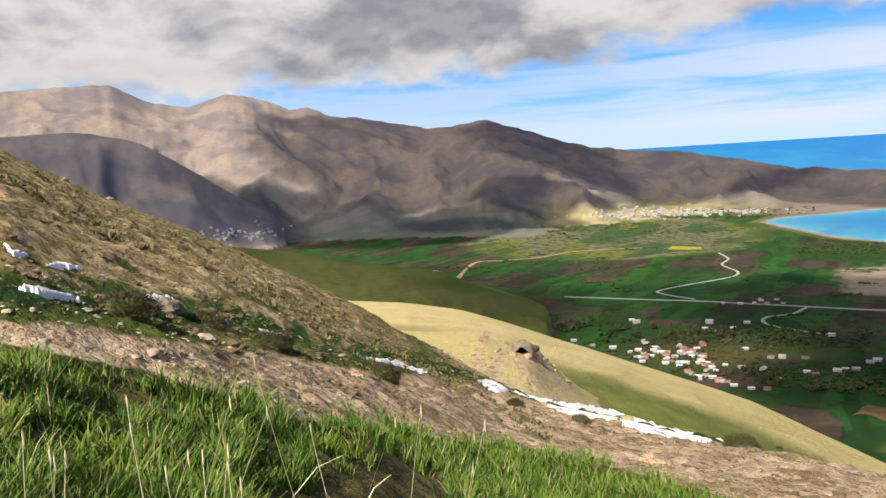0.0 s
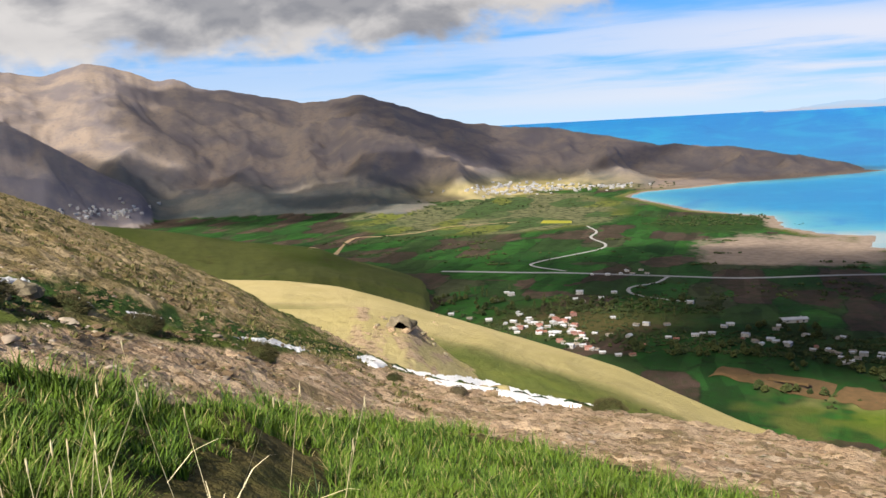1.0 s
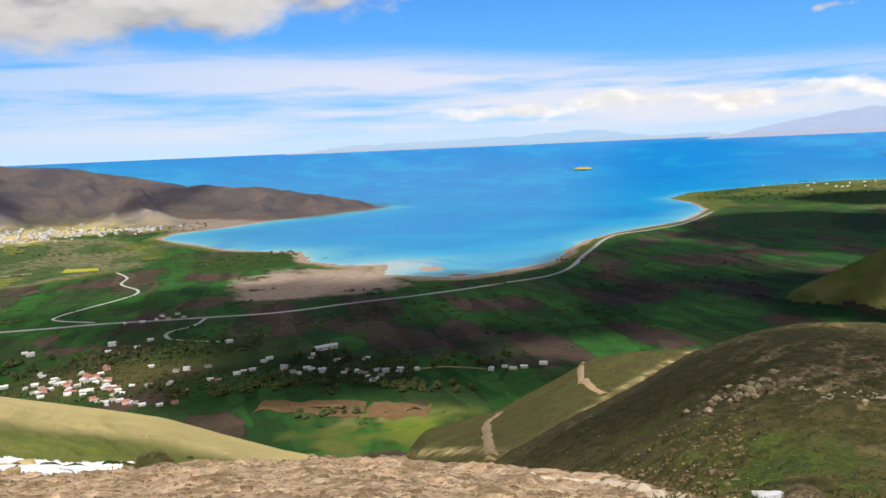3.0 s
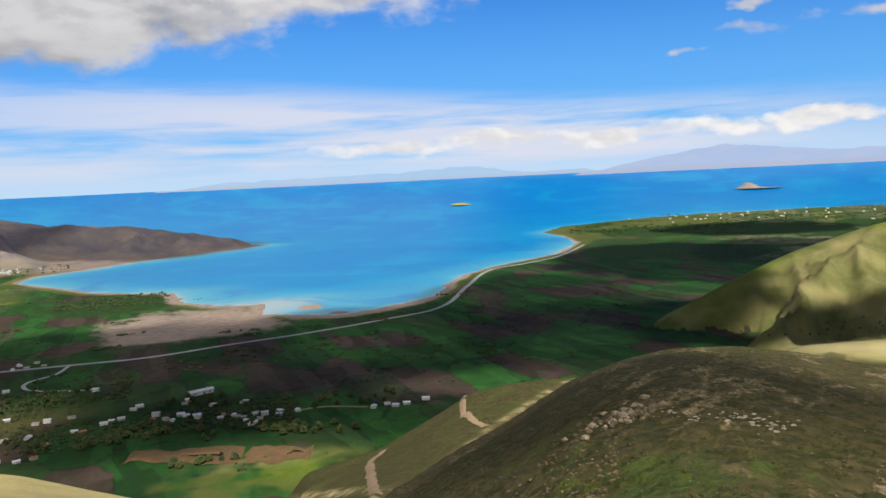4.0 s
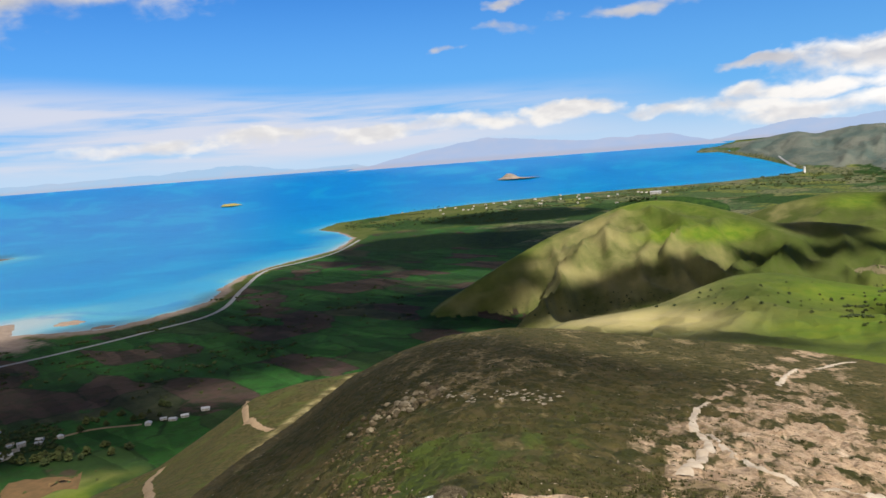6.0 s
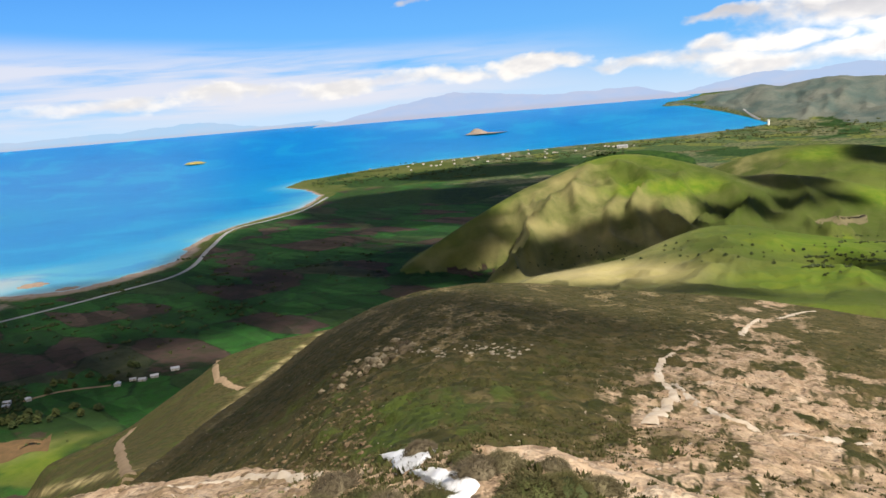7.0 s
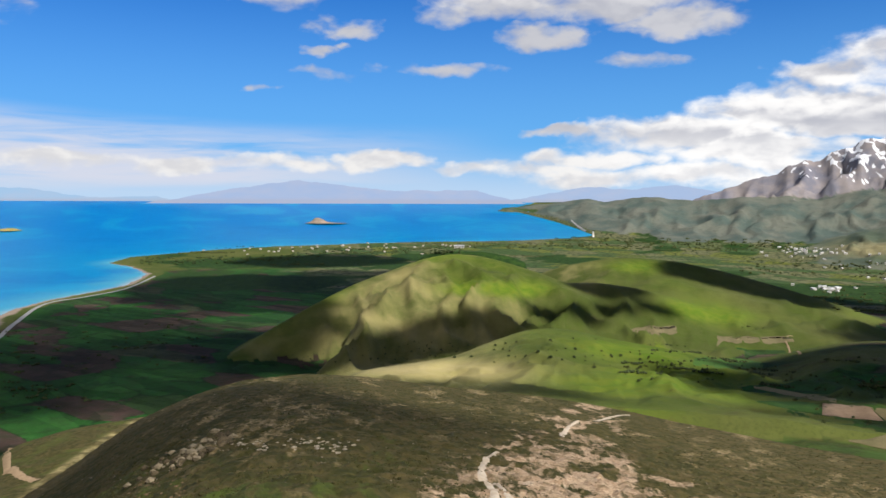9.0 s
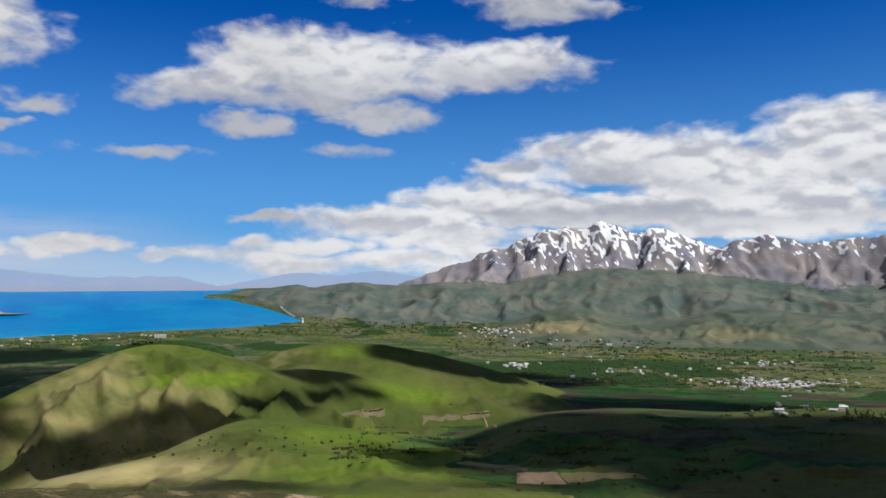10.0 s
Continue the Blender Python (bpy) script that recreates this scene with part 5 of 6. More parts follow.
def make_tree(kind, rng):
    if kind == "poplar":
        t, c = trunk_mesh(rng, 4.0, 0.22), crown_mesh("crown", rng, 1.7, 10.5, 1.2, 70, POPLAR, 0.9)
    elif kind == "bush":
        t, c = trunk_mesh(rng, 0.7, 0.1), crown_mesh("crown", rng, 1.6, 1.7, 0.1, 34, BUSH)
    else:
        t, c = trunk_mesh(rng, 2.4, 0.2), crown_mesh("crown", rng, 3.0, 4.6, 1.3, 75, LEAF)
    return t, c


TREE_LABEL = {"poplar": "slender fresh green poplar by the village", "orchard": "round dark green orchard tree on the plain", "bush": "low dark green bush on a grassy slope"}
TREE_NAME = {"poplar": "poplar", "orchard": "tree", "bush": "bush"}
_rng = random.Random(11)
TREES = {k: [make_tree(k, _rng) for _ in range(4)] for k in TREE_LABEL}


def plant(kind, p, size, rng):
    """One tree of a kind at the place p."""
    if p.xy.length < 370:
        return
    t, c = rng.choice(TREES[kind])
    ob = thing(TREE_NAME[kind], Matrix.Translation(p) @ pose(0, 0, 0, 0, 0, rng.uniform(0, 360)) @ Matrix.Scale(size, 4), TREE_LABEL[kind], "bush" if kind == "bush" else "tree",
               {"poplar": "poplars", "orchard": "orchard trees", "bush": "bushes on the slopes"}[kind])
    part("trunk", t, ob), part("crown", c, ob)


WOODS = [  # bearing, elevation, half widths, how many, kind
    (10.5, -12.2, 2.6, 0.45, 22, "orchard"), (13.5, -12.9, 3.0, 0.5, 20, "orchard"), (21.5, -12.9, 4.0, 0.45, 30, "orchard"), (11.5, -11.9, 2.0, 0.3, 10, "poplar"),
    (17.5, -13.1, 3.0, 0.4, 14, "poplar"), (23.0, -13.5, 3.0, 0.5, 14, "poplar"), (28.0, -15.9, 3.5, 0.45, 24, "orchard"), (35.5, -16.6, 4.0, 0.4, 18, "orchard"),
    (19.5, -15.6, 3.5, 0.5, 14, "orchard"), (31.5, -14.4, 3.0, 0.4, 14, "orchard"), (40.5, -17.0, 3.0, 0.4, 16, "orchard"), (43.5, -15.2, 4.0, 0.4, 16, "orchard"),
    (34.8, -18.7, 0.4, 0.45, 10, "bush"), (32.0, -18.3, 2.5, 0.15, 10, "orchard"), (38.5, -18.4, 2.4, 0.3, 8, "bush"), (47.0, -14.0, 5.0, 0.5, 14, "bush")]
for _a, _e, _w, _h, _n, _k in WOODS:
    for _i in range(_n):
        _p = sight(_a + _rng.uniform(-_w, _w), _e + _rng.uniform(-_h, _h))
        if _p.xy.length > 560:
            plant(_k, _p, _rng.uniform(0.7, 1.3), _rng)
for _a, _e, _w, _h, _n in [(88.6, -10.4, 2.6, 0.8, 16), (95.5, -11.7, 3.0, 0.7, 14), (82.0, -11.2, 4.0, 0.3, 8), (112, -12.2, 8.0, 1.2, 22), (122, -12.8, 5, 0.8, 10), (100.3, -8.35, 1.2, 0.15, 14), (97.5, -10.8, 5.0, 0.5, 34), (104, -11.6, 6.0, 0.8, 34), (116, -10.5, 9.0, 1.2, 30), (73, -10.9, 4.0, 0.5, 16), (81.5, -10.3, 4.0, 0.3, 18),
                           (96, -9.0, 4.0, 0.3, 8)]:
    for _i in range(_n):
        plant("bush", sight(_a + _rng.uniform(-_w, _w), _e + _rng.uniform(-_h, _h)), _rng.uniform(0.35, 1.0), _rng)


def far_wood(spots, seed, label, plain=False):
    """Woods and hedges too far to count: one mesh of small ragged crowns."""
    rng = np.random.default_rng(seed)
    verts, faces = [], []
    for a, e, w, h, n, size in spots:
        for _ in range(n):
            p = sight(a + rng.uniform(-w, w), e + rng.uniform(-h, h))
            if p.xy.length < 560 or (plain and p.z - float(level(p.xy.length)) > 14):
                continue
            s = 0.5 * size * rng.uniform(0.6, 1.3)
            for _c in range(3):
                c = np.array(p) + rng.uniform(-0.6, 0.6, 3) * s * (3.0, 3.0, 0.2) + (0, 0, s * 0.5)
                ring = [c + s * np.array([math.cos(k * 1.2566), math.sin(k * 1.2566), rng.uniform(-0.3, 0.2)]) * rng.uniform(0.6, 1.2) for k in range(5)]
                i = len(verts)
                verts += ring + [c + (0, 0, s * rng.uniform(0.5, 1.1)), c - (0, 0, 0.7 * s)]
                for k in range(5):
                    faces += [(i + k, i + (k + 1) % 5, i + 5), (i + (k + 1) % 5, i + k, i + 6)]
    tagged(new("far_wood", mesh_of("far_wood", verts, faces, LEAF, False)), label, "trees", kind="stuff")


far_wood([(20, -4.6, 5, 0.25, 90, 5), (13, -5.6, 6, 0.6, 60, 5), (27.5, -7.1, 3.5, 0.35, 160, 5), (6, -7.6, 6, 0.25, 40, 5), (45, -11.5, 10, 0.9, 60, 4), (65, -4.1, 6, 0.25, 120, 7), (75, -3.6, 6, 0.2, 120, 7)],
         1, "dark woods and hedges on the plain by the lake")
far_wood([(95, -2.9, 8, 0.35, 160, 9), (108, -4.3, 8, 0.5, 160, 7), (120, -5.0, 8, 0.7, 200, 7), (121, -6.3, 6, 0.6, 160, 6), (110, -6.3, 5, 0.7, 140, 6), (124, -8.3, 5, 0.4, 50, 5), (84, -3.2, 6, 0.2, 90, 8)],
         2, "dark woods and hedges on the far plain")
far_wood([(57, -9.5, 6, 1.5, 60, 4), (50, -12.5, 6, 0.8, 50, 4), (15, -14.2, 7, 1.3, 420, 3.4), (30, -15.3, 9, 0.8, 420, 3.4), (22, -12.8, 6, 0.6, 300, 3.6), (30, -11.8, 8, 0.5, 60, 4), (15, -9.0, 8, 0.8, 40, 4)], 3, "scattered trees among the fields")

_g = random.Random(77)
far_wood([(_g.uniform(88, 128), _g.uniform(-7.0, -2.6), _g.uniform(0.8, 2.6), 0.025, 26, 5.5) for _ in range(46)] + [(_g.uniform(62, 86), _g.uniform(-4.6, -3.2), _g.uniform(0.8, 2.4), 0.025, 22, 6) for _ in range(16)],
         4, "dark hedgerows between the far fields", True)
far_wood([(_g.uniform(2, 52), _g.uniform(-11.5, -6.6), _g.uniform(0.5, 1.8), 0.03, 12, 4) for _ in range(34)], 5, "dark hedgerows on the plain", True)

# ---- houses ----
WALLS = [plain_material("limewash", (0.52, 0.50, 0.47), (0.40, 0.39, 0.37), 0.5, 0.9, 0.2, 0.1), plain_material("pink_plaster", (0.46, 0.26, 0.225), (0.38, 0.21, 0.18), 0.5, 0.9, 0.2, 0.1),
         plain_material("grey_render", (0.42, 0.41, 0.40), (0.33, 0.32, 0.31), 0.5, 0.9, 0.2, 0.1), plain_material("mud_brick", (0.36, 0.27, 0.19), (0.29, 0.21, 0.15), 0.5, 0.9, 0.2, 0.1)]
ROOFS = [plain_material("sheet_roof", (0.56, 0.57, 0.60), (0.40, 0.41, 0.44), 0.3, 0.55, 0.4, 0.1), plain_material("red_tile_roof", (0.30, 0.135, 0.105), (0.22, 0.10, 0.08), 0.6, 0.9, 0.2, 0.2),
         plain_material("earth_roof", (0.33, 0.28, 0.22), (0.26, 0.22, 0.17), 0.5, 0.95, 0.1, 0.2)]
PANE = plain_material("window_pane", (0.05, 0.06, 0.07), (0.03, 0.035, 0.04), 0.5, 0.15, 0.5, 0.0)
TRIM = plain_material("window_trim", (0.62, 0.60, 0.56), (0.52, 0.50, 0.47), 2.0, 0.8, 0.2, 0.0)
DOOR = plain_material("door_wood", (0.16, 0.10, 0.06), (0.11, 0.07, 0.04), 3.0, 0.7, 0.2, 0.2)


def gable(w, d, h, rise, eave):
    """A gabled roof with thickness and eaves, its foot at height h."""
    bm = bmesh.new()
    t = 0.18
    a, b = w / 2 + eave, d / 2 + eave
    prof = [(-b, 0), (0, rise), (b, 0), (b, -t), (0, rise - t), (-b, -t)]
    ends = [[bm.verts.new((x, y, h + z + t)) for y, z in prof] for x in (-a, a)]
    for k in range(6):
        bm.faces.new((ends[0][k], ends[0][(k + 1) % 6], ends[1][(k + 1) % 6], ends[1][k]))
    for e in ends:
        bm.faces.new((e[0], e[1], e[4], e[5]))
        bm.faces.new((e[1], e[2], e[3], e[4]))
    bmesh.ops.recalc_face_normals(bm, faces=bm.faces[:])
    return bm


def house_body(w, d, h, rise):
    """Walls up to the eaves, with gable ends."""
    bm = bmesh.new()
    y, x = d / 2, w / 2
    rings = [[bm.verts.new((s, q, z)) for q, z in ((-y, -1.5), (y, -1.5), (y, h), (0, h + rise * 0.98), (-y, h))] for s in (-x, x)]
    for k in range(5):
        bm.faces.new((rings[0][k], rings[0][(k + 1) % 5], rings[1][(k + 1) % 5], rings[1][k]))
    bm.faces.new(rings[0]), bm.faces.new(rings[1])
    bmesh.ops.recalc_face_normals(bm, faces=bm.faces[:])
    return bm


def house(w, d, h, rise, wall, roof, label, storeys=1, name="house"):
    """A village house with its parts, at the origin."""
    ob = thing(name, Matrix(), label, "house", "village houses")
    part("wall", mesh_from(house_body(w, d, h, rise), "wall", wall), ob)
    part("roof", mesh_from(gable(w, d, h, rise, 0.45), "roof", roof), ob)
    part("door", mesh_from(box(1.0, 0.12, 2.1, w * 0.08, -d / 2 - 0.03, 0, 0.02), "door", DOOR), ob, "dark wooden door")
    trim = mesh_from(box(1.25, 0.16, 1.35, 0, 0, -0.1, 0.03), "window", TRIM)
    pane = mesh_from(box(1.0, 0.06, 1.1, 0, -0.07, 0.02), "pane", PANE)
    for s in range(storeys):
        for fx, side in ((-0.33, -1), (0.33, -1), (-0.25, 1), (0.25, 1)):
            win = part("window", trim, ob, "pale framed window", pose(w * fx, side * (d / 2 + 0.02), 1.1 + 2.9 * s, 0, 0, 0 if side < 0 else 180))
            part("pane", pane, win, "dark glass pane")
    part("chimney", mesh_from(box(0.6, 0.6, 1.3, w * 0.28, 0, h + rise * 0.75, 0.05), "chimney", WALLS[2]), ob)
    return ob


STOCK = [house(11, 8.5, 3.1, 1.7, WALLS[0], ROOFS[0], "white village house with a pale sheet roof"),
         house(13, 9, 5.9, 1.8, WALLS[0], ROOFS[0], "tall white house with a pale sheet roof", 2),
         house(12, 9, 5.8, 1.9, WALLS[1], ROOFS[1], "pink plastered house with a red tiled roof", 2),
         house(10, 8, 3.0, 0.5, WALLS[2], ROOFS[2], "grey flat-roofed village house of rough render"),
         house(9, 7, 2.9, 1.5, WALLS[3], ROOFS[1], "brown mud-brick house with a red roof"),
         house(10, 7.5, 3.0, 1.4, WALLS[2], ROOFS[0], "grey house with a bright sheet-metal roof")]
LOWER_VILLAGE = [(9.0, -13.18), (10.3, -13.52), (11.7, -13.72), (12.9, -14.03), (13.5, -13.9), (14.0, -13.44), (14.6, -13.72), (15.0, -14.05), (14.3, -14.29), (13.6, -14.41),
                 (15.4, -14.49), (16.3, -13.69), (17.4, -13.78), (16.4, -14.16), (17.1, -14.29), (17.9, -14.29), (15.7, -14.68), (16.7, -14.72), (17.7, -14.64), (18.4, -15.02),
                 (16.7, -15.24), (17.5, -15.77), (18.4, -15.67), (19.0, -15.9), (19.8, -16.15), (20.9, -16.32), (21.9, -16.3), (19.3, -14.83), (20.3, -14.94), (21.7, -15.03),
                 (22.6, -15.62), (20.6, -13.74), (22.2, -14.24), (22.9, -14.23), (24.3, -14.2), (24.4, -15.09), (24.9, -15.21)]
UPPER_VILLAGE = [(18.3, -12.03), (18.0, -12.42), (18.5, -12.58), (19.8, -12.38), (20.7, -12.0), (25.9, -12.73), (13.1, -11.82), (13.4, -12.0), (12.3, -12.38), (26.7, -14.78),
                 (27.3, -14.75), (26.2, -14.9), (28.5, -14.12), (29.5, -14.84), (30.1, -15.18), (31.1, -15.02), (33.2, -14.63), (32.2, -15.34), (33.7, -15.54), (34.6, -15.48),
                 (35.2, -15.68), (35.5, -14.62), (36.1, -15.48), (35.9, -16.21), (31.7, -14.14), (36.7, -15.65), (37.8, -15.53), (39.0, -15.62), (44.4, -15.84), (45.4, -15.69),
                 (46.0, -15.83), (46.8, -15.74), (48.2, -15.51)]
FAR_VILLAGE = [(118.9, -6.57), (119.4, -6.47), (119.9, -6.53), (120.4, -6.38), (120.9, -6.23), (121.3, -6.4), (121.6, -6.55), (120.6, -6.77), (119.8, -6.8), (120.3, -6.97),
               (121.9, -6.72), (122.4, -6.44), (122.8, -6.55), (123.4, -6.48), (124.0, -6.63), (124.3, -6.92), (124.7, -6.39), (125.2, -6.32), (126.0, -6.36), (126.4, -6.26),
               (122.5, -7.86), (123.2, -7.26), (124.1, -7.91), (125.7, -8.06), (126.3, -7.85), (122.5, -8.33), (115.5, -6.13), (116.0, -6.19), (121.9, -5.14), (122.3, -5.26),
               (102.9, -3.21), (103.8, -3.16), (104.5, -3.01), (104.8, -5.57), (105.5, -5.71), (127.8, -5.87)]
_used = set()


def settle(index, az, el, rng, size=1.0):
    """One more house of the stock on the ground, turned at random."""
    p = sight(az, el)
    if p.xy.length < 500:
        return
    m = Matrix.Translation(p) @ pose(0, 0, 0, 0, 0, -az + rng.choice((0, 0, 90, 180)) + rng.uniform(-25, 25)) @ Matrix.Scale(0.64 * size * rng.uniform(0.85, 1.12), 4)
    if index in _used:
        ob = copy_thing(STOCK[index], m)
    else:
        _used.add(index)
        ob = STOCK[index]
    ob.matrix_basis = m


for _a, _e in LOWER_VILLAGE:
    _mid = 15.3 < _a < 18.6 and _e > -15.0
    settle(_rng.choice((2, 4, 1, 0, 3, 5)) if _mid else _rng.choice((0, 0, 1, 3, 4, 5, 5)), _a, _e, _rng)
for _a, _e in LOWER_VILLAGE[4:24] + LOWER_VILLAGE[6:22] + LOWER_VILLAGE[9:20] + UPPER_VILLAGE[12:27]:
    settle(_rng.choice((0, 3, 5, 3, 4) if _a > 18.5 else (0, 3, 5, 2, 3, 5)), _a + _rng.uniform(-0.5, 0.5), _e + _rng.uniform(-0.25, 0.25), _rng, 0.9)
for _a, _e in UPPER_VILLAGE:
    settle(_rng.choice((0, 0, 1, 5, 5, 3)), _a, _e, _rng)
for _a, _e in FAR_VILLAGE:
    settle(_rng.choice((0, 1, 5, 5)), _a, _e, _rng, 1.15)


def far_town(spots, seed, label, wall=0):
    """Houses too far to count: one mesh of small gabled houses."""
    rng = np.random.default_rng(seed)
    verts, walls, roofs = [], [], []
    for a, e, w, h, n in spots:
        for _ in range(n):
            p = sight(a + rng.normal(0, w), e + rng.normal(0, h))
            if p.xy.length < 1300:
                continue
            x, y, z, up = rng.uniform(3.2, 6.0), rng.uniform(2.6, 4.2), rng.uniform(2.6, 5.0), rng.uniform(0.4, 1.6)
            t = radians(rng.uniform(0, 180))
            c, q = math.cos(t), math.sin(t)
            i = len(verts)
            for s in (-1, 1):
                for v, k in ((-y, -3), (y, -3), (y, z), (0, z + up), (-y, z), (-1.12 * y, z - 0.15), (0, z + up + 0.25), (1.12 * y, z - 0.15)):
                    u = s * x * (1.06 if k not in (-3, z) else 1.0)
                    verts.append((p.x + c * u - q * v, p.y + q * u + c * v, p.z + k))
            b = i + 8
            walls += [(i, i + 1, b + 1, b), (i + 1, i + 2, b + 2, b + 1), (i + 4, i, b, b + 4), (i, i + 4, i + 2, i + 1), (b, b + 1, b + 2, b + 4), (i + 4, i + 3, i + 3, i + 2), (b + 2, b + 3, b + 3, b + 4)]
            roofs += [(i + 5, i + 6, b + 6, b + 5), (i + 6, i + 7, b + 7, b + 6)]
    walls = [f for f in walls if len(set(f)) == 4]
    me = mesh_of("far_town", verts, walls + roofs, WALLS[wall], False)
    me.materials.append(ROOFS[2 if wall else 0])
    me.polygons.foreach_set("material_index", np.array([0] * len(walls) + [1] * len(roofs), np.int32))
    tagged(new("far_town", me), label, "houses", kind="stuff")


far_town([(13.5, -4.45, 2.0, 0.22, 110), (17, -4.5, 1.6, 0.16, 50), (20.8, -4.62, 1.2, 0.10, 34)], 1, "crowded pale houses of the lakeside town")
far_town([(-14.0, -4.25, 1.6, 0.35, 60)], 2, "pale houses of a village under the mountains")
far_town([(70, -3.45, 4.0, 0.14, 30), (76, -3.25, 3.0, 0.12, 14)], 3, "scattered dull houses on the lakeside plain", 2)
far_town([(108, -4.2, 3.0, 0.4, 20), (104, -3.2, 1.1, 0.16, 44), (105.2, -5.6, 0.7, 0.1, 22), (122.2, -6.5, 1.9, 0.14, 60), (121.5, -5.2, 1.2, 0.12, 16), (113, -5.8, 3.0, 0.4, 14)], 4, "pale houses of distant villages")
_big = copy_thing(STOCK[5], Matrix())
_big.matrix_basis = Matrix.Translation(sight(32.5, -13.75)) @ pose(0, 0, 0, 0, 0, -10) @ Matrix.Diagonal((2.6, 1.3, 1.2, 1))
tagged(_big, "long white sheet-roofed barn by the village", "barn")
_big = copy_thing(STOCK[1], Matrix())
_big.matrix_basis = Matrix.Translation(sight(80.8, -3.35)) @ pose(0, 0, 0, 0, 0, -85) @ Matrix.Diagonal((3.2, 2.5, 1.6, 1))
tagged(_big, "large white building on the plain", "building")
for _a, _e in [(20.3, -10.75), (21.2, -10.72), (22.0, -10.7), (23.0, -10.68), (21.6, -10.5), (19.2, -10.72), (22.6, -10.45)]:
    settle(_rng.choice((0, 3, 5)), _a, _e, _rng)


# ---- the near slope: turf, tussocks, stones, shrubs ----
def blade_material(name, dark, light, dry):
    m, n, b = material(name, 0.6, 0.25)
    isl = n.add("ShaderNodeNewGeometry").outputs["Random Per Island"]
    at = n.add("ShaderNodeNewGeometry").outputs["Position"]
    c = n.mix(n.span(isl, 0.0, 0.85), dark, light)
    c = n.mix(n.span(n.noise(at, 1.3, 3.0), 0.45, 0.7, 0.0, 0.6), c, n.mix(0.5, light, (0.16, 0.19, 0.02)))
    c = n.mix(n.span(isl, 0.91, 0.93), c, dry)
    n.put(b.inputs["Base Color"], c)
    b.inputs["Transmission Weight"].default_value = 0.0
    return m


GRASS = blade_material("spring_grass", (0.014, 0.044, 0.004), (0.112, 0.196, 0.017), (0.32, 0.27, 0.12))
STRAW = plain_material("dry_straw", (0.78, 0.70, 0.46), (0.62, 0.52, 0.31), 4.0, 0.8, 0.2, 0.0)
TURF_EDGE = ([-30, -20, -11, 1, 14, 25, 42, 57, 60], [-9.4, -13.2, -17.4, -20.4, -23.2, -25.4, -26.7, -26.4, -33])


def blades(name, x, y, z, high, wide, rng, mat, lean=0.5):
    """Bent tapered blades, one island each."""
    n = len(x)
    th, tip = rng.uniform(0, 2 * np.pi, n), rng.uniform(0.15, 1.0, n) * lean * high
    tw = th + rng.uniform(-0.6, 0.6, n) + np.pi / 2
    rows = []
    for f, w in ((0, 1.0), (0.45, 0.85), (0.8, 0.5)):
        cx, cy, cz = x + np.cos(th) * tip * f * f, y + np.sin(th) * tip * f * f, z + high * f * (1 - 0.25 * f * lean)
        for s in (-0.5, 0.5):
            rows.append(np.stack([cx + s * w * wide * np.cos(tw), cy + s * w * wide * np.sin(tw), cz], -1))
    rows.append(np.stack([x + np.cos(th) * tip, y + np.sin(th) * tip, z + high * (1 - 0.25 * lean)], -1))
    v = np.stack(rows, 1).reshape(-1, 3)
    b = np.arange(n)[:, None] * 7
    t = np.concatenate([b + np.array(q) for q in ((0, 1, 3), (0, 3, 2), (2, 3, 5), (2, 5, 4), (4, 5, 6))])
    return mesh_of(name, v, t, mat, True)


def heights(az, r):
    """Heights of the ground's sheet at many places."""
    i = np.clip(np.searchsorted(AZ, az) - 1, 0, len(AZ) - 2)
    j = np.clip(np.searchsorted(RR, r) - 1, 0, len(RR) - 2)
    f, g = (az - AZ[i]) / (AZ[i + 1] - AZ[i]), (r - RR[j]) / (RR[j + 1] - RR[j])
    return (LAND_Z[j, i] * (1 - f) + LAND_Z[j, i + 1] * f) * (1 - g) + (LAND_Z[j + 1, i] * (1 - f) + LAND_Z[j + 1, i + 1] * f) * g


def turf():
    rng = np.random.default_rng(5)
    n = 520000
    az, r = rng.uniform(-36, 60, n), np.exp(rng.uniform(np.log(1.3), np.log(19.0), n))
    # the bank goes on, a little thinner, round behind the eye
    more = np.random.default_rng(6)
    az, r = np.append(az, more.uniform(-105, -36, 130000)), np.append(r, np.exp(more.uniform(np.log(1.3), np.log(19.0), 130000)))
    x, y, z = r * np.sin(np.radians(az)), r * np.cos(np.radians(az)), heights(az, r)
    el = np.degrees(np.arctan2(z - H, r))
    tuft = fbm(x / 0.22, y / 0.22, 3, 0.5, 21)
    bald = fbm(x / 0.8, y / 0.8, 3, 0.5, 25)
    edge = np.interp(az, *TURF_EDGE) + np.interp(az, [-20, -5, 6, 40, 60], [-0.9, 0.2, 0.7, -0.4, -1.5]) + 0.8 * fbm(x / 0.5, y / 0.5, 2, 0.5, 22)
    keep = (el < edge) & (tuft > -0.3) & (bald > -0.36 - 0.12 * (az > -1) + 0.25 * (az > 40) + 1.2 * np.clip((-20.9 + 1.6 * fbm(x / 0.3, y / 0.3, 3, 0.5, 29) - el) / 0.8, 0, 1) * np.exp(-((az + 8) / 7.0) ** 4)) & (rng.random(len(az)) < np.clip(0.25 + r / 5, 0, 1)) & (az > -98 + 14 * bald) & (az < 58 + 8 * tuft)
    x, y, z, r, tuft, az = x[keep], y[keep], z[keep], r[keep], tuft[keep], az[keep]
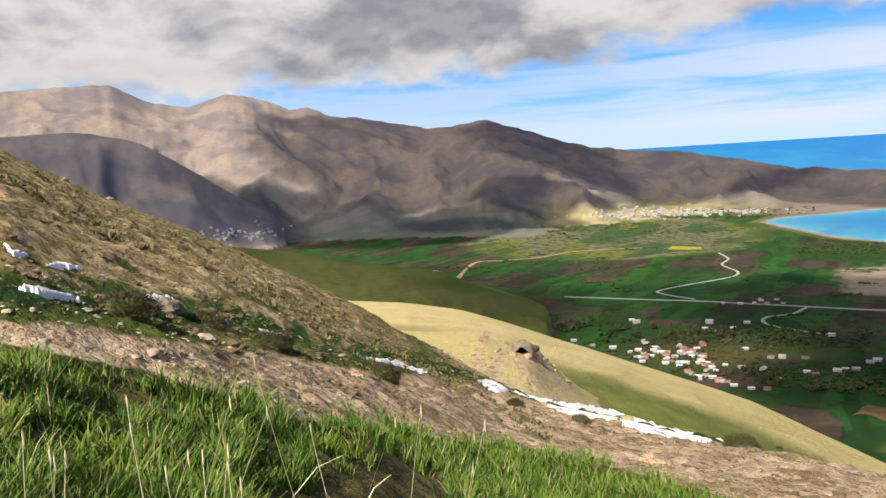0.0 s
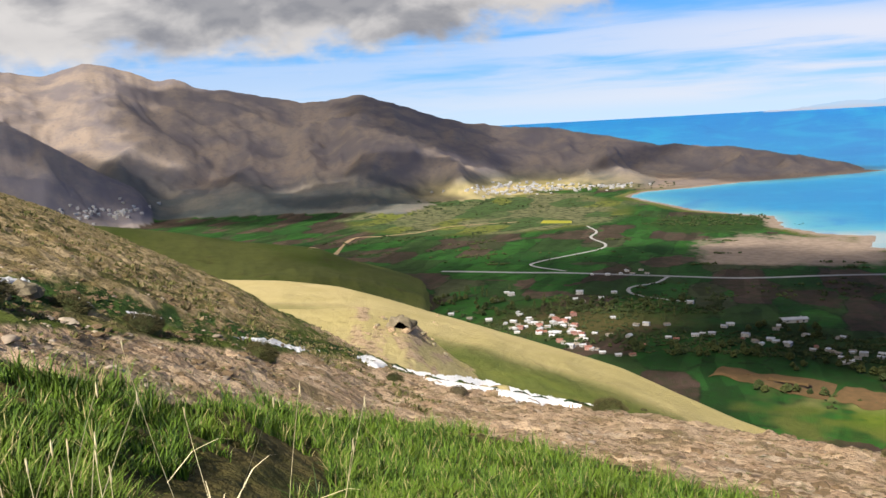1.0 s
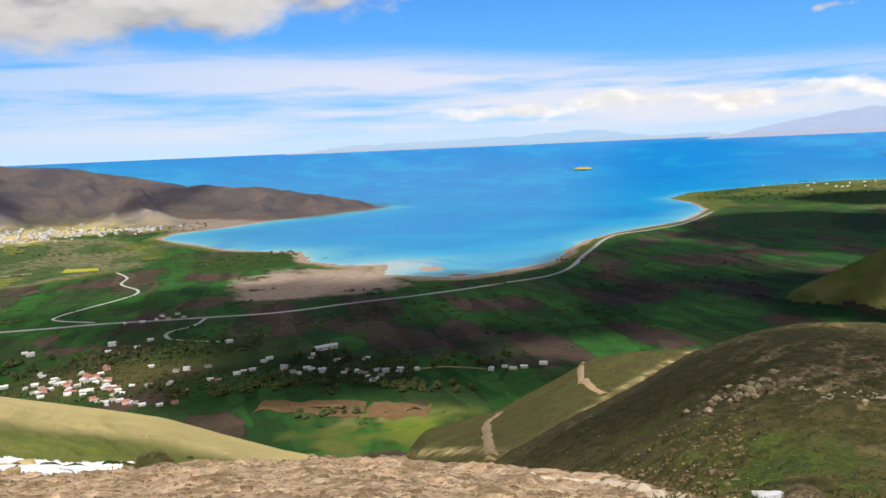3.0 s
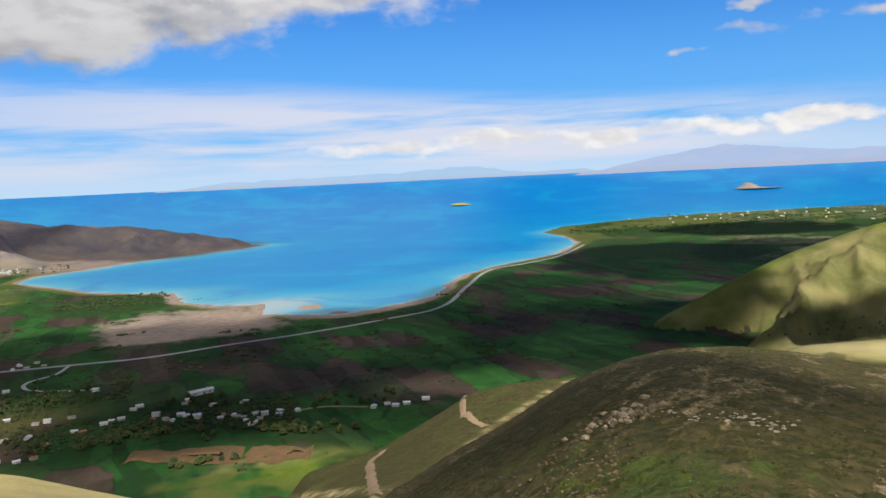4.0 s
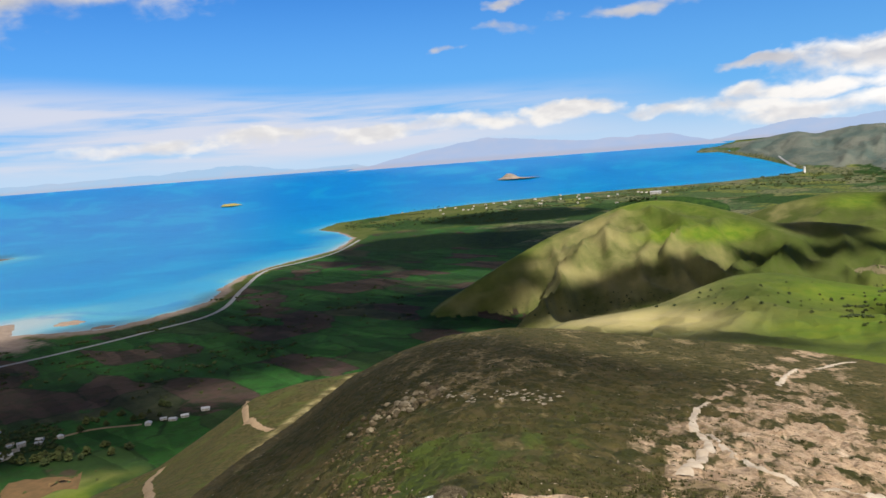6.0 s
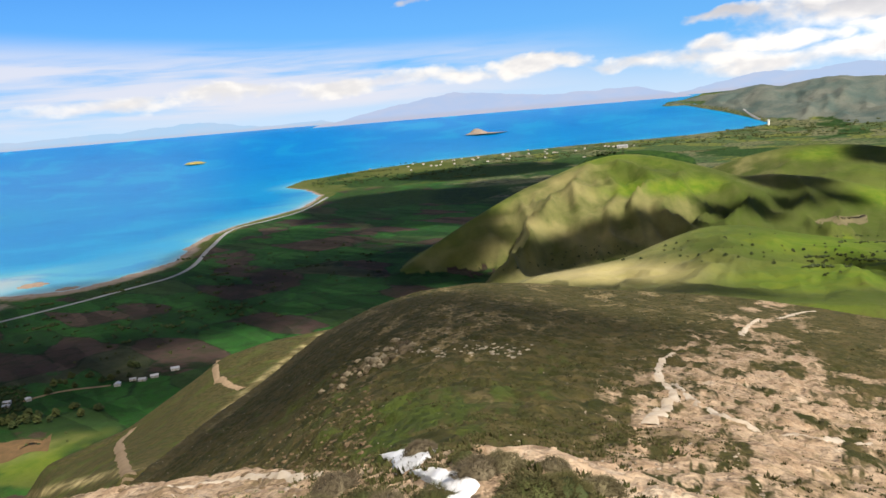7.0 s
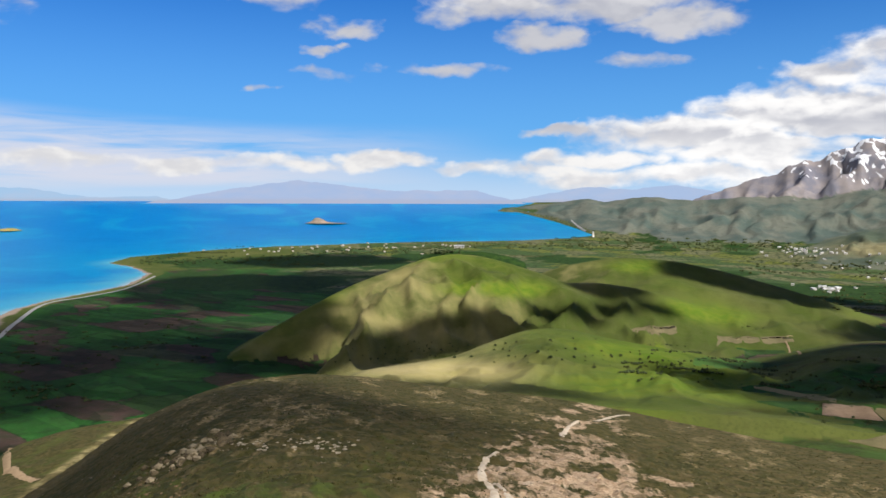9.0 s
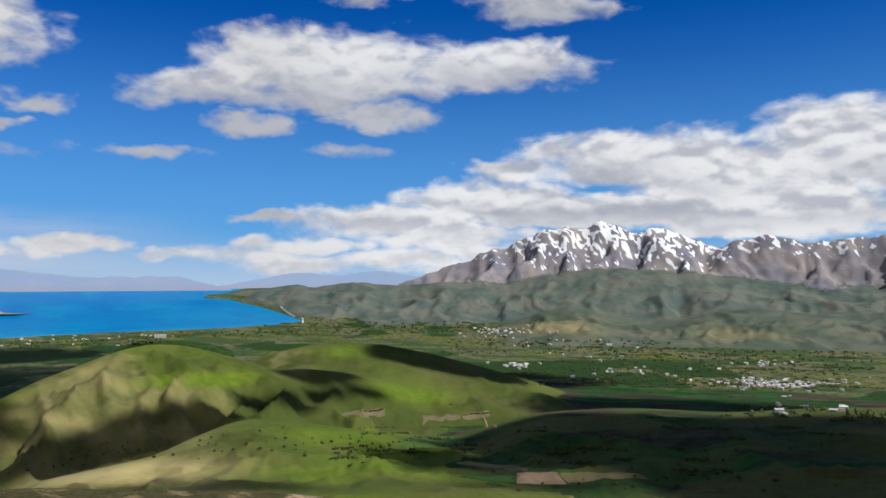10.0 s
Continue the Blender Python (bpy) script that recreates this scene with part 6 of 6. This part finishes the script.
    high = (0.05 + 0.17 * np.clip(tuft + 0.3, 0, 1) ** 1.2) * rng.uniform(0.5, 1.3, len(x)) * np.interp(az, [-30, 0, 30, 55], [1.7, 1.6, 1.75, 1.5]) * np.interp(r, [0, 6, 19], [1, 1, 1.6])
    me = blades("grass", x, y, z - 0.01, high, 0.0045 + 0.0009 * r, rng, GRASS, 0.85)
    tagged(new("grass", me), "dense fresh green grass on the bank", "grass", kind="stuff")


turf()


def stalk(az, r, high, seed):
    """A dry stem of last year's grass with a few bent leaves and an ear."""
    rng = random.Random(seed)
    x, y = r * math.sin(radians(az)), r * math.cos(radians(az))
    ob = thing("dry_stalk", Matrix.Translation((x, y, ground_at(x, y) - 0.02)), "pale dry grass stalk standing in the turf", "grass stalk", "dry stalks")
    lean = Vector((rng.uniform(-0.35, 0.35), rng.uniform(-0.35, 0.35), 1)).normalized()
    bm = bmesh.new()
    rings = []
    for k in range(6):
        f = k / 5
        c = lean * high * f + Vector((0.05 * f * f * high, 0, 0))
        rings.append([bm.verts.new(c + Vector((math.cos(a), math.sin(a), 0)) * 0.0024 * (1 - 0.6 * f)) for a in (0, 2.09, 4.19)])
    for a, b in zip(rings, rings[1:]):
        for k in range(3):
            bm.faces.new((a[k], a[(k + 1) % 3], b[(k + 1) % 3], b[k]))
    part("stem", mesh_from(bm, "stem", STRAW), ob)
    for k in range(rng.randint(1, 3)):
        bm = bmesh.new()
        s, a = lean * high * rng.uniform(0.1, 0.5), rng.uniform(0, 6.28)
        d = Vector((math.cos(a), math.sin(a), 0))
        side = Vector((-d.y, d.x, 0)) * 0.004
        pts = [s + d * high * 0.3 * f + Vector((0, 0, high * (0.35 * f - 0.25 * f * f))) for f in (0, 0.4, 0.8, 1.0)]
        vs = [(bm.verts.new(p - side * w), bm.verts.new(p + side * w)) for p, w in zip(pts, (1, 0.9, 0.5, 0.1))]
        for a1, b1 in zip(vs, vs[1:]):
            bm.faces.new((a1[0], a1[1], b1[1], b1[0]))
        part("leaf", mesh_from(bm, "leaf", STRAW), ob)
    bm = bmesh.new()
    bmesh.ops.create_icosphere(bm, subdivisions=1, radius=1, matrix=Matrix.Translation(lean * high * 0.97 + Vector((0.05 * high, 0, 0))) @ Matrix.Diagonal((0.0035, 0.0035, 0.03, 1)))
    part("ear", mesh_from(bm, "ear", STRAW), ob)


for _k, (_a, _e, _r) in enumerate([(-21.7, -14.7, 2.7), (-20.6, -14.3, 2.6), (-21.0, -15.4, 2.62), (-20.3, -16.0, 2.6), (-10.9, -10.8, 4.2), (-5.3, -17.5, 3.0), (-2.8, -18.8, 3.0), (-12.1, -20.6, 2.5), (-17.4, -19.1, 2.5), (-27.1, -16.0, 2.5),
                                   (-28.3, -16.6, 2.4), (-29.4, -15.3, 2.5), (-27.8, -17.2, 2.4), (-14.9, -19.9, 2.5), (-7.7, -17.7, 3.6), (-9.1, -14.8, 3.8), (-14.6, -20.4, 2.4), (-18.6, -18.9, 2.4), (-18.2, -19.4, 2.4), (-2.3, -22.0, 2.7), (-25.0, -17.5, 2.4)]):
    _x, _y = _r * math.sin(radians(_a)), _r * math.cos(radians(_a))
    stalk(_a, _r, max(0.12, H + _r * T(_e) - ground_at(_x, _y) + 0.02), _k)


def tuft_material(name, shade, green=False):
    m, n, b = material(name, 0.9, 0.1)
    isl = n.add("ShaderNodeNewGeometry").outputs["Random Per Island"]
    ramp = n.add("ShaderNodeValToRGB", {0: isl})
    stops = [(0.0, (0.075, 0.08, 0.024)), (0.3, (0.12, 0.115, 0.04)), (0.5, (0.18, 0.15, 0.075)), (0.7, (0.28, 0.215, 0.13)), (0.9, (0.055, 0.075, 0.018))]
    if green:
        stops = [(0.0, (0.075, 0.088, 0.024)), (0.3, (0.115, 0.118, 0.040)), (0.55, (0.16, 0.135, 0.062)), (0.75, (0.09, 0.105, 0.028)), (0.9, (0.20, 0.16, 0.09))]
    while len(ramp.color_ramp.elements) < len(stops):
        ramp.color_ramp.elements.new(0.5)
    for e, (p, c) in zip(ramp.color_ramp.elements, stops):
        e.position, e.color = p, (c[0] * shade, c[1] * shade, c[2] * shade, 1)
    n.put(b.inputs["Base Color"], ramp.outputs[0])
    return m


def stone_material():
    m, n, b = material("field_stones", 0.95, 0.15)
    isl = n.add("ShaderNodeNewGeometry").outputs["Random Per Island"]
    at = n.add("ShaderNodeNewGeometry").outputs["Position"]
    c = n.mix(isl, (0.24, 0.19, 0.15), (0.46, 0.38, 0.29))
    n.put(b.inputs["Base Color"], n.mix(n.span(n.noise(at, 6.0, 4.0), 0.4, 0.7), c, n.mix(0.5, c, (0.10, 0.08, 0.06))))
    return m


TUFT, DARK_TUFT, STONES = tuft_material("tussock", 1.0), tuft_material("heath_tussock", 0.5, True), stone_material()


def lumps_on(name, az, r, size, squash, mat, rng, label, category, spiky):
    """Small clumps on the ground, each a ragged dome of its own."""
    n, k = len(az), 6
    x, y = r * np.sin(np.radians(az)), r * np.cos(np.radians(az))
    z = heights(az, r)
    th = np.linspace(0, 2 * np.pi, k, endpoint=False)[None] + rng.uniform(0, 6.28, (n, 1))
    rows = []
    for f, up in ((1.0, -0.25), (0.85, 0.45), (0.4, 0.9)):
        q = f * size[:, None] * rng.uniform(0.55, 1.3, (n, k))
        h = squash * size[:, None] * (up + rng.uniform(-spiky, spiky, (n, k)) * (up > 0))
        rows.append(np.stack([x[:, None] + q * np.cos(th), y[:, None] + q * np.sin(th), z[:, None] + h], -1))
    top = np.stack([x, y, z + squash * size * rng.uniform(0.9, 1.25, n)], -1)[:, None]
    v = np.concatenate(rows + [top], 1).reshape(-1, 3)
    b = np.arange(n)[:, None] * (3 * k + 1)
    f = []
    for j in range(2):
        for i in range(k):
            a, c = j * k + i, j * k + (i + 1) % k
            f += [(a, c, c + k), (a, c + k, a + k)]
    f += [(2 * k + i, 2 * k + (i + 1) % k, 3 * k) for i in range(k)]
    t = np.concatenate([b + np.array(q) for q in f])
    tagged(new(name, mesh_of(name, v, t, mat, spiky < 0.2)), label, category, kind="stuff")


def tufts_on(name, az, r, size, squash, mat, rng, label, category, k=14):
    """Low tufts on the ground, each a sheaf of pointed blades."""
    n = len(az)
    x, y = r * np.sin(np.radians(az)), r * np.cos(np.radians(az))
    z = heights(az, r)
    th, q = rng.uniform(0, 2 * np.pi, (n, k)), rng.uniform(0.05, 1.0, (n, k)) ** 0.6
    s = size[:, None]
    foot = np.stack([x[:, None] + 0.75 * s * q * np.cos(th), y[:, None] + 0.75 * s * q * np.sin(th), z[:, None] - 0.12 * s + 0 * q], -1)
    out = rng.uniform(0.2, 0.6, (n, k)) * s
    tip = foot + np.stack([out * q * np.cos(th), out * q * np.sin(th), 1.1 * squash * s * rng.uniform(0.5, 1.2, (n, k)) * (1.15 - 0.7 * q * q) + 0.12 * s], -1)
    side = rng.uniform(0, 2 * np.pi, (n, k))
    wide = np.stack([np.cos(side), np.sin(side), 0 * side], -1) * (0.24 * s * rng.uniform(0.6, 1.3, (n, k)))[..., None]
    v = np.stack([foot - wide, foot + wide, tip], 2).reshape(-1, 3)
    tagged(new(name, mesh_of(name, v, np.arange(len(v)).reshape(-1, 3), mat, False)), label, category, kind="stuff")


def scatter(n, az0, az1, r0, r1, seed, clump, gate):
    rng = np.random.default_rng(seed)
    az, r = rng.uniform(az0, az1, n), np.exp(rng.uniform(np.log(r0), np.log(r1), n))
    x, y = r * np.sin(np.radians(az)), r * np.cos(np.radians(az))
    g = fbm(x / clump, y / clump, 3, 0.5, seed) + 0.6 * fbm(x / clump * 5, y / clump * 5, 2, 0.5, seed + 1)
    el = np.degrees(np.arctan2(heights(az, r) - H, r))
    keep = (g > gate) & (el > np.interp(az, *TURF_EDGE) + 0.5)
    return az[keep], r[keep], rng


_a, _r, _g = scatter(9000, -34, 8, 22, 140, 47, 7.0, -0.05)
tufts_on("tussocks", _a, _r, np.clip(_g.gamma(2.5, 0.045, len(_a)) + 0.0012 * _r, 0.06, 0.4), 0.5, TUFT, _g, "olive and brown tussocks on the steep slope", "tussock")
_a, _r, _g = scatter(5200, 72, 108, 6, 60, 49, 2.2, 0.16)
tufts_on("dwarf_shrubs", _a, _r, np.clip(_g.gamma(2.2, 0.022, len(_a)) + 0.0014 * _r, 0.03, 0.22), 0.5, DARK_TUFT, _g, "small dark dwarf shrubs on bare trodden earth", "shrubs")
CLOD = plain_material("dry_clod", (0.50, 0.37, 0.25), (0.36, 0.25, 0.16), 6.0, 0.95, 0.1, 0.3)
_a, _r, _g = scatter(26000, -32, 60, 8, 150, 31, 3.0, 0.06)
tufts_on("tussocks", _a, _r, np.clip(_g.gamma(1.6, 0.018, len(_a)) + 0.0008 * _r, 0.015, 0.2), 0.34, TUFT, _g, "low olive and straw tussocks on bare ground", "tussock")
_a, _r, _g = scatter(40000, 56, 130, 9, 260, 33, 5.0, 0.0)
_k = np.abs(_a - np.interp(_r, [5, 30, 100, 260], [92, 92, 91, 90])) > np.interp(_r, [5, 30, 100, 260], [9, 9, 6, 3]) * _g.uniform(0.2, 1.6, len(_a))
_a, _r = _a[_k], _r[_k]
tufts_on("tussocks", _a, _r, np.clip(_g.gamma(3, 0.018, len(_a)) + 0.0011 * _r, 0.02, 0.4), 0.55, DARK_TUFT, _g, "low olive tussocks on the spur", "tussock")
_a, _r, _g = scatter(9000, -32, 58, 6, 140, 35, 2.0, 0.12)
lumps_on("stones", _a, _r, np.clip(_g.gamma(2, 0.012, len(_a)) + 0.0006 * _r, 0.012, 0.25), 0.4, STONES, _g, "pale broken stones on the dry slope", "stones", 0.12)
_a, _r, _g = scatter(3600, 60, 122, 4, 240, 37, 4.0, 0.16)
lumps_on("stones", _a, _r, np.clip(_g.gamma(2, 0.012, len(_a)) + 0.0006 * _r, 0.012, 0.28), 0.4, STONES, _g, "pale broken stones on the spur", "stones", 0.12)

_a, _r, _g = scatter(9000, 58, 116, 1.6, 12, 41, 0.7, -0.15)
lumps_on("clods", _a, _r, np.clip(_g.gamma(1.6, 0.008, len(_a)) + 0.0012 * _r, 0.006, 0.06), 0.55, CLOD, _g, "crumbled pale clods of dry earth", "clods", 0.18)

DARK_CLOD = plain_material("dark_clod", (0.15, 0.105, 0.062), (0.085, 0.062, 0.038), 5.0, 0.95, 0.1, 0.3)
_a, _r, _g = scatter(15000, -30, 62, 10, 60, 43, 1.6, 0.12)
lumps_on("clods", _a, _r, np.clip(_g.gamma(1.8, 0.022, len(_a)) + 0.0018 * _r, 0.015, 0.2), 0.30, DARK_CLOD, _g, "dark crumbled clods and dead tufts on dry earth", "clods", 0.4)

CUSHION = leaf_material("cushion_twigs", (0.065, 0.052, 0.034), (0.15, 0.12, 0.078))
GREEN_CUSHION = leaf_material("cushion_leaves", (0.040, 0.037, 0.017), (0.095, 0.083, 0.040))


def cushion(az, el, size, seed, green=False):
    """A thorny cushion shrub: a dense dome of short twigs on a woody core."""
    p = sight(az, el)
    rng = np.random.default_rng(seed)
    ob = thing("cushion_shrub", Matrix.Translation(p - Vector((0, 0, 0.12 * size))), "green thorny cushion shrub on dry earth" if green else "grey-brown thorny cushion shrub on dry earth", "shrub", "cushion shrubs")
    n = 3600
    th, ph = rng.uniform(0, 2 * np.pi, n), np.arccos(rng.uniform(0.02, 1, n))
    d = np.stack([np.sin(ph) * np.cos(th), np.sin(ph) * np.sin(th), 0.75 * np.cos(ph)], -1)
    bump = 1 + 0.28 * fbm(d[:, 0] * 3 + seed, d[:, 1] * 3 + d[:, 2] * 2, 3, 0.5, seed)
    base = d * (0.84 * size * bump)[:, None]
    tip = d * (size * bump * rng.uniform(0.92, 1.06, n))[:, None] + rng.normal(0, 0.07 * size, (n, 3))
    side = np.cross(d, rng.normal(0, 1, (n, 3)))
    side = side / np.linalg.norm(side, axis=1)[:, None] * 0.012 * size
    v = np.stack([base - side, base + side, tip], 1).reshape(-1, 3)
    part("foliage", mesh_of("foliage", v, np.arange(3 * n).reshape(-1, 3), GREEN_CUSHION if green else CUSHION, False), ob)
    bm = bmesh.new()
    bmesh.ops.create_icosphere(bm, subdivisions=2, radius=0.84 * size)
    for q in bm.verts:
        q.co = q.co * (1 + 0.25 * noise.noise(q.co * (3 / size) + Vector((seed, 0, 0))))
        q.co.z *= 0.72
    part("core", mesh_from(bm, "core", BUSH if green else CUSHION, True), ob)


for _k, (_a, _e, _s, _gr) in enumerate([(59.4, -25.2, 0.41, 0), (61.2, -26.3, 0.30, 1), (62.9, -27.0, 0.33, 0), (65.8, -23.4, 0.28, 0), (70.3, -25.0, 0.27, 0), (72.1, -24.8, 0.25, 0), (74.4, -26.5, 0.32, 1), (76.7, -26.6, 0.29, 1),
                                        (79.0, -26.5, 0.28, 0), (66.9, -27.0, 0.28, 1), (72.4, -27.6, 0.24, 1), (57.7, -26.1, 0.27, 0), (81.1, -27.5, 0.15, 0), (75.9, -25.1, 0.20, 0), (69.2, -24.0, 0.17, 1),
                                        (20.2, -19.9, 0.8, 1), (21.4, -19.9, 0.55, 1), (22.6, -20.0, 1.0, 1), (-5.0, -14.9, 0.5, 1), (-12.6, -12.0, 0.4, 1), (-17.0, -10.2, 0.4, 1), (-22.0, -8.6, 0.4, 1), (4.5, -17.4, 0.5, 1), (9.2, -18.6, 0.45, 0)]):
    cushion(_a, _e, _s, _k, bool(_gr))


PALE_ROCK = plain_material("pale_rock", (0.38, 0.33, 0.25), (0.22, 0.185, 0.13), 1.2, 0.95, 0.15, 0.8, size=0.1)
OUTCROP = plain_material("outcrop_rock", (0.165, 0.13, 0.08), (0.06, 0.05, 0.032), 1.5, 0.95, 0.1, 0.9, size=0.1)


def boulder(az, el, size, seed, label="rough pale boulder on the slope", mat=None, tall=0.7):
    p = sight(az, el)
    bm = bmesh.new()
    bmesh.ops.create_icosphere(bm, subdivisions=2, radius=1)
    for q in bm.verts:
        c = q.co.copy()
        c = Vector([round(1.6 * k) / 1.6 * 0.5 + 0.5 * k for k in c])
        q.co = c * (1 + 0.35 * noise.noise(c * 1.3 + Vector((seed, 0, 0))) + 0.12 * noise.noise(c * 4 + Vector((0, seed, 0))))
        q.co = Vector((q.co.x * size * 1.3, q.co.y * size, q.co.z * size * tall))
    ob = tagged(new("boulder", mesh_from(bm, "boulder", mat or ROCK)), label, "rock", "boulders")
    ob.matrix_basis = Matrix.Translation(p + Vector((0, 0, 0.1 * size))) @ pose(0, 0, 0, 0, 0, seed * 47)


for _k, (_a, _e, _s) in enumerate([(-21.0, -8.7, 0.2), (-19.5, -8.9, 0.24), (-18.7, -8.9, 0.16), (-24.7, 0.2, 0.5), (-22.2, -1.2, 0.5),
                                   (3.6, -13.6, 0.7), (4.2, -13.2, 0.6), (6.4, -13.6, 0.7), (6.8, -14.4, 0.8), (7.6, -15.2, 0.7), (8.4, -15.9, 0.7)]):
    boulder(_a, _e, _s, _k)
_rk = random.Random(23)
for _k in range(80):
    _u = _rk.random()
    boulder(59.0 + 5.6 * _u + _rk.gauss(0, 0.4), -18.2 + 2.1 * _u + _rk.gauss(0, 0.28), _rk.uniform(0.10, 0.30) * (1.5 if _u > 0.7 else 1.0), 30 + _k, "jagged dark brown rock of the outcrop", OUTCROP if _rk.random() < 0.6 else ROCK, 0.95)
for _k in range(90):
    _u = _rk.random()
    boulder(63.5 + 10 * _u + _rk.gauss(0, 0.5), -16.4 - 0.6 * _u + _rk.gauss(0, 0.22), _rk.uniform(0.05, 0.17), 120 + _k, "small pale flat rock on the spur", PALE_ROCK, 0.32)


def cave(az, el):
    """A small cave mouth in the bank: an arch of rock about a deep hollow, painted dark."""
    p = sight(az, el)
    ob = thing("cave", Matrix.Translation(p + Vector((0, 0, 0.8))) @ pose(0, 0, 0, 0, 0, -az) @ Matrix.Scale(1.15, 4), "small dark cave mouth in a pale earth bank", "cave")
    bm = bmesh.new()
    n, m = 20, 8
    rings = []
    for j in range(m):
        v, ring = j / (m - 1), []
        for i in range(n):
            a = math.pi * (i / (n - 1))
            q = 1 + 0.5 * noise.noise(Vector((math.cos(a) * 2, math.sin(a) * 2, j * 0.6)))
            rad = (1.5 + 0.9 * math.sin(math.pi * v)) if j < m - 1 else 1.4
            ring.append(bm.verts.new((rad * q * math.cos(a) * 1.1, -1.0 + 1.6 * math.cos(math.pi * v) * -1, rad * q * math.sin(a) * 1.05 - 0.5)))
        rings.append(ring)
    for a, b in zip(rings, rings[1:]):
        for i in range(n - 1):
            bm.faces.new((a[i], a[i + 1], b[i + 1], b[i]))
    part("arch", mesh_from(bm, "arch", ROCK, True), ob)
    bm = bmesh.new()
    bmesh.ops.create_uvsphere(bm, u_segments=16, v_segments=10, radius=1.45, matrix=Matrix.Translation((0, 0.6, 0.2)) @ Matrix.Diagonal((1.05, 1.6, 1.05, 1)))
    bmesh.ops.delete(bm, geom=[f for f in bm.faces if f.calc_center_median().y < -1.2], context="FACES")
    bmesh.ops.reverse_faces(bm, faces=bm.faces[:])
    part("hollow", mesh_from(bm, "hollow", CAVE_DARK, True), ob, "earthen hollow painted dark like the shade inside")


# near-black earth colour that stands in for the shade inside the cave
CAVE_DARK = plain_material("cave_dark", (0.045, 0.035, 0.025), (0.03, 0.022, 0.016), 2.0, 0.95, 0.1, 0.4)
cave(5.25, -13.85)
EARTH_ROCK = plain_material("earthy_rock", (0.42, 0.31, 0.20), (0.27, 0.19, 0.12), 0.8, 0.95, 0.1, 0.9, size=0.1)
_rk = random.Random(5)
for _k in range(22):
    _t = _rk.uniform(-0.3, 1.2) * math.pi
    boulder(5.25 + 0.72 * math.cos(_t) + _rk.gauss(0, 0.06), -13.85 + 0.42 * math.sin(_t) + _rk.gauss(0, 0.05), _rk.uniform(0.45, 0.95), 150 + _k, "earthy tan rock about the cave mouth", EARTH_ROCK, 0.9)
for _k in range(16):
    boulder(_rk.uniform(2.0, 8.0), _rk.uniform(-14.9, -12.9), _rk.uniform(0.25, 0.6), 180 + _k, "earthy tan rock on the bank", EARTH_ROCK, 0.8)


# ---- tower, minaret and more of the far village ----
WHITEWASH = plain_material("whitewash", (0.72, 0.71, 0.69), (0.60, 0.59, 0.57), 0.3, 0.9, 0.2, 0.1)


def spire(name, az, el, radius, high, label, category, top):
    """A slender round tower: shaft, gallery and pointed or flat cap."""
    ob = thing(name, Matrix.Translation(sight(az, el)), label, category)
    for part_name, z0, z1, r0, r1 in (("shaft", -2.0, 0.78 * high, radius, 0.8 * radius), ("gallery", 0.76 * high, 0.80 * high, 1.35 * radius, 1.35 * radius),
                                      ("lantern", 0.80 * high, 0.90 * high, 0.65 * radius, 0.65 * radius), ("cap", 0.90 * high, high, 0.8 * radius, top * radius)):
        bm = bmesh.new()
        bmesh.ops.create_cone(bm, cap_ends=True, segments=14, radius1=r0, radius2=max(r1, 0.02), depth=z1 - z0, matrix=Matrix.Translation((0, 0, (z0 + z1) / 2)))
        part(part_name, mesh_from(bm, part_name, ROOFS[0] if part_name == "cap" else WHITEWASH, False), ob)


spire("tower", 90.2, -2.5, 5.0, 25.0, "tall white round tower on the lake shore", "tower", 0.7)
spire("minaret", 120.7, -6.75, 1.5, 24.0, "slender white minaret among village houses", "minaret", 0.05)
lane("road", [(89.7, -2.1), (89.2, -1.8), (88.9, -1.55), (88.7, -1.35)], 10, ROAD, "pale road climbing the headland", "road", 24, 1.2)
for _a, _e in FAR_VILLAGE[:26]:
    settle(_rng.choice((0, 1, 5, 3)), _a + _rng.uniform(-0.5, 0.5), _e + _rng.uniform(-0.18, 0.18), _rng, 1.3)
_h = random.Random(19)
far_wood([(_h.uniform(92, 128), _h.uniform(-12.6, -8.8), _h.uniform(0.5, 1.8), 0.04, 16, 2.4) for _ in range(36)],
         6, "dark hedges and thickets in the hollows of the hills")
for _a, _e, _w, _h2, _n in [(77, -10.7, 4.0, 0.6, 26), (94, -11.2, 5.0, 0.5, 26), (110, -13.2, 7.0, 0.9, 24)]:
    for _i in range(_n):
        plant("bush", sight(_a + _rng.uniform(-_w, _w), _e + _rng.uniform(-_h2, _h2)), _rng.uniform(0.4, 1.2), _rng)
